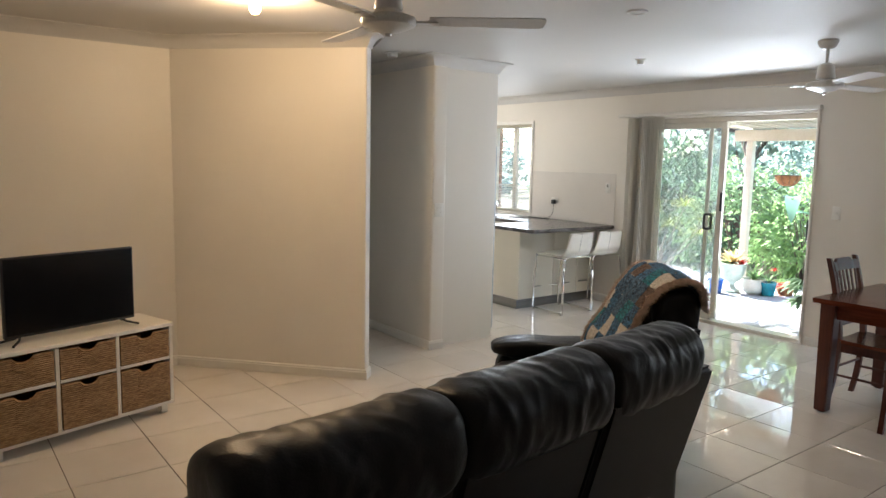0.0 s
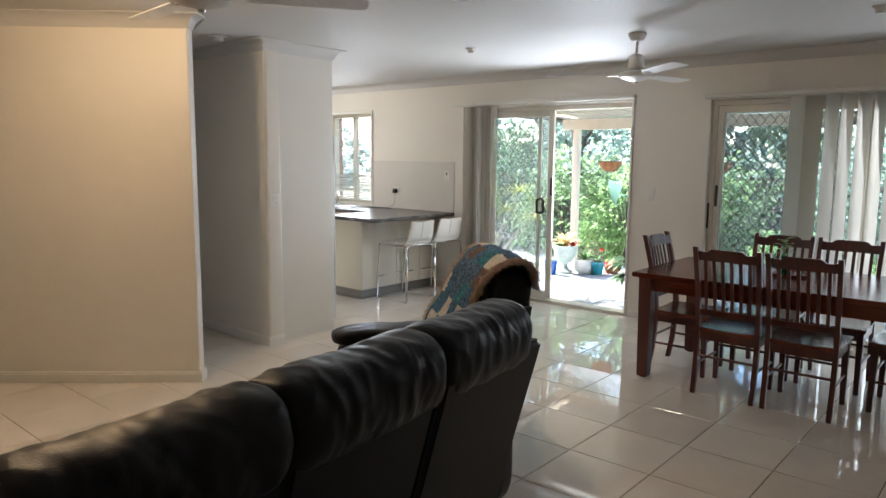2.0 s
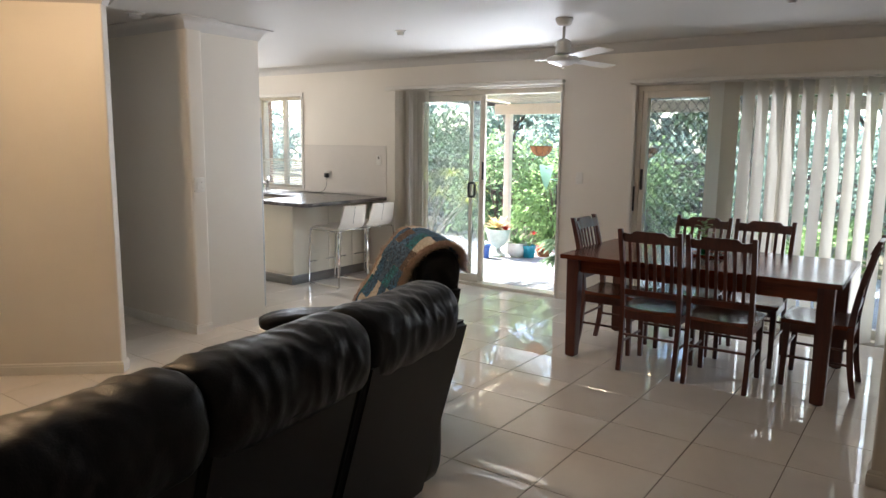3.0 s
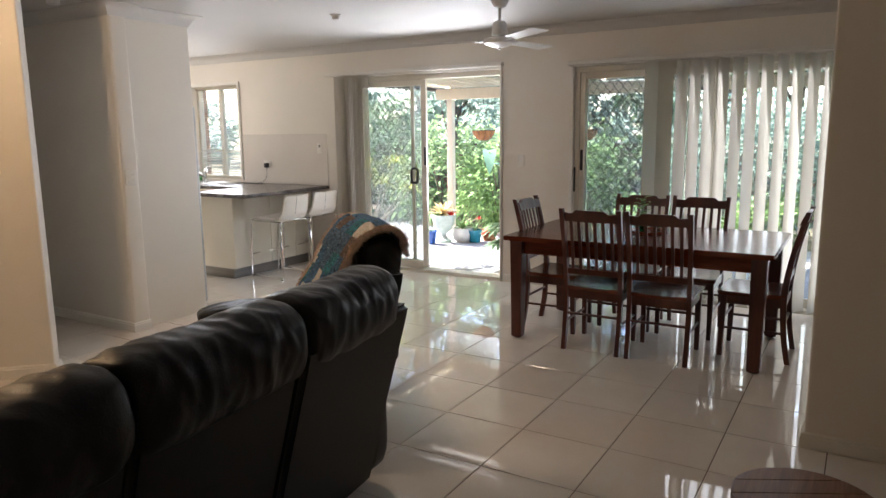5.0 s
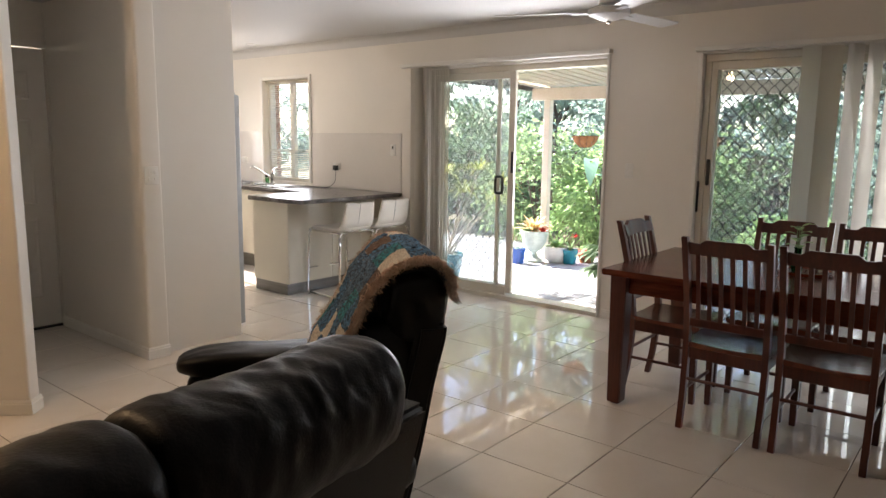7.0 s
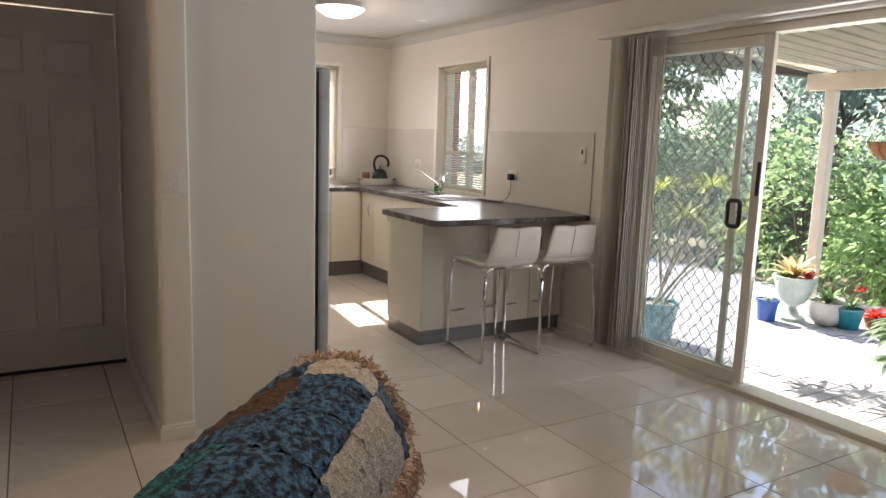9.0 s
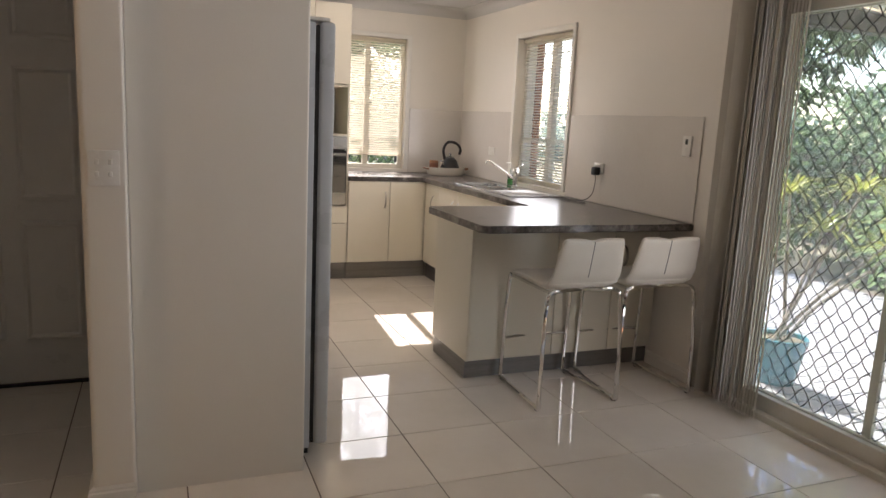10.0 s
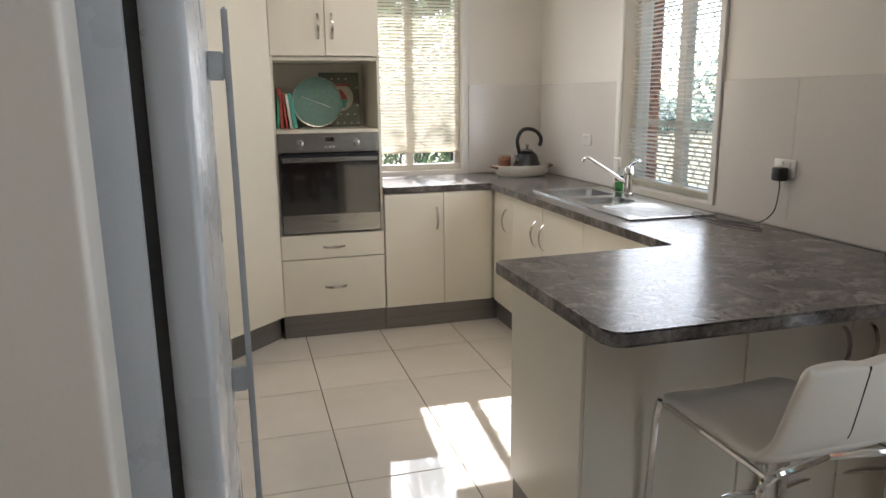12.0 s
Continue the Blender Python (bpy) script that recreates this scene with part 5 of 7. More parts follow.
for sx in (-1, 1):
    for sy in (-1, 1):
        bm = bmesh.new()
        taper_leg(bm, sx * 0.44, sy * 0.805, 0.012, 0.731, 0.075, 0.092)
        bmesh.ops.bevel(bm, geom=bm.edges[:], offset=0.004, segments=2, affect="EDGES")
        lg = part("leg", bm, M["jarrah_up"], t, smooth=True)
        part("glide", solid(sx * 0.44 - 0.02, sx * 0.44 + 0.02, sy * 0.805 - 0.02, sy * 0.805 + 0.02, 0.002, 0.0125), M["black"], lg)


def dining_chair():
    """Local: faces +y, origin under the seat."""
    t = thing("dining_chair", "dark red-stained wooden dining chair with slatted back and scooped seat", "chair", group="chairs round the dining table")
    # scooped seat
    bm = bmesh.new()
    nu, nv = 14, 12
    def top(u, v):
        x = (2 * u - 1) * (0.205 + 0.012 * v)
        y = -0.20 + 0.415 * v
        r = ((2 * u - 1) ** 2 * 0.75 + (1.7 * (v - 0.45)) ** 2)
        z = 0.452 - 0.016 * max(0.0, 1 - r) + 0.005 * max(0, v - 0.6) * math.cos((2 * u - 1) * 3.0)
        return (x, y, z)
    up = [[bm.verts.new(top(i / nu, j / nv)) for i in range(nu + 1)] for j in range(nv + 1)]
    dn = [[bm.verts.new((top(i / nu, j / nv)[0] * 0.97, top(i / nu, j / nv)[1] * 0.97, 0.424)) for i in range(nu + 1)] for j in range(nv + 1)]
    for j in range(nv):
        for i in range(nu):
            bm.faces.new((up[j][i], up[j][i + 1], up[j + 1][i + 1], up[j + 1][i]))
            bm.faces.new((dn[j][i], dn[j + 1][i], dn[j + 1][i + 1], dn[j][i + 1]))
    for i in range(nu):
        bm.faces.new((up[0][i], dn[0][i], dn[0][i + 1], up[0][i + 1]))
        bm.faces.new((up[nv][i], up[nv][i + 1], dn[nv][i + 1], dn[nv][i]))
    for j in range(nv):
        bm.faces.new((up[j][0], up[j + 1][0], dn[j + 1][0], dn[j][0]))
        bm.faces.new((up[j][nu], dn[j][nu], dn[j + 1][nu], up[j + 1][nu]))
    part("seat", bm, M["jarrah"], t, smooth=True)
    # rear posts, swept back above and below
    for s in (-1, 1):
        line = bend([(s * 0.188, -0.225, 0.003), (s * 0.189, -0.198, 0.16), (s * 0.190, -0.182, 0.36), (s * 0.190, -0.186, 0.50), (s * 0.192, -0.215, 0.70), (s * 0.195, -0.262, 0.90), (s * 0.196, -0.288, 0.992)], 5)
        bm = bmesh.new()
        rows = []
        n = len(line)
        for i, p in enumerate(line):
            f = i / (n - 1)
            wx, wy = 0.0145, 0.019 - 0.004 * abs(2 * f - 0.9)
            rows.append([bm.verts.new((p.x + a * wx, p.y + b * wy, p.z)) for a, b in ((-1, -1), (1, -1), (1, 1), (-1, 1))])
        for r, q in zip(rows, rows[1:]):
            for k in range(4):
                bm.faces.new((r[k], r[(k + 1) % 4], q[(k + 1) % 4], q[k]))
        bm.faces.new(rows[0][::-1])
        bm.faces.new(rows[-1])
        bmesh.ops.bevel(bm, geom=[e for e in bm.edges if e.calc_face_angle(0) > 1.0], offset=0.004, segments=1, affect="EDGES")
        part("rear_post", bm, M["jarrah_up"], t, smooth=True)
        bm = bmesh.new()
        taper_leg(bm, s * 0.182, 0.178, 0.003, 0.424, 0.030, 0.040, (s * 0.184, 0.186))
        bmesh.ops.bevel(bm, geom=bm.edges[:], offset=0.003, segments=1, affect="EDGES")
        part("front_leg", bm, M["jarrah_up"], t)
        part("side_rail", solid(s * 0.186 - 0.010, s * 0.186 + 0.010, -0.165, 0.160, 0.365, 0.424, 0.002), M["jarrah_up"], t)
        bm = bmesh.new()
        tube(bm, [(s * 0.186, -0.19, 0.20), (s * 0.186, 0.18, 0.20)], 0.009, 8)
        part("stretcher", bm, M["jarrah_up"], t, smooth=True)
    part("front_rail", solid(-0.162, 0.162, 0.168, 0.186, 0.365, 0.424, 0.002), M["jarrah_up"], t)
    part("rear_rail", solid(-0.174, 0.174, -0.192, -0.174, 0.365, 0.424, 0.002), M["jarrah_up"], t)
    bm = bmesh.new()
    tube(bm, [(-0.178, -0.188, 0.255), (0.178, -0.188, 0.255)], 0.009, 8)
    part("stretcher", bm, M["jarrah_up"], t, smooth=True)
    bm = bmesh.new()
    tube(bm, [(-0.178, 0.18, 0.255), (0.178, 0.18, 0.255)], 0.009, 8)
    part("stretcher", bm, M["jarrah_up"], t, smooth=True)
    # shaped crest rail, curved in plan
    bm = bmesh.new()
    rows = []
    n = 24
    for i in range(n + 1):
        u = 2 * i / n - 1
        x = u * 0.184
        bow = -0.018 * (1 - u * u)
        crest = 0.966 + 0.018 * (1 if abs(u) < 0.52 else max(0.0, 1 - (abs(u) - 0.52) / 0.14)) - 0.004 * (1 if 0.66 < abs(u) < 0.86 else 0)
        rows.append([bm.verts.new(q) for q in ((x, -0.256 + bow, 0.905), (x, -0.238 + bow, 0.905), (x, -0.262 + bow, crest), (x, -0.282 + bow, crest))])
    for r, q in zip(rows, rows[1:]):
        for k in range(4):
            bm.faces.new((r[k], r[(k + 1) % 4], q[(k + 1) % 4], q[k]))
    bm.faces.new(rows[0][::-1])
    bm.faces.new(rows[-1])
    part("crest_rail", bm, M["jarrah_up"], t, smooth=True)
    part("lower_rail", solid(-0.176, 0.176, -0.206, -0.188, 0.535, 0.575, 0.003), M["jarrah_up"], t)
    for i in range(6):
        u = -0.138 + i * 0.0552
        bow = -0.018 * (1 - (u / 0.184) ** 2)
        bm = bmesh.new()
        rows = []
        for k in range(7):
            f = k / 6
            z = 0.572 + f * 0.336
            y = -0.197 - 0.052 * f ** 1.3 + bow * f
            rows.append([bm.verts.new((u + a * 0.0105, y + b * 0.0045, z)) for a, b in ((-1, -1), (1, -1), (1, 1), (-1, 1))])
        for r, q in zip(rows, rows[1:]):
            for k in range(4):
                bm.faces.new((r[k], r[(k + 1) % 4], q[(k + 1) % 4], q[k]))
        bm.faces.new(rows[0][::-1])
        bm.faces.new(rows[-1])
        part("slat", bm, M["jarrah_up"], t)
    return t


ch = dining_chair()
ch.matrix_basis = pose(5.085, 1.578, 0, 0, 0, -90)
for x, y, rz in ((5.085, 1.138, -89.0), (5.725, 1.555, 90.5), (5.725, 1.112, 90), (5.40, 2.02, 180.5), (5.42, 0.615, 0)):
    copy_thing(ch, pose(x, y, 0, 0, 0, rz))

# tray with a little plant and a glass
t = thing("serving_tray", "small round wooden tray on the dining table", "tray", 5.50, 1.38, 0.7655)
bm = bmesh.new()
lathe(bm, [(0.0, 0), (0.13, 0), (0.14, 0.016), (0.134, 0.016), (0.126, 0.006), (0.0, 0.006)], 32)
part("plate", bm, M["jarrah"], t, smooth=True)
t = thing("bud_vase", "green glass bud vase with leafy cutting on the tray", "vase", 5.49, 1.42, 0.773)
bm = bmesh.new()
lathe(bm, [(0.0, 0), (0.026, 0), (0.03, 0.02), (0.03, 0.06), (0.018, 0.085), (0.018, 0.12), (0.022, 0.125), (0.019, 0.125), (0.015, 0.118), (0.015, 0.088), (0.026, 0.06), (0.0, 0.006)], 20)
part("vase", bm, M["green_glass"], t, smooth=True)
random.seed(11)
bm = bmesh.new()


def leaf(bm, base, direction, length, width, droop=0.4, rows=4, fold=0.15):
    """One bent, pointed leaf."""
    d = Vector(direction).normalized()
    up = Vector((0, 0, 1))
    side = d.cross(up)
    side = (side if side.length > 0.05 else Vector((1, 0, 0))).normalized()
    nrm = side.cross(d).normalized()
    p = Vector(base)
    prev = None
    for i in range(rows + 1):
        f = i / rows
        c = p + d * length * f - Vector((0, 0, droop * length * f * f))
        w = width * math.sin(math.pi * min(0.08 + f * 0.92, 1.0)) ** 0.8 * 0.5
        row = [bm.verts.new(c - side * w + nrm * fold * w), bm.verts.new(c), bm.verts.new(c + side * w + nrm * fold * w)]
        if prev:
            bm.faces.new((prev[0], prev[1], row[1], row[0]))
            bm.faces.new((prev[1], prev[2], row[2], row[1]))
        prev = row


for i in range(11):
    a = i * 2.4
    leaf(bm, (0.01 * math.cos(a), 0.01 * math.sin(a), 0.12 + 0.012 * i), (math.cos(a), math.sin(a), 0.55), 0.075, 0.05, 0.35)
part("leaves", bm, M["leaf_light"], t, "bright green rounded leaves", smooth=True, tidy=False)
bm = bmesh.new()
for a in (0.3, 2.2, 4.1):
    tube(bm, [(0, 0, 0.02), (0.004 * math.cos(a), 0.004 * math.sin(a), 0.12), (0.015 * math.cos(a), 0.015 * math.sin(a), 0.24)], 0.002, 5)
part("stem", bm, M["leaf_mid"], t)
bm = bmesh.new()
lathe(bm, [(0.0, 0), (0.028, 0), (0.032, 0.09), (0.030, 0.09), (0.027, 0.006), (0.0, 0.006)], 20, 5.555, 1.33)
bm.transform(Matrix.Translation((0, 0, 0.773)))
single("drinking_glass", bm, M["clear"], "clear glass tumbler on the wooden tray", "glass", smooth=True)


# ---- ceiling fans and lamps ----
def ceiling_fan(x, y, low, turns, label, radius=0.65):
    t = thing("ceiling_fan", label, "fan", x, y, low)
    h = CEIL - low
    bm = bmesh.new()
    lathe(bm, [(0.0, h), (0.062, h), (0.066, h - 0.012), (0.05, h - 0.045), (0.03, h - 0.06), (0.0, h - 0.06)], 28)
    part("canopy", bm, M["fan"], t, smooth=True)
    bm = bmesh.new()
    tube(bm, [(0, 0, 0.17), (0, 0, h - 0.05)], 0.011, 12)
    part("rod", bm, M["fan"], t, smooth=True)
    bm = bmesh.new()
    lathe(bm, [(0.0, 0.20), (0.03, 0.195), (0.05, 0.18), (0.06, 0.098), (0.058, 0.094), (0.04, 0.09), (0.0, 0.088)], 28)
    part("motor_cover", bm, M["fan"], t, smooth=True)
    bm = bmesh.new()
    lathe(bm, [(0.0, 0.0), (0.02, 0.002), (0.06, 0.012), (0.112, 0.033), (0.118, 0.052), (0.112, 0.066), (0.085, 0.075), (0.0, 0.078)], 32)
    part("motor", bm, M["fan"], t, smooth=True)
    bm = bmesh.new()
    lathe(bm, [(0.0, -0.012), (0.012, -0.01), (0.016, 0.002), (0.0, 0.003)], 16)
    part("cap", bm, M["nickel"], t, smooth=True)
    for a in turns:
        arm = solid(0.10, 0.21, -0.018, 0.018, 0.045, 0.051, 0.002)
        arm.transform(pose(0, 0, 0, 0, 0, a))
        part("blade_arm", arm, M["fan"], t)
        bm = bmesh.new()
        prism(bm, rounded([(0.17, -0.052), (radius, -0.066), (radius, 0.066), (0.17, 0.052)], [0.02, 0.035, 0.035, 0.02]), 0.0, 0.005)
        bm.transform(pose(0, 0, 0.052, 0, 0, a) @ pose(0, 0, 0, -7, 0, 0))
        part("blade", bm, M["fan"], t)
    return t


ceiling_fan(5.187, 2.43, 2.105, (111, -9, -129), "white three-blade ceiling fan over the dining end")
ceiling_fan(1.85, 2.65, 2.115, (-37, 83, 203), "white three-blade ceiling fan in the living room")

t = thing("ceiling_lamp", "warm glowing glass globe lamp on the living room ceiling", "lamp", 1.74, 3.80, 2.38)
bm = bmesh.new()
lathe(bm, [(0.0, 0.07), (0.055, 0.07), (0.055, 0.05), (0.03, 0.04), (0.0, 0.04)], 24)
part("base", bm, M["fan"], t, smooth=True)
bm = bmesh.new()
lathe(bm, [(0.0, -0.03), (0.018, -0.026), (0.03, -0.01), (0.03, 0.01), (0.02, 0.032), (0.012, 0.042), (0.0, 0.042)], 20)
part("globe", bm, M["lamp_warm"], t, "glowing warm glass globe", smooth=True).visible_shadow = False


def downlight(x, y, label):
    t = thing("downlight", label, "lamp", x, y, CEIL - 0.010, group="recessed downlights")
    bm = bmesh.new()
    lathe(bm, [(0.040, 0.003), (0.040, 0.0), (0.056, 0.002), (0.058, 0.0095), (0.040, 0.0095)], 28)
    part("trim_ring", bm, M["fan"], t, smooth=True)
    bm = bmesh.new()
    lathe(bm, [(0.0, 0.004), (0.0395, 0.004), (0.0395, 0.009), (0.0, 0.009)], 28)
    part("lens", bm, M["lamp_down"], t, "glowing lens").visible_shadow = False


downlight(3.53, 2.71, "lit white recessed downlight in the ceiling")
downlight(6.29, 7.28, "lit white recessed downlight above the sink")
t = thing("ceiling_lamp", "lit white opal dome lamp on the kitchen ceiling", "lamp", 5.40, 7.05, CEIL - 0.105)
bm = bmesh.new()
lathe(bm, [(0.205, 0.105), (0.205, 0.075), (0.197, 0.07), (0.197, 0.1048)], 36)
part("rim", bm, M["fan"], t, smooth=True)
bm = bmesh.new()
lathe(bm, [(0.0, 0.0), (0.06, 0.005), (0.12, 0.021), (0.17, 0.048), (0.195, 0.075), (0.195, 0.1), (0.0, 0.1)], 36)
part("dome", bm, M["lamp_dome"], t, "glowing opal glass dome", smooth=True).visible_shadow = False
for i, (x, y) in enumerate(((5.02, 3.83), (3.36, 4.97), (5.20, 0.92))):
    t = thing("smoke_alarm" if i != 0 else "ceiling_sensor", "small round white detector on the ceiling", "detector", x, y, CEIL - 0.042, group="ceiling detectors")
    bm = bmesh.new()
    r = 0.055 if i == 1 else 0.036
    lathe(bm, [(0.0, 0.0), (r * 0.6, 0.0), (r * 0.75, 0.006), (r * 0.8, 0.03), (r * 1.25, 0.034), (r * 1.25, 0.0415), (0.0, 0.0415)], 24)
    part("cover", bm, M["fan"], t, smooth=True)


# ---- switches and sockets ----
def plate(name, label, w, h, m, dots=(), rocker=True, category="switch"):
    t = new(name)
    t.empty_display_size = 0.05
    t.matrix_basis = m
    tagged(t, label, category)
    part("plate", solid(-w / 2, w / 2, -0.008, -0.001, -h / 2, h / 2, 0.003, 2), M["switch"], t, smooth=True)
    for x, z in dots:
        part("rocker" if rocker else "button", solid(x - 0.006, x + 0.006, -0.012, -0.0082, z - 0.009, z + 0.009, 0.002), M["switch"], t)
    return t


plate("light_switch", "white light switch plate by the patio door", 0.07, 0.115, pose(EAST, 2.925, 1.215, 0, 0, -90), ((0, 0),))
plate("light_switch", "white four-way light switch on the hall wall end", 0.095, 0.115, pose(3.722, 4.80, 1.19), ((-0.02, 0.02), (0.02, 0.02), (-0.02, -0.02), (0.02, -0.02)))
t = plate("isolator_switch", "white cooker isolator switch on the kitchen wall", 0.07, 0.115, pose(EAST - 0.008, 5.457, 1.325, 0, 0, -90), ((0, -0.02),))
part("rocker", solid(-0.01, 0.01, -0.011, -0.0082, 0.01, 0.04, 0.001), M["black"], t, "dark rocker")
t = plate("wall_socket", "white double power socket above the worktop", 0.115, 0.07, pose(EAST - 0.008, 6.29, 1.14, 0, 0, -90), ((-0.012, 0.018), (0.03, 0.018)), category="socket")
plate("wall_socket", "white double power socket beside the sink window", 0.115, 0.07, pose(EAST - 0.008, 7.965, 1.16, 0, 0, -90), ((-0.02, 0.015), (0.02, 0.015)), category="socket")
t = thing("power_cord", "black plug and cord lying on the worktop", "cable", 6.55, 6.3, 0.902)
part("plug", solid(6.585, 6.630, 6.258, 6.306, 1.092, 1.146, 0.008, 2), M["black"], t, "black moulded plug", smooth=True, at="world")
bm = bmesh.new()
tube(bm, bend([(6.61, 6.282, 1.10), (6.612, 6.284, 1.04), (6.605, 6.30, 0.96), (6.57, 6.36, 0.912), (6.53, 6.55, 0.906), (6.50, 6.66, 0.915), (6.47, 6.60, 0.906), (6.48, 6.40, 0.906), (6.53, 6.28, 0.906), (6.56, 6.34, 0.906), (6.50, 6.50, 0.906)], 6), 0.0024, 6)
part("cord", bm, M["black"], t, "thin black cord", smooth=True, at="world")

# tray with kettle in the corner
t = thing("serving_tray", "oval cream ceramic tray with wooden grips on the worktop", "tray", 6.40, 8.44, 0.902)
bm = bmesh.new()
for ring in (1,):
    rings = []
    for a, b, z in ((0.165, 0.102, 0.0), (0.182, 0.116, 0.017), (0.190, 0.123, 0.072), (0.183, 0.117, 0.072), (0.170, 0.106, 0.017), (0.0001, 0.0001, 0.012)):
        rings.append([bm.verts.new((a * math.cos(k * math.tau / 36), b * math.sin(k * math.tau / 36), z)) for k in range(36)])
    for r, q in zip(rings, rings[1:]):
        for k in range(36):
            bm.faces.new((r[k], r[(k + 1) % 36], q[(k + 1) % 36], q[k]))
    bm.faces.new(rings[0][::-1])
part("dish", bm, M["ceramic"], t, smooth=True)
for s in (-1, 1):
    bm = bmesh.new()
    tube(bm, bend([(s * 0.183, -0.04, 0.055), (s * 0.212, -0.03, 0.062), (s * 0.218, 0.0, 0.064), (s * 0.212, 0.03, 0.062), (s * 0.183, 0.04, 0.055)], 4), 0.008, 8)
    part("grip", bm, M["stool_wood"], t, "wooden grip", smooth=True)
t = thing("kettle", "black whistling stove kettle with loop handle on the tray", "kettle", 6.44, 8.44, 0.915)
bm = bmesh.new()
lathe(bm, [(0.0, 0), (0.103, 0.0), (0.108, 0.010), (0.100, 0.03), (0.066, 0.125), (0.042, 0.148), (0.0, 0.15)], 32)
part("body", bm, M["kettle"], t, smooth=True)
bm = bmesh.new()
lathe(bm, [(0.038, 0.148), (0.041, 0.154), (0.024, 0.163), (0.008, 0.166), (0.008, 0.176), (0.014, 0.183), (0.008, 0.193), (0.0, 0.194)], 20)
part("lid", bm, M["steel"], t, smooth=True)
bm = bmesh.new()
tube(bm, bend([(-0.055, 0, 0.135), (-0.072, 0, 0.22), (-0.04, 0, 0.285), (0.02, 0, 0.295), (0.075, 0, 0.27), (0.10, 0, 0.225), (0.09, 0, 0.18)], 5), 0.013, 10)
part("handle", bm, M["kettle"], t, "black loop handle", smooth=True)
bm = bmesh.new()
tube(bm, [(-0.06, -0.02, 0.075), (-0.09, -0.035, 0.11), (-0.11, -0.042, 0.125)], 0.014, 10, taper=0.7)
part("spout", bm, M["steel"], t, smooth=True)
t = thing("storage_tin", "small brown storage tin on the ceramic tray", "tin", 6.285, 8.46, 0.915)
bm = bmesh.new()
lathe(bm, [(0.0, 0), (0.04, 0), (0.042, 0.005), (0.042, 0.095), (0.0, 0.096)], 22)
part("body", bm, M["copper"], t, smooth=True)
bm = bmesh.new()
lathe(bm, [(0.0, 0.0965), (0.044, 0.0965), (0.044, 0.115), (0.04, 0.12), (0.0, 0.12)], 22)
part("lid", bm, M["stool_wood"], t, "wooden lid", smooth=True)


# ---- living room ----
def cushion(bm, c, half, power=4.0, wrinkle=0.008, m=None, cells=14, seed=0.0, stretch=(1, 1, 1), sag=0.0, ends=5.0, crease=0.0):
    """A stuffed leather pad: a rounded box with creases."""
    bmesh.ops.create_cube(bm, size=2.0)
    bmesh.ops.subdivide_edges(bm, edges=bm.edges[:], cuts=cells, use_grid_fill=True)
    for v in bm.verts:
        p = v.co.copy()
        round_yz = (abs(p.y) ** power + abs(p.z) ** power) ** (1 / power)
        k = (abs(p.x) ** ends + round_yz ** ends) ** (1 / ends)
        p = p / k
        q = Vector((p.x * half[0], p.y * half[1], p.z * half[2]))
        s = Vector((q.x * 9 * stretch[0], q.y * 9 * stretch[1], q.z * 9 * stretch[2])) + Vector((seed, seed * 1.7, 0))
        n = noise.noise(s) * 0.6 + noise.noise(s * 2.3) * 0.4
        fold = -abs(noise.noise(s * 1.4 + Vector((5, 3, 1)))) * 0.9
        nrm = Vector((p.x / half[0], p.y / half[1], p.z / half[2])).normalized()
        q += nrm * wrinkle * (n + fold)
        if crease:
            drift = 1.3 * noise.noise(Vector((q.x * 5 + seed, q.y * 9, q.z * 9)))
            line = noise.noise(Vector((q.x * 27 + drift + seed * 3, q.y * 2.4, q.z * 2.4 + seed)))
            reach = min(max(0.35 + 1.3 * noise.noise(Vector((q.x * 3.5 - seed, q.z * 4, 8.0))), 0.0), 1.0)
            q -= nrm * crease * reach * max(0.0, 1 - abs(line) * 3.2) ** 1.5
        q.z -= sag * (1 - p.x * p.x) * max(p.z, 0)
        q += Vector(c)
        v.co = m @ q if m else q


def leather(name, parent, c, half, power=4.0, wrinkle=0.008, m=None, seed=0.0, stretch=(1, 1, 1), material=None, cells=14, sag=0.0, ends=5.0, crease=0.0):
    bm = bmesh.new()
    cushion(bm, c, half, power, wrinkle, m, cells, seed, stretch, sag, ends, crease)
    return part(name, bm, material or M["leather"], parent, smooth=True)


def back_panel(parent, x0, x1, profile, thick, name="back_panel"):
    """The upholstered outer back: a slanted board with rounded edges; profile of (y, z) down its rear face."""
    bm = bmesh.new()
    rear = [[bm.verts.new((x, y, z)) for y, z in profile] for x in (x0, x1)]
    fore = [[bm.verts.new((x, y + thick, z)) for y, z in profile] for x in (x0, x1)]
    n = len(profile)
    for i in range(n - 1):
        bm.faces.new((rear[0][i], rear[1][i], rear[1][i + 1], rear[0][i + 1]))
        bm.faces.new((fore[0][i], fore[0][i + 1], fore[1][i + 1], fore[1][i]))
        bm.faces.new((rear[0][i], rear[0][i + 1], fore[0][i + 1], fore[0][i]))
        bm.faces.new((rear[1][i], fore[1][i], fore[1][i + 1], rear[1][i + 1]))
    bm.faces.new((rear[0][0], fore[0][0], fore[1][0], rear[1][0]))
    bm.faces.new((rear[0][-1], rear[1][-1], fore[1][-1], fore[0][-1]))
    bmesh.ops.recalc_face_normals(bm, faces=bm.faces[:])
    bmesh.ops.bevel(bm, geom=[e for e in bm.edges if e.calc_face_angle(0) > 0.9], offset=0.018, segments=3, affect="EDGES")
    return part(name, bm, M["leather_back"], parent, smooth=True)


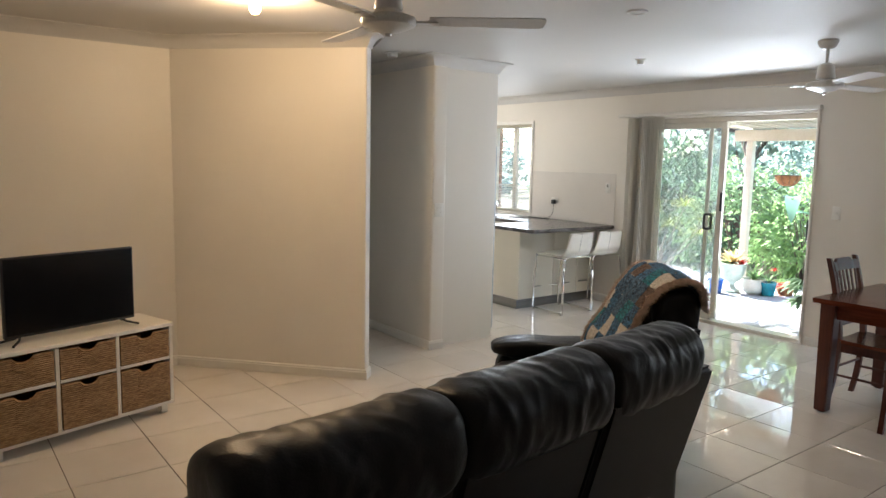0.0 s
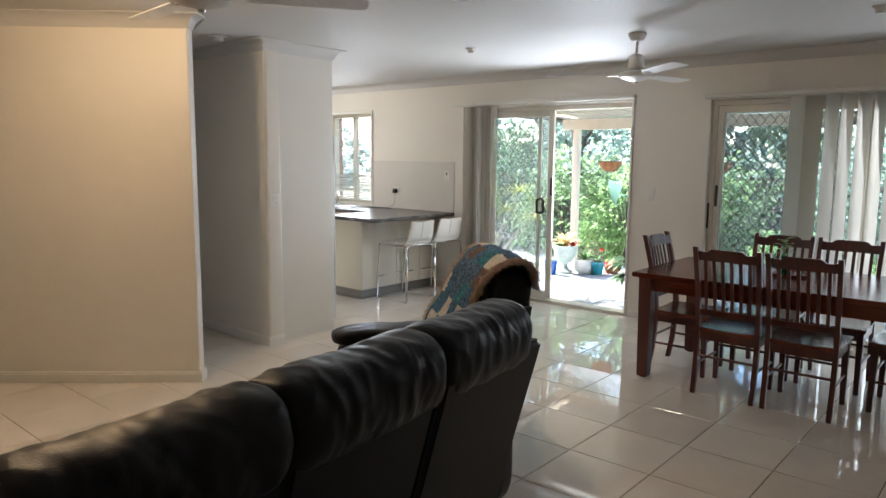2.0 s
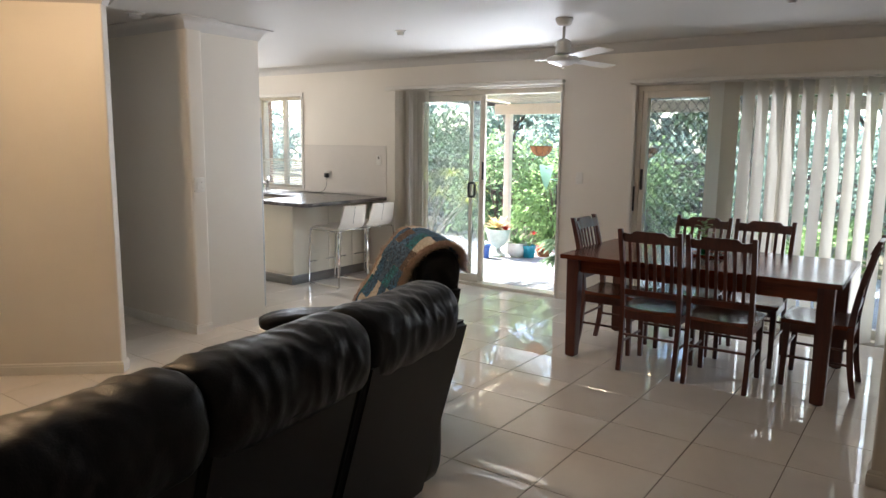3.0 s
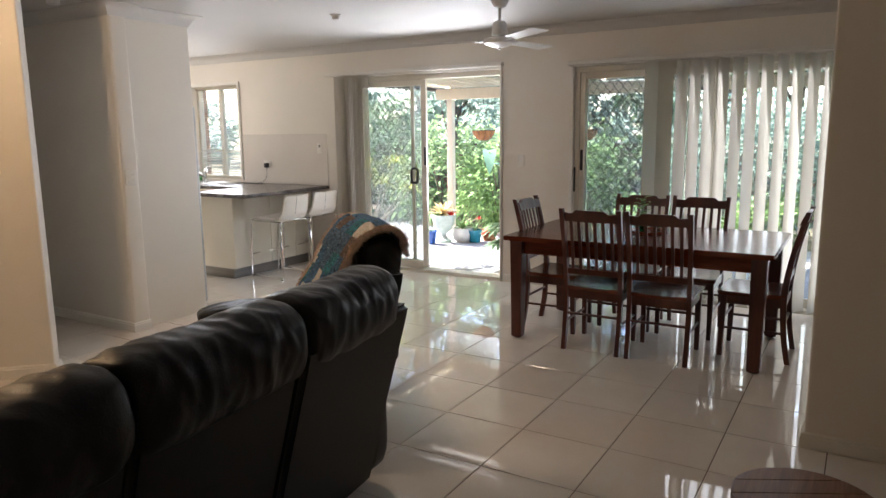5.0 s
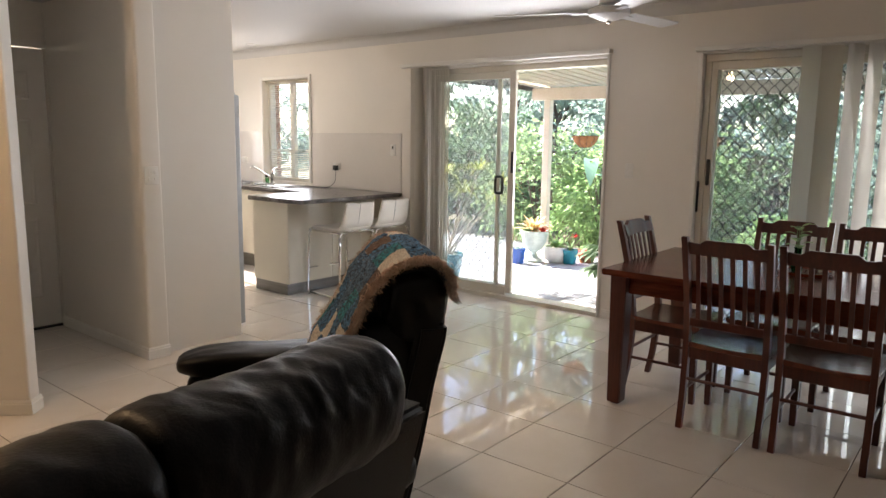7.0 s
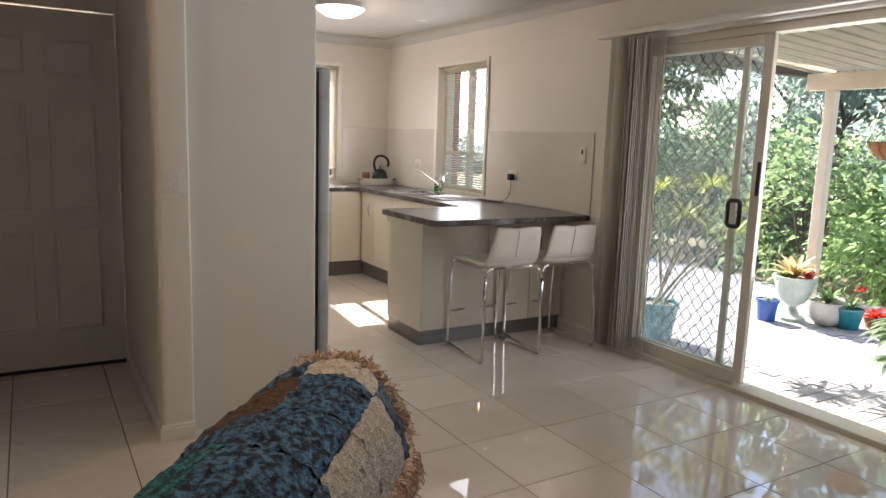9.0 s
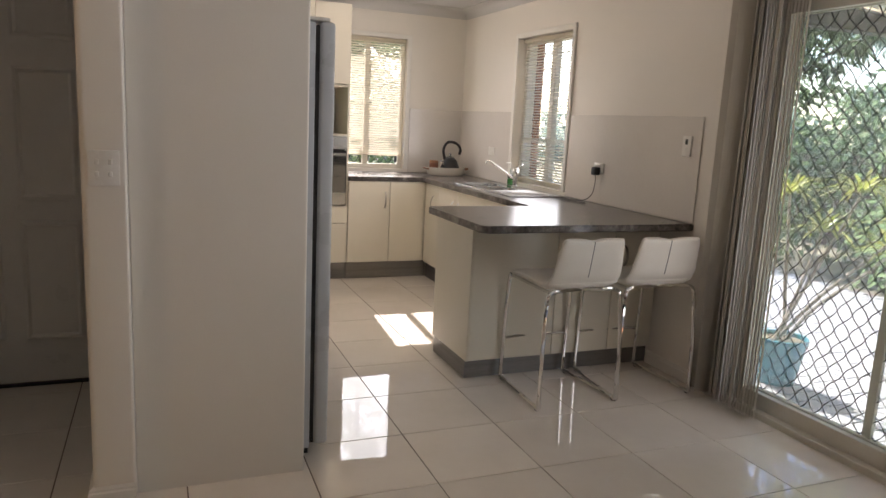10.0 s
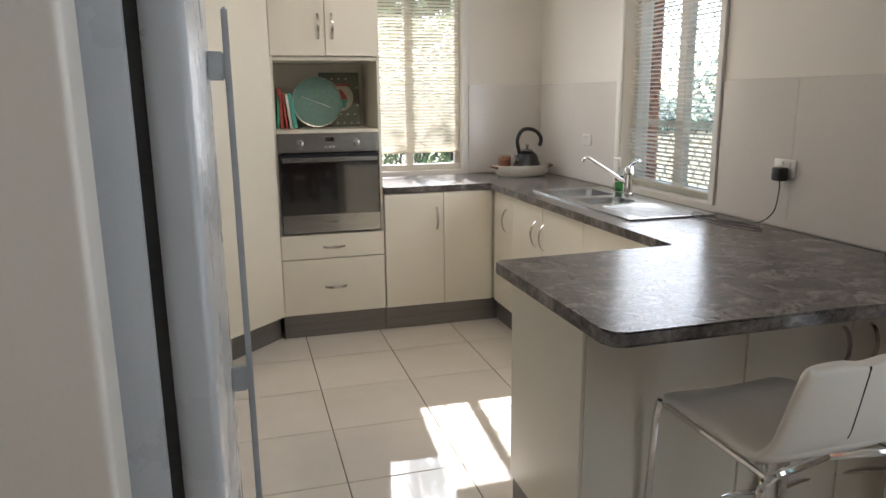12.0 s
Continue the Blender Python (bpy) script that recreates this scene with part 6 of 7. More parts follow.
# three-seat reclining sofa; local x along its length, faces +y
t = thing("sofa", "black leather three-seat reclining sofa with padded headrests", "sofa", 1.570, 1.892, 0, 6.5)
PROF = [(-0.462, 0.838), (-0.448, 0.785), (-0.40, 0.60), (-0.34, 0.38), (-0.295, 0.20), (-0.262, 0.075)]
LOW = [(y + 0.004, z * 0.975) for y, z in PROF]
ends = ((-0.950, -0.325), (-0.318, 0.322), (0.329, 0.952))
panels = ((-0.950, -0.332), (-0.325, 0.298), (0.304, 0.985))
back_panel(t, *panels[0], PROF, 0.10)
back_panel(t, *panels[1], LOW, 0.09)
back_panel(t, *panels[2], [(-0.482, 0.858), (-0.466, 0.79)] + [(y - 0.014, z) for y, z in PROF[2:]], 0.13)
for i, (a, b) in enumerate(ends):
    c = (a + b) / 2
    h = (b - a) / 2
    leather("headrest", t, (c - (0.022 if i == 2 else 0), -0.36, 0.890), (h + 0.006 - (0.025 if i == 2 else 0), 0.135, 0.138), 2.5, 0.008, seed=i * 3.1, stretch=(1.1, 0.7, 0.7), cells=64, sag=0.012, ends=8.0, crease=0.0029)
    leather("backrest", t, (c, -0.175, 0.60), (h - 0.005, 0.13, 0.24), 4.0, 0.012, seed=i * 2.3 + 9, cells=10)
    leather("seat", t, (c, 0.14, 0.38), (h - 0.003, 0.40, 0.11), 5.0, 0.010, seed=i * 1.9 + 4, cells=12)
    part("footrest", solid(a + 0.02, b - 0.02, 0.50, 0.55, 0.09, 0.36, 0.02, 2), M["leather"], t, smooth=True)
    bm = bmesh.new()
    tube(bm, [(c - h * 0.8, -0.473, 0.818), (c, -0.476, 0.815), (c + h * 0.8, -0.473, 0.818)], 0.003, 5)
    part("seam", bm, M["thread"], t)
part("base", solid(-0.91, 0.91, -0.20, 0.48, 0.05, 0.30, 0.01), M["leather_back"], t)
for s in (1,):
    leather("arm", t, (s * 1.040, 0.12, 0.33), (0.105, 0.42, 0.27), 6.0, 0.006, seed=s + 2, cells=10)
    leather("arm_pad", t, (s * 1.045, 0.10, 0.60), (0.125, 0.46, 0.065), 3.2, 0.010, seed=s + 7, cells=14)
for x in (-0.85, 0.85):
    for y in (-0.18, 0.44):
        part("foot", solid(x - 0.03, x + 0.03, y - 0.03, y + 0.03, 0.002, 0.052, 0.004), M["black"], t)

# reclining armchair, turned towards the television
t = thing("recliner_armchair", "black leather reclining armchair facing the television", "armchair", 3.365, 2.355, 0, 52.3)
P2 = [(-0.135, 0.82), (-0.128, 0.76), (-0.09, 0.60), (-0.05, 0.38), (-0.01, 0.20), (0.02, 0.08)]
back_panel(t, -0.335, 0.335, P2, 0.11)
leather("headrest", t, (0, -0.03, 0.862), (0.325, 0.125, 0.138), 3.0, 0.014, seed=21, stretch=(1.4, 0.8, 0.7), cells=48, crease=0.0035)
leather("backrest", t, (0, 0.085, 0.62), (0.325, 0.13, 0.22), 4.0, 0.012, seed=23, cells=10)
leather("seat", t, (0, 0.47, 0.38), (0.255, 0.40, 0.11), 5.0, 0.010, seed=25, cells=12)
part("base", solid(-0.33, 0.33, 0.10, 0.80, 0.05, 0.30, 0.01), M["leather_back"], t)
part("footrest", solid(-0.25, 0.25, 0.86, 0.91, 0.09, 0.36, 0.02, 2), M["leather"], t, smooth=True)
for s in (-1, 1):
    leather("arm", t, (s * 0.375, 0.43, 0.28), (0.105, 0.39, 0.22), 6.0, 0.006, seed=s + 31, cells=10)
    leather("arm_pad", t, (s * 0.375, 0.43, 0.512), (0.115, 0.42, 0.058), 3.2, 0.010, seed=s + 37, cells=14)
for x in (-0.30, 0.30):
    for y in (0.12, 0.76):
        part("foot", solid(x - 0.03, x + 0.03, y - 0.03, y + 0.03, 0.002, 0.052, 0.004), M["black"], t)

# knitted patchwork throw over its headrest
t = thing("patchwork_throw", "knitted blue, cream and tan patchwork throw with shaggy fringe", "blanket", 3.365, 2.355, 0.62, 52.3)
DRAPE = bend([(0.335, 0.0, 0.60), (0.30, 0.0, 0.68), (0.24, 0.0, 0.78), (0.185, 0.0, 0.88), (0.125, 0.0, 0.985), (0.035, 0.0, 1.060), (-0.06, 0.0, 1.075), (-0.118, 0.0, 1.04), (-0.148, 0.0, 0.985), (-0.158, 0.0, 0.94)], 8)
LEN = [0.0]
for a, b in zip(DRAPE, DRAPE[1:]):
    LEN.append(LEN[-1] + (b - a).length)


def drape(u, s):
    """u across the chair in metres, s along the cloth from its front hem."""
    s = min(max(s, 0.0), LEN[-1] - 1e-6)
    i = max(k for k in range(len(LEN)) if LEN[k] <= s)
    i = min(i, len(DRAPE) - 2)
    f = (s - LEN[i]) / (LEN[i + 1] - LEN[i])
    p = DRAPE[i].lerp(DRAPE[i + 1], f)
    d = (DRAPE[i + 1] - DRAPE[i]).normalized()
    n = Vector((d.z, 0, -d.x))
    if n.z < 0 and abs(s / LEN[-1] - 0.5) < 0.2:
        n = -n
    w = noise.noise(Vector((u * 6, s * 6, 2.0))) * 0.016 + noise.noise(Vector((u * 60, s * 60, 7.0))) * 0.004
    roll = -0.05 * max(0.0, abs(u) / 0.36 - 0.72) ** 1.2 * 2.2
    q = Vector((u + 0.01 * noise.noise(Vector((s * 5, u * 3, 4))), p.x - 0.012, p.z - 0.022)) + Vector((0, n.x, n.z)) * (w + roll)
    return Vector((q.x, q.y, q.z - 0.62))


random.seed(8)
cols, rows_n = 5, 7
du, ds = 0.66 / cols, LEN[-1] / rows_n
WOOL = dict(B="wool_blue", G="wool_grey", W="wool_white", T="wool_teal", R="wool_brown", N="wool_tan")
PATCHES = ("TWBRWBW", "WBTGTBG", "BWGGBBW", "WBBGRBW", "BTWBBWG")
for i in range(cols):
    for j in range(rows_n):
        mat = M[WOOL[PATCHES[i][j]]]
        u0, s0 = -0.29 + i * du, j * ds
        bm = bmesh.new()
        k = 13
        g = [[bm.verts.new(drape(u0 + du * (a / k) * 0.985, s0 + ds * (b / k) * 0.985)) for a in range(k + 1)] for b in range(k + 1)]
        for b in range(k):
            for a in range(k):
                bm.faces.new((g[b][a], g[b][a + 1], g[b + 1][a + 1], g[b + 1][a]))
        bmesh.ops.solidify(bm, geom=bm.faces[:], thickness=0.010)
        for v in bm.verts:
            v.co += Vector((random.uniform(-1, 1), random.uniform(-1, 1), random.uniform(-1, 1))) * 0.0036
        part("patch", bm, mat, t, smooth=True)
bm = bmesh.new()


def strand(p, d, length):
    d = d.normalized()
    q = p + d * length * 0.5 + Vector((random.uniform(-1, 1), random.uniform(-1, 1), random.uniform(-1, 1))) * 0.012
    r = p + d * length + Vector((random.uniform(-1, 1), random.uniform(-1, 1), -0.7)) * 0.014
    tube(bm, [p, q, r], 0.0018, 3, taper=0.5)


for i in range(4600):
    s = random.uniform(0, LEN[-1])
    side = random.choice((-1, 1))
    p = drape((0.355 if side > 0 else -0.285) + side * random.uniform(0, 0.012), s)
    c = drape(0, s)
    strand(p, Vector((side * 0.9, random.uniform(-0.8, 0.8), random.uniform(-0.6, 0.5))), random.uniform(0.014, 0.034))
for i in range(2400):
    u = random.uniform(-0.29, 0.37)
    e = random.random() < 0.5
    p = drape(u, 0.005 if e else LEN[-1] - 0.005)
    strand(p, Vector((random.uniform(-0.5, 0.5), 0.5 if e else -0.5, -1)), random.uniform(0.018, 0.042))
part("fringe", bm, M["wool_fringe"], t, "shaggy tan fringe", tidy=False)

# television unit, slightly turned from the wall
t = thing("tv_unit", "white cube shelf unit with six woven basket drawers", "cabinet", 1.460, 4.488, 0, 16.6)
W, D, Z0, Z1 = 1.04, 0.38, 0.062, 0.576
part("top", solid(-W - 0.006, 0.006, -0.006, D, Z1 - 0.024, Z1, 0.003), M["white_wood"], t)
part("bottom", solid(-W, 0, 0, D, Z0, Z0 + 0.022, 0.002), M["white_wood"], t)
part("back", solid(-W + 0.022, -0.022, D - 0.010, D, Z0 + 0.023, Z1 - 0.025), M["white_wood"], t)
cell = (W - 0.022) / 3
for k in range(4):
    x = -0.022 - k * cell
    part("side" if k in (0, 3) else "divider", solid(x, x + 0.022, 0.001, D - 0.011, Z0 + 0.0225, Z1 - 0.0245, 0.002), M["white_wood"], t)
zm = 0.348
for k in range(3):
    part("shelf", solid(-0.022 - (k + 1) * cell + 0.0225, -0.0225 - k * cell, 0.001, D - 0.012, zm, zm + 0.020, 0.002), M["white_wood"], t)
for x in (-0.05, -W + 0.05):
    for y in (0.05, D - 0.05):
        part("foot", solid(x - 0.022, x + 0.022, y - 0.022, y + 0.022, 0.002, Z0, 0.003), M["white_wood"], t)


def basket(w, h, gap):
    """A drawer basket of seagrass rows with a scooped grip, open at the top."""
    b = thing("storage_basket", "woven brown seagrass basket drawer with scooped handle", "basket", group="baskets in the television unit")
    bm = bmesh.new()
    n = max(int(h / 0.011), 4)
    m = 16
    def front_z(u, f):
        dip = 0.030 * max(0.0, 1 - (u / 0.055) ** 2) ** 0.5 if abs(u) < 0.055 else 0.0
        return (h - dip) * f
    rows = []
    for j in range(2 * n + 1):
        f = j / (2 * n)
        bulge = 0.0035 if j % 2 else 0.0
        rows.append([bm.verts.new(((i / m - 0.5) * w, -bulge - 0.0015 * random.random(), front_z((i / m - 0.5) * w, f))) for i in range(m + 1)])
    for r, q in zip(rows, rows[1:]):
        for i in range(m):
            bm.faces.new((r[i], r[i + 1], q[i + 1], q[i]))
    bmesh.ops.recalc_face_normals(bm, faces=bm.faces[:])
    bmesh.ops.solidify(bm, geom=bm.faces[:], thickness=-0.009)
    part("front", bm, M["basket"], b, smooth=True)
    bm = bmesh.new()
    box(bm, -w / 2, -w / 2 + 0.008, 0.010, 0.30, 0, h - 0.004)
    box(bm, w / 2 - 0.008, w / 2, 0.010, 0.30, 0, h - 0.004)
    box(bm, -w / 2 + 0.0085, w / 2 - 0.0085, 0.292, 0.30, 0.0085, h - 0.004)
    box(bm, -w / 2 + 0.0085, w / 2 - 0.0085, 0.012, 0.2915, 0, 0.008)
    part("body", bm, M["basket"], b)
    return b


unit = pose(1.460, 4.488, 0, 0, 0, 16.6)
for zb, h, in ((Z0 + 0.0235, 0.252), (zm + 0.0215, 0.170)):
    for k in range(3):
        b = basket(cell - 0.032, h - random.uniform(0, 0.008), 0.01)
        b.matrix_basis = unit @ pose(0.0 - 0.011 - (k + 0.5) * cell, 0.006 + random.uniform(0, 0.008), zb, 0, 0, random.uniform(-1, 1))

t = thing("television", "flat black television on splayed feet on the white unit", "television", 0.914, 4.478, 0.5775, 18.2)
part("panel", solid(-0.366, 0.366, -0.012, 0.018, 0.034, 0.468, 0.005, 2), M["black"], t, smooth=True)
part("screen", solid(-0.358, 0.358, -0.0135, -0.0125, 0.050, 0.460), M["screen"], t, "dark switched-off glossy screen")
part("rear_housing", solid(-0.25, 0.25, 0.018, 0.055, 0.05, 0.30, 0.012, 2), M["black"], t)
for s in (-1, 1):
    bm = bmesh.new()
    for e in (-1, 1):
        tube(bm, [(s * 0.285, 0.003, 0.042), (s * 0.305, e * 0.03, 0.022), (s * 0.355, e * 0.075, 0.0065)], 0.0065, 8)
    part("foot", bm, M["black"], t, smooth=True)

# round plank-topped side table by the nib wall
t = thing("wooden_stool", "round brown wooden stool with plank top", "stool", 2.53, 0.12, 0)
for i in range(5):
    x0 = -0.20 + i * 0.08
    pts = []
    for k in range(13):
        x = x0 + 0.0022 + (0.08 - 0.0044) * k / 12
        pts.append((x, math.sqrt(max(0.2005 ** 2 - x * x, 1e-5))))
    poly = pts + [(x, -y) for x, y in reversed(pts)]
    bm = bmesh.new()
    prism(bm, poly, 0.425, 0.455)
    bm.transform(pose(0, 0, 0, 0, 0, 28))
    part("plank", bm, M["stool_wood"], t)
for a in (45, 135, 225, 315):
    bm = bmesh.new()
    tube(bm, [(0.13 * math.cos(radians(a)), 0.13 * math.sin(radians(a)), 0.424), (0.17 * math.cos(radians(a)), 0.17 * math.sin(radians(a)), 0.003)], 0.018, 10, taper=0.75)
    part("leg", bm, M["stool_wood"], t, smooth=True)
bm = bmesh.new()
lathe(bm, [(0.16, 0.385), (0.175, 0.385), (0.175, 0.4245), (0.16, 0.4245)], 32)
part("rim", bm, M["stool_wood"], t)


# ---- outside ----
setting("ground", solid(EAST + THICK + 0.001, 400, -400, 400, -0.40, -0.115), M["soil"], "garden soil and mulch")
bm = bmesh.new()
box(bm, -400, EAST + THICK, NORTH + THICK + 0.001, 400, -0.40, -0.115)
setting("ground_side", bm, M["soil"], "garden soil and mulch")
setting("pavement", solid(EAST + THICK + 0.002, 10.6, -3.0, 12.0, -0.114, -0.106), M["grout"], "sandy bed under the patio pavers")

# patio roof
P = thing("patio_cover", "white ribbed patio roof on a beam and post", "roof", 8.1, 2.0, 2.1)
for i in range(56):
    y = 5.50 - (i + 1) * 0.152
    bm = bmesh.new()
    prof = [(0.003, 0.0), (0.055, 0.0), (0.062, 0.016), (0.090, 0.016), (0.097, 0.0), (0.149, 0.0)]
    lo = [[bm.verts.new((x, y + a, (2.245 if x < 8 else 2.105) + b)) for a, b in prof] for x in (EAST + THICK + 0.005, 9.36)]
    for k in range(len(prof) - 1):
        bm.faces.new((lo[0][k], lo[1][k], lo[1][k + 1], lo[0][k + 1]))
    bmesh.ops.solidify(bm, geom=bm.faces[:], thickness=0.003)
    part("roof_sheet", bm, M["roof_white"], P, at="world")
part("roof_skin", solid(EAST + THICK + 0.005, 9.40, -3.1, 5.50, 2.30, 2.33), M["roof_white"], P, at="world")
part("beam", solid(9.27, 9.35, -3.1, 5.50, 1.945, 2.095, 0.004), M["post"], P, "cream painted beam", at="world")
part("gutter", solid(EAST + THICK + 0.01, 9.40, 5.505, 5.60, 2.07, 2.23, 0.006), M["gutter"], P, "dark gutter along the roof edge", at="world")
for y in (5.27, 1.9, -1.5):
    part("post", solid(9.265, 9.355, y - 0.045, y + 0.045, -0.09, 1.944, 0.006), M["post"], P, "cream painted square post", at="world")

# boundary fence
F = thing("garden_fence", "brown timber paling fence behind the shrubs", "fence", 13.0, 4.0, -0.115)
me = mesh_of("paling", solid(-0.010, 0.010, -0.052, 0.052, 0, 1.35, 0.003), M["fence"])
for i in range(150):
    p = new("paling", me)
    p.parent = F
    p.matrix_basis = pose(random.uniform(-0.006, 0.006), -9.0 + i * 0.112, random.uniform(-0.02, 0.02), 0, 0, random.uniform(-1, 1))
for z in (0.3, 1.05):
    part("rail", solid(0.012, 0.06, -9.0, 7.8, z, z + 0.07), M["fence"], F)


# ---- planting ----
def foliage(bm, centre, radii, count, size, rng, droop=0.3, narrow=0.45, shell=0.55):
    """Leaves scattered in clumps through a lumpy volume."""
    cx, cy, cz = centre
    clumps = []
    for i in range(max(count // 60, 6)):
        while True:
            p = Vector((rng.uniform(-1, 1), rng.uniform(-1, 1), rng.uniform(-1, 1)))
            if shell < p.length < 1.0:
                break
        clumps.append(p)
    for i in range(count):
        c = rng.choice(clumps)
        p = c + Vector((rng.gauss(0, 1), rng.gauss(0, 1), rng.gauss(0, 1))) * 0.16
        base = Vector((cx + p.x * radii[0], cy + p.y * radii[1], cz + p.z * radii[2]))
        if base.z < -0.05:
            base.z = abs(base.z) * 0.4
        d = (p * 0.7 + Vector((rng.uniform(-1, 1), rng.uniform(-1, 1), rng.uniform(-0.5, 0.8)))).normalized()
        s = size * rng.uniform(0.6, 1.3)
        side = d.cross(Vector((rng.uniform(-1, 1), rng.uniform(-1, 1), 1))).normalized() * s * narrow * 0.5
        tip = base + d * s - Vector((0, 0, droop * s))
        mid = base + d * s * 0.5
        lift = side.cross(d).normalized() * s * 0.10
        a, b, c2, e = (bm.verts.new(q) for q in (base, mid + side + lift, tip, mid - side + lift))
        bm.faces.new((a, b, c2))
        bm.faces.new((a, c2, e))


def shrub(label, x, y, z, radii, count, size, material, seed, narrow=0.45):
    rng = random.Random(seed)
    t = thing("shrub", label, "shrub", x, y, -0.115)
    bm = bmesh.new()
    foliage(bm, (0, 0, z), radii, count, size, rng, narrow=narrow)
    part("crown", bm, M[material], t, tidy=False)
    bm = bmesh.new()
    for i in range(7):
        a = rng.uniform(0, math.tau)
        r = rng.uniform(0.3, 0.8)
        tube(bm, bend([(0.05 * math.cos(a), 0.05 * math.sin(a), 0), (r * radii[0] * 0.35 * math.cos(a), r * radii[1] * 0.35 * math.sin(a), z * 0.6), (r * radii[0] * 0.75 * math.cos(a), r * radii[1] * 0.75 * math.sin(a), z + radii[2] * 0.5)], 4), 0.018, 5, taper=0.3)
    part("stem", bm, M["bark"], t, smooth=True)
    return t


SHRUBS = (
    ("dense mid green garden shrub", 10.9, 6.3, 0.9, (0.9, 0.9, 0.9), 2600, 0.11, "leaf_mid"),
    ("bright green leafy shrub by the post", 10.6, 5.0, 0.75, (0.7, 0.8, 0.75), 2600, 0.10, "leaf_light"),
    ("bright green leafy shrub behind the pots", 10.9, 4.0, 0.85, (0.7, 0.75, 0.85), 2400, 0.10, "leaf_light"),
    ("mid green shrub along the fence", 11.3, 3.0, 0.8, (0.8, 0.8, 0.8), 2200, 0.11, "leaf_mid"),
    ("grey green rounded bush beyond the dining door", 10.9, 1.5, 1.05, (0.9, 1.0, 0.95), 4200, 0.10, "leaf_grey"),
    ("grey green rounded bush beyond the blinds", 11.2, 0.1, 1.1, (0.9, 0.9, 1.0), 3400, 0.10, "leaf_grey"),
    ("low bright green plant by the dining door", 9.9, 2.3, 0.35, (0.5, 0.7, 0.45), 1800, 0.11, "leaf_light"),
    ("low bright green plant beyond the dining door", 10.1, 1.0, 0.3, (0.5, 0.6, 0.4), 1500, 0.11, "leaf_light"),
    ("dark green shrub along the fence", 11.8, 7.9, 1.0, (0.9, 1.0, 1.05), 2400, 0.12, "leaf_dark"),
    ("mid green shrub beside the patio", 11.3, 9.4, 0.9, (0.9, 1.0, 0.9), 2200, 0.12, "leaf_mid"),
    ("green shrub behind the kitchen", 6.4, 12.2, 1.1, (1.3, 0.9, 1.2), 2800, 0.12, "leaf_mid"),
    ("mid green shrub near the fence", 12.0, -1.6, 1.1, (1.0, 1.2, 1.1), 2400, 0.12, "leaf_mid"),
    ("grey green shrub near the fence", 12.1, 5.4, 1.3, (0.7, 1.2, 1.2), 2600, 0.12, "leaf_grey"),
)
for i, s in enumerate(SHRUBS):
    shrub(*s, seed=40 + i)


def tree(label, x, y, height, spread, count, material, seed, size=0.16, trunk=0.11):
    rng = random.Random(seed)
    t = thing("tree", label, "tree", x, y, -0.115)
    bm = bmesh.new()
    lean = Vector((rng.uniform(-0.4, 0.4), rng.uniform(-0.4, 0.4), 0))
    top = Vector((0, 0, height * 0.6)) + lean
    tube(bm, bend([(0, 0, 0), lean * 0.2 + Vector((0.05, -0.04, height * 0.25)), lean * 0.6 + Vector((-0.06, 0.05, height * 0.45)), top], 5), trunk, 8, taper=0.45)
    tips = []
    for i in range(9):
        a = i * 2.4 + rng.uniform(-0.4, 0.4)
        f = rng.uniform(0.35, 0.98)
        base = Vector((0, 0, height * 0.6 * f)) + lean * f
        tip = base + Vector((math.cos(a) * spread * rng.uniform(0.5, 0.95), math.sin(a) * spread * rng.uniform(0.5, 0.95), height * rng.uniform(0.1, 0.36)))
        mid = base.lerp(tip, 0.5) + Vector((rng.uniform(-0.2, 0.2), rng.uniform(-0.2, 0.2), rng.uniform(-0.05, 0.25)))
        tube(bm, bend([base, mid, tip], 5), trunk * 0.42, 6, taper=0.2)
        tips += [mid, tip]
    part("trunk", bm, M["bark"], t, smooth=True)
    bm = bmesh.new()
    for p in tips:
        r = rng.uniform(0.45, 0.8) * spread * 0.55
        foliage(bm, p, (r, r, r * 0.75), count // len(tips), size, rng, droop=0.6, narrow=0.30, shell=0.15)
    part("crown", bm, M[material], t, tidy=False)


TREES = (
    ("tall grey green gum tree behind the fence", 14.5, 8.2, 6.0, 2.2, 6500, "leaf_grey"),
    ("leafy green tree behind the fence", 14.2, 5.4, 5.2, 2.0, 6500, "leaf_grey"),
    ("leafy green tree behind the fence", 14.8, 2.4, 5.6, 2.1, 6500, "leaf_mid"),
    ("grey green tree behind the fence", 14.6, -0.8, 5.4, 2.1, 6000, "leaf_grey"),
    ("dark green tree at the garden's side", 13.2, 11.0, 5.6, 2.0, 4500, "leaf_dark"),
    ("leafy tree behind the kitchen", 6.6, 15.0, 5.8, 2.2, 5000, "leaf_mid"),
    ("tall tree further back in the garden", 17.5, 6.5, 7.5, 2.8, 6000, "leaf_mid"),
    ("tall tree further back in the garden", 18.0, 11.5, 8.0, 2.8, 6000, "leaf_grey"),
    ("tall tree further back in the garden", 17.8, 1.5, 7.2, 2.8, 5500, "leaf_grey"),
)
for i, s in enumerate(TREES):
    tree(*s, seed=80 + i)
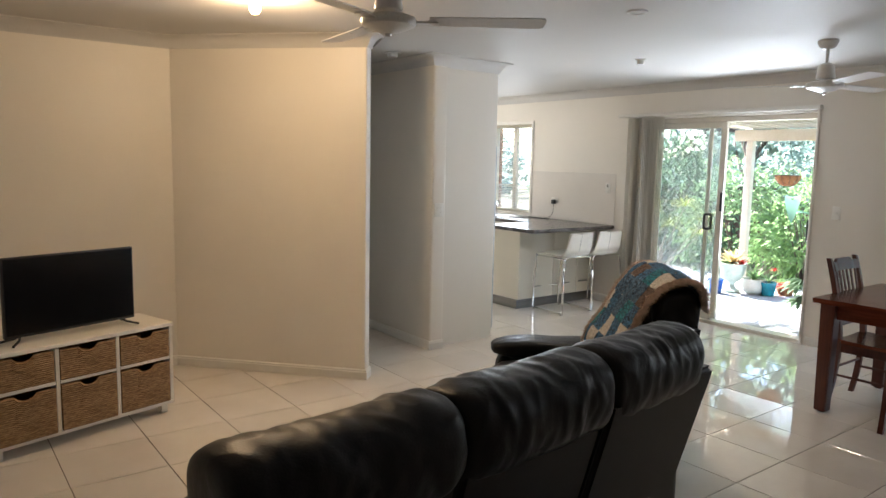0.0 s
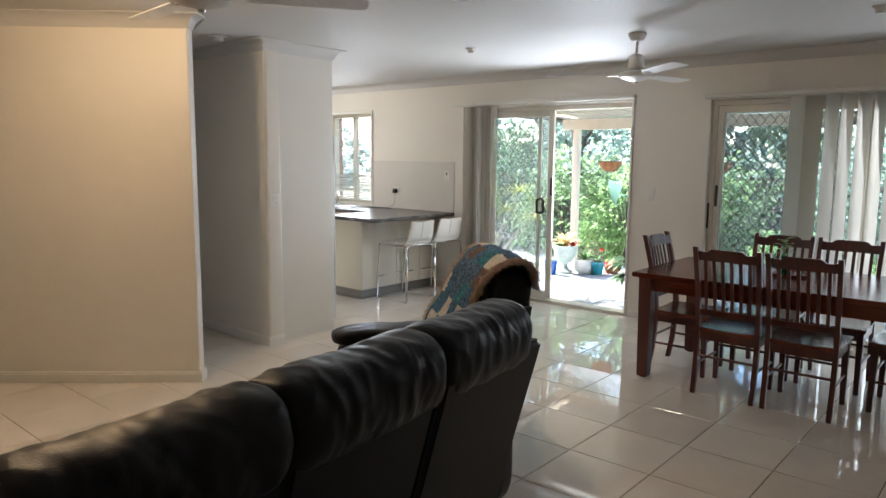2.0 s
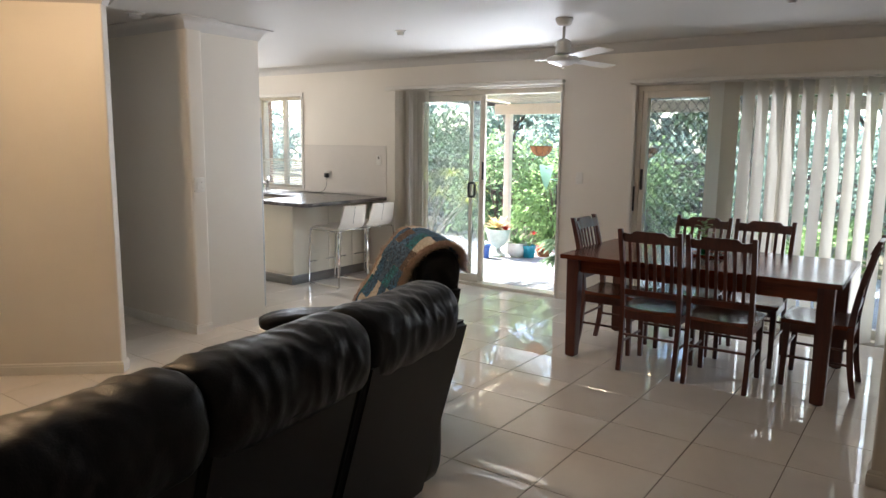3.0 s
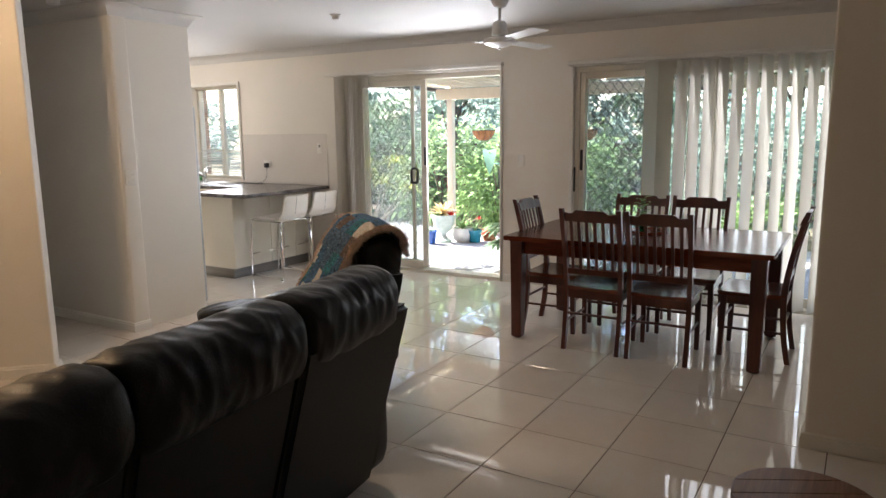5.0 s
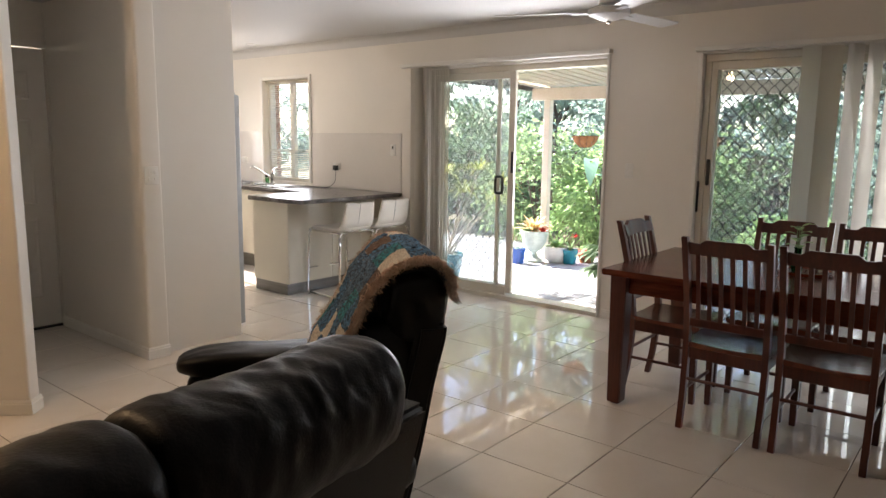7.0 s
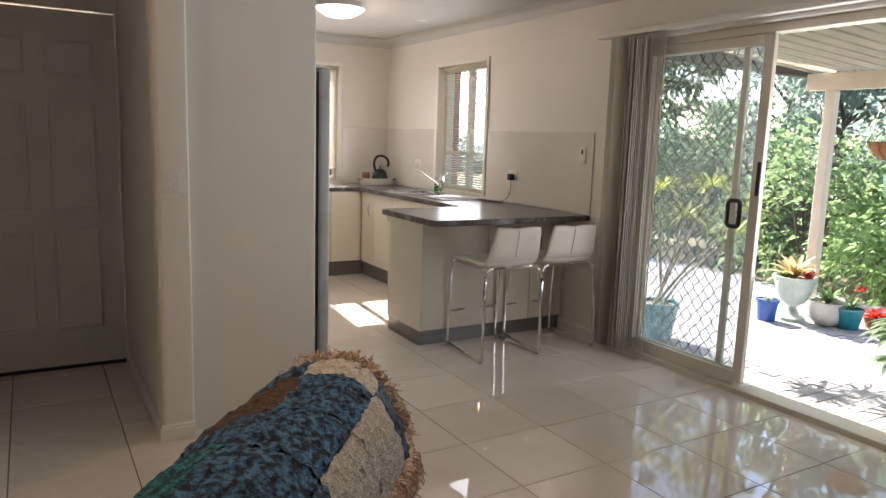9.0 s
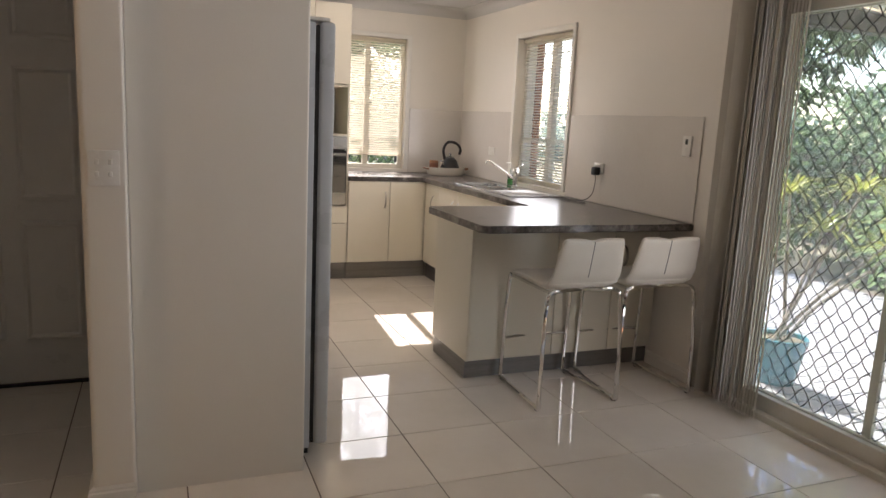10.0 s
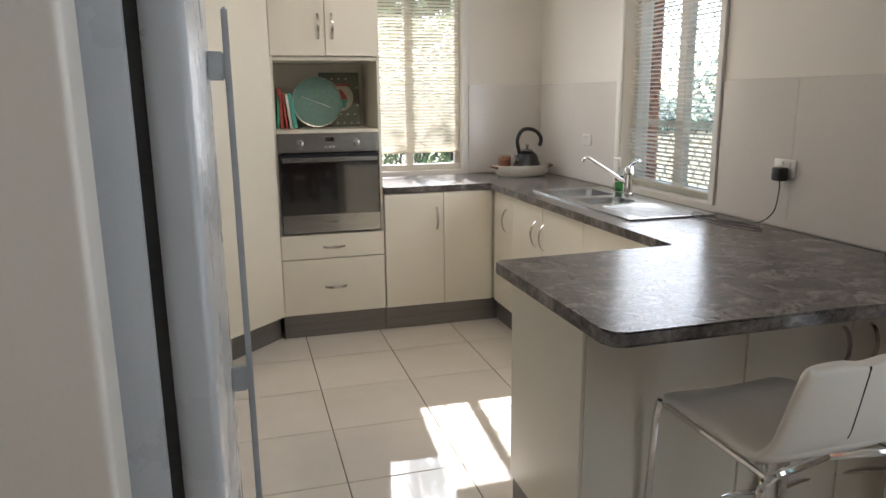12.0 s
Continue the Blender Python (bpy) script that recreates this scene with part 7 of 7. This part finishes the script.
# far woods close the garden
rng = random.Random(5)
bm = bmesh.new()
for i in range(46):
    a = radians(-62 + i * 3.9)
    r = rng.uniform(27, 34)
    foliage(bm, (6 + r * math.cos(a), 4 + r * math.sin(a), rng.uniform(0.8, 1.8)), (2.2, 2.2, rng.uniform(1.2, 2.2)), 300, 0.55, rng, narrow=0.5, shell=0.2)
tagged(new("far_woods", mesh_of("far_woods", bm, M["leaf_grey"], tidy=False)), "distant belt of hazy green trees", "trees", kind="stuff")


# ---- pots on the patio ----
def strap_rosette(bm, base, n, length, width, rise, seed, droop=0.5):
    rng = random.Random(seed)
    for i in range(n):
        a = i * 2.399
        f = i / n
        leaf(bm, base, (math.cos(a), math.sin(a), rise * (0.5 + 1.4 * f)), length * rng.uniform(0.75, 1.15), width, droop * (1.1 - 0.6 * f), rows=6, fold=0.35)


def pot(name, label, x, y, profile, material, z=-0.09, group="pots on the patio"):
    t = thing(name, label, "plant pot", x, y, z, group=group)
    bm = bmesh.new()
    lathe(bm, profile, 28)
    part("pot", bm, M[material], t, smooth=True)
    rim = max(p[1] for p in profile)
    r = [p[0] for p in profile if p[1] == rim][-1]
    bm = bmesh.new()
    lathe(bm, [(0.0, rim - 0.04), (r - 0.004, rim - 0.04), (r - 0.004, rim - 0.025), (0.0, rim - 0.02)], 20)
    part("soil", bm, M["soil"], t)
    return t


t = pot("urn_planter", "pale green footed urn with cream and red bromeliads", 9.02, 5.24,
        [(0.0, 0), (0.115, 0), (0.115, 0.03), (0.07, 0.05), (0.04, 0.10), (0.045, 0.13), (0.10, 0.17), (0.145, 0.25), (0.165, 0.34), (0.185, 0.385), (0.185, 0.40), (0.165, 0.40), (0.15, 0.36), (0.13, 0.27)], "urn")
bm = bmesh.new()
strap_rosette(bm, (0.0, 0.02, 0.37), 26, 0.34, 0.055, 1.3, 1, 0.45)
part("leaves", bm, M["leaf_cream"], t, "cream and gold banded strap leaves", smooth=True, tidy=False)
bm = bmesh.new()
strap_rosette(bm, (-0.02, 0.08, 0.36), 16, 0.22, 0.06, 0.8, 7, 0.6)
part("leaves", bm, M["leaf_mid"], t, "green lower leaves", smooth=True, tidy=False)
bm = bmesh.new()
strap_rosette(bm, (0.02, -0.11, 0.37), 14, 0.16, 0.035, 1.0, 2, 0.4)
part("leaves", bm, M["leaf_red"], t, "red bromeliad leaves", smooth=True, tidy=False)
t = pot("flower_pot", "round white glazed pot with spiky green plant", 9.17, 5.01,
        [(0.0, 0), (0.09, 0), (0.135, 0.05), (0.15, 0.12), (0.14, 0.19), (0.15, 0.205), (0.135, 0.205), (0.125, 0.17), (0.12, 0.1)], "white_glaze")
bm = bmesh.new()
strap_rosette(bm, (0, 0, 0.18), 34, 0.24, 0.030, 1.2, 3, 0.5)
part("leaves", bm, M["leaf_light"], t, "spiky light green leaves", smooth=True, tidy=False)
t = pot("flower_pot", "teal glazed pot with a slim red-tipped plant", 9.21, 4.83,
        [(0.0, 0), (0.075, 0), (0.10, 0.14), (0.106, 0.165), (0.106, 0.18), (0.094, 0.18), (0.085, 0.14), (0.075, 0.08)], "teal_glaze")
bm = bmesh.new()
strap_rosette(bm, (0, 0, 0.16), 12, 0.22, 0.025, 1.6, 4, 0.4)
part("leaves", bm, M["leaf_mid"], t, "slim green leaves", smooth=True, tidy=False)
bm = bmesh.new()
strap_rosette(bm, (0.02, -0.06, 0.33), 9, 0.09, 0.03, 0.9, 9, 0.4)
part("leaves", bm, M["leaf_red"], t, "red leaf tips", smooth=True, tidy=False)
bm = bmesh.new()
tube(bm, [(0, 0, 0.15), (0.015, -0.03, 0.25), (0.02, -0.06, 0.34)], 0.006, 6)
part("stem", bm, M["leaf_mid"], t)
t = pot("flower_pot", "small blue glazed pot with a succulent", 8.79, 5.33,
        [(0.0, 0), (0.075, 0), (0.092, 0.16), (0.10, 0.165), (0.10, 0.19), (0.086, 0.19), (0.08, 0.15), (0.07, 0.08)], "blue_glaze")
bm = bmesh.new()
strap_rosette(bm, (0, 0, 0.17), 14, 0.10, 0.03, 0.8, 5, 0.3)
part("leaves", bm, M["leaf_grey"], t, "grey green succulent leaves", smooth=True, tidy=False)
t = pot("flower_pot", "low pot of red bromeliads at the patio edge", 9.45, 4.72,
        [(0.0, 0), (0.09, 0), (0.11, 0.09), (0.115, 0.10), (0.10, 0.10), (0.09, 0.06)], "coir")
bm = bmesh.new()
strap_rosette(bm, (0, 0, 0.08), 26, 0.20, 0.05, 0.7, 6, 0.5)
part("leaves", bm, M["leaf_red"], t, "broad coral red leaves", smooth=True, tidy=False)

# dracaena in a teal pot beside the screen
t = pot("dracaena_pot", "teal pot of tall pale-stemmed dracaenas beside the patio door", 7.42, 5.34,
        [(0.0, 0), (0.11, 0), (0.15, 0.24), (0.16, 0.26), (0.16, 0.29), (0.14, 0.29), (0.13, 0.22), (0.11, 0.1)], "teal_glaze")
bm = bmesh.new()
bl = bmesh.new()
for i, (x, y, z) in enumerate(((0.16, -0.27, 1.20), (0.25, -0.50, 1.04), (0.10, -0.10, 0.95), (0.35, -0.36, 0.86), (0.05, 0.12, 1.15))):
    tube(bm, bend([(0.03 * i - 0.06, 0.02 * (i % 3), 0.25), (x * 0.35, y * 0.3, 0.25 + (z - 0.25) * 0.4), (x * 0.8, y * 0.75, 0.25 + (z - 0.25) * 0.78), (x, y, z)], 5), 0.013, 7, taper=0.7)
    strap_rosette(bl, (x, y, z), 30, 0.30, 0.024, 0.75, 20 + i, 0.65)
part("stem", bm, M["pale_stem"], t, "pale ringed bare stems", smooth=True)
part("leaves", bl, M["leaf_yellow"], t, "yellow green strap leaves", smooth=True, tidy=False)

# split-leaf plant by the door's other side
t = pot("philodendron_pot", "potted dark green split-leaf plant outside the patio door", 7.62, 3.30,
        [(0.0, 0), (0.12, 0), (0.15, 0.22), (0.155, 0.25), (0.14, 0.25), (0.12, 0.1)], "urn")
bm = bmesh.new()
rng = random.Random(77)
for i in range(16):
    a = radians(60 + rng.uniform(-110, 110))
    d = Vector((math.cos(a), math.sin(a), rng.uniform(0.3, 1.3))).normalized()
    stalk = Vector((0, 0, 0.22)) + d * rng.uniform(0.22, 0.5)
    tube(bm, [(0, 0, 0.2), stalk * 0.6 + Vector((0, 0, 0.06)), stalk], 0.006, 5)
    for k in range(7):
        b = (k - 3) * 0.42
        dd = Vector((d.x * math.cos(b) - d.y * math.sin(b), d.x * math.sin(b) + d.y * math.cos(b), 0.1 - 0.25 * abs(k - 3) / 3))
        leaf(bm, stalk, dd, 0.20 * (1 - 0.08 * abs(k - 3)), 0.055, 0.45, rows=4)
part("leaves", bm, M["leaf_dark"], t, "dark split leaves", smooth=True, tidy=False)

# hanging basket from the beam
t = thing("hanging_basket", "orange coir hanging basket under the patio beam", "basket", 9.28, 4.72, 1.36, group="hanging baskets on the patio")
bm = bmesh.new()
lathe(bm, [(0.0, 0.0), (0.06, 0.006), (0.11, 0.04), (0.145, 0.09), (0.16, 0.14), (0.15, 0.145), (0.13, 0.09), (0.0, 0.08)], 28)
part("liner", bm, M["coir"], t, "rough orange coir liner", smooth=True)
bm = bmesh.new()
for k in range(10):
    a = k * math.tau / 10
    tube(bm, [(r * math.cos(a), r * math.sin(a), z) for r, z in ((0.02, -0.002), (0.065, 0.004), (0.115, 0.038), (0.15, 0.09), (0.164, 0.14))], 0.002, 4)
tube(bm, [(0.164 * math.cos(k * math.tau / 28), 0.164 * math.sin(k * math.tau / 28), 0.142) for k in range(28)], 0.0035, 5, closed=True)
part("wire_frame", bm, M["mesh"], t)
for k in range(3):
    a = k * math.tau / 3
    bm = bmesh.new()
    tube(bm, [(0.163 * math.cos(a), 0.163 * math.sin(a), 0.142), (0.01 * math.cos(a), 0.01 * math.sin(a), 0.50)], 0.0022, 4)
    part("chain", bm, M["mesh"], t)
bm = bmesh.new()
tube(bm, [(0, 0, 0.50), (0, 0, 0.587)], 0.003, 5)
part("hook", bm, M["mesh"], t)
bm = bmesh.new()
for i in range(26):
    a = i * 2.4
    leaf(bm, (0.05 * math.cos(a), 0.05 * math.sin(a), 0.10), (math.cos(a), math.sin(a), rng.uniform(-0.2, 0.7)), rng.uniform(0.05, 0.10), 0.02, 0.7)
part("leaves", bm, M["leaf_grey"], t, "sparse dry grey green leaves", tidy=False)
copy_thing(t, pose(9.28, 3.22, 1.36, 0, 0, 40))

# large strap-leaved plant behind the post
t = thing("bird_of_paradise", "tall plant with broad blue-green paddle leaves behind the patio", "plant", 10.0, 4.55, -0.115)
bm = bmesh.new()
bs = bmesh.new()
for i, (x, y, z, l) in enumerate(((0.05, 0.25, 1.75, 0.75), (-0.1, -0.05, 1.5, 0.6), (0.15, -0.25, 1.35, 0.55), (0.1, 0.5, 1.3, 0.6), (-0.15, 0.35, 1.1, 0.5))):
    tube(bs, bend([(0.03 * i, 0, 0.0), (x * 0.4, y * 0.4, z * 0.55), (x, y, z)], 5), 0.014, 6, taper=0.6)
    a = i * 1.9 + 4.2
    leaf(bm, (x, y, z), (math.cos(a) * 0.8, math.sin(a) * 0.8, 0.25), l, 0.20, 0.85, rows=8, fold=0.25)
part("leaves", bm, M["leaf_blue"], t, "broad blue-green paddle leaves", smooth=True, tidy=False)
part("stems", bs, M["leaf_mid"], t, smooth=True)


# ---- patio pavers and floor tiles ----
PX, PY = 0.205, 0.105
pav = tagged(new("patio_paving"), "grey concrete patio pavers in running bond", "paving", kind="structure")
me = mesh_of("paver", solid(-PX / 2 + 0.003, PX / 2 - 0.003, -PY / 2 + 0.003, PY / 2 - 0.003, 0, 0.030, 0.003), M["paver"])
rest = bmesh.new()
made = 0
rng = random.Random(31)
for j in range(int((8.6 + 1.0) / PY)):
    for i in range(int(3.6 / PX)):
        x = EAST + THICK + 0.11 + i * PX + (PX / 2 if j % 2 else 0)
        y = -1.0 + j * PY
        z = -0.121 + rng.uniform(-0.0015, 0.0015)
        if x < 8.5 and 3.1 < y < 5.2 and made < 300:
            p = new("paver", me)
            p.parent = pav
            p.matrix_basis = pose(x, y, z, rng.uniform(-0.3, 0.3), rng.uniform(-0.3, 0.3), rng.uniform(-0.4, 0.4))
            made += 1
        else:
            v = [rest.verts.new((x + a * (PX / 2 - 0.004), y + b * (PY / 2 - 0.004), z + 0.030)) for a, b in ((-1, -1), (1, -1), (1, 1), (-1, 1))]
            w = [rest.verts.new((q.co.x, q.co.y, z + 0.01)) for q in v]
            rest.faces.new(v)
            for k in range(4):
                rest.faces.new((w[k], w[(k + 1) % 4], v[(k + 1) % 4], v[k]))
ob = part("paver_field", rest, M["paver"], pav)
tagged(ob, "the rest of the patio pavers", kind="stuff")

floor = setting("floor", solid(WEST - 0.1, EAST + 0.0, SOUTH - 0.1, NORTH + 0.1, -0.10, -0.0035), M["grout"], "polished cream ceramic floor tiles with dark grout")
TX, TY, OX, OY = 0.4585, 0.4512, 3.045, 1.455
J = 0.0022
full = mesh_of("tile", solid(J, TX - J, J, TY - J, -0.009, 0.0, 0.0012), M["tile"])
rest = bmesh.new()
for i in range(-11, 9):
    for j in range(-10, 18):
        x0, y0 = OX + i * TX, OY + j * TY
        xa, xb, ya, yb = max(x0, WEST), min(x0 + TX, EAST - 0.001), max(y0, SOUTH), min(y0 + TY, NORTH - 0.001)
        if xb - xa < 0.02 or yb - ya < 0.02:
            continue
        if xa < 0.2 or ya < -0.45:
            box(rest, xa + J, xb - J, ya + J, yb - J, -0.009, 0.0)
            continue
        whole = xb - xa > TX - 0.001 and yb - ya > TY - 0.001
        ob = new("tile", full if whole else mesh_of("tile", solid(J, xb - xa - J, J, yb - ya - J, -0.009, 0.0, 0.0012), M["tile"]))
        ob.parent = floor
        ob.location = (xa, ya, 0.0)
        ob.rotation_euler = (rng.uniform(-0.0007, 0.0007), rng.uniform(-0.0007, 0.0007), 0)
ob = part("tile_field", rest, M["tile"], floor)
tagged(ob, "the rest of the floor tiles", kind="stuff")
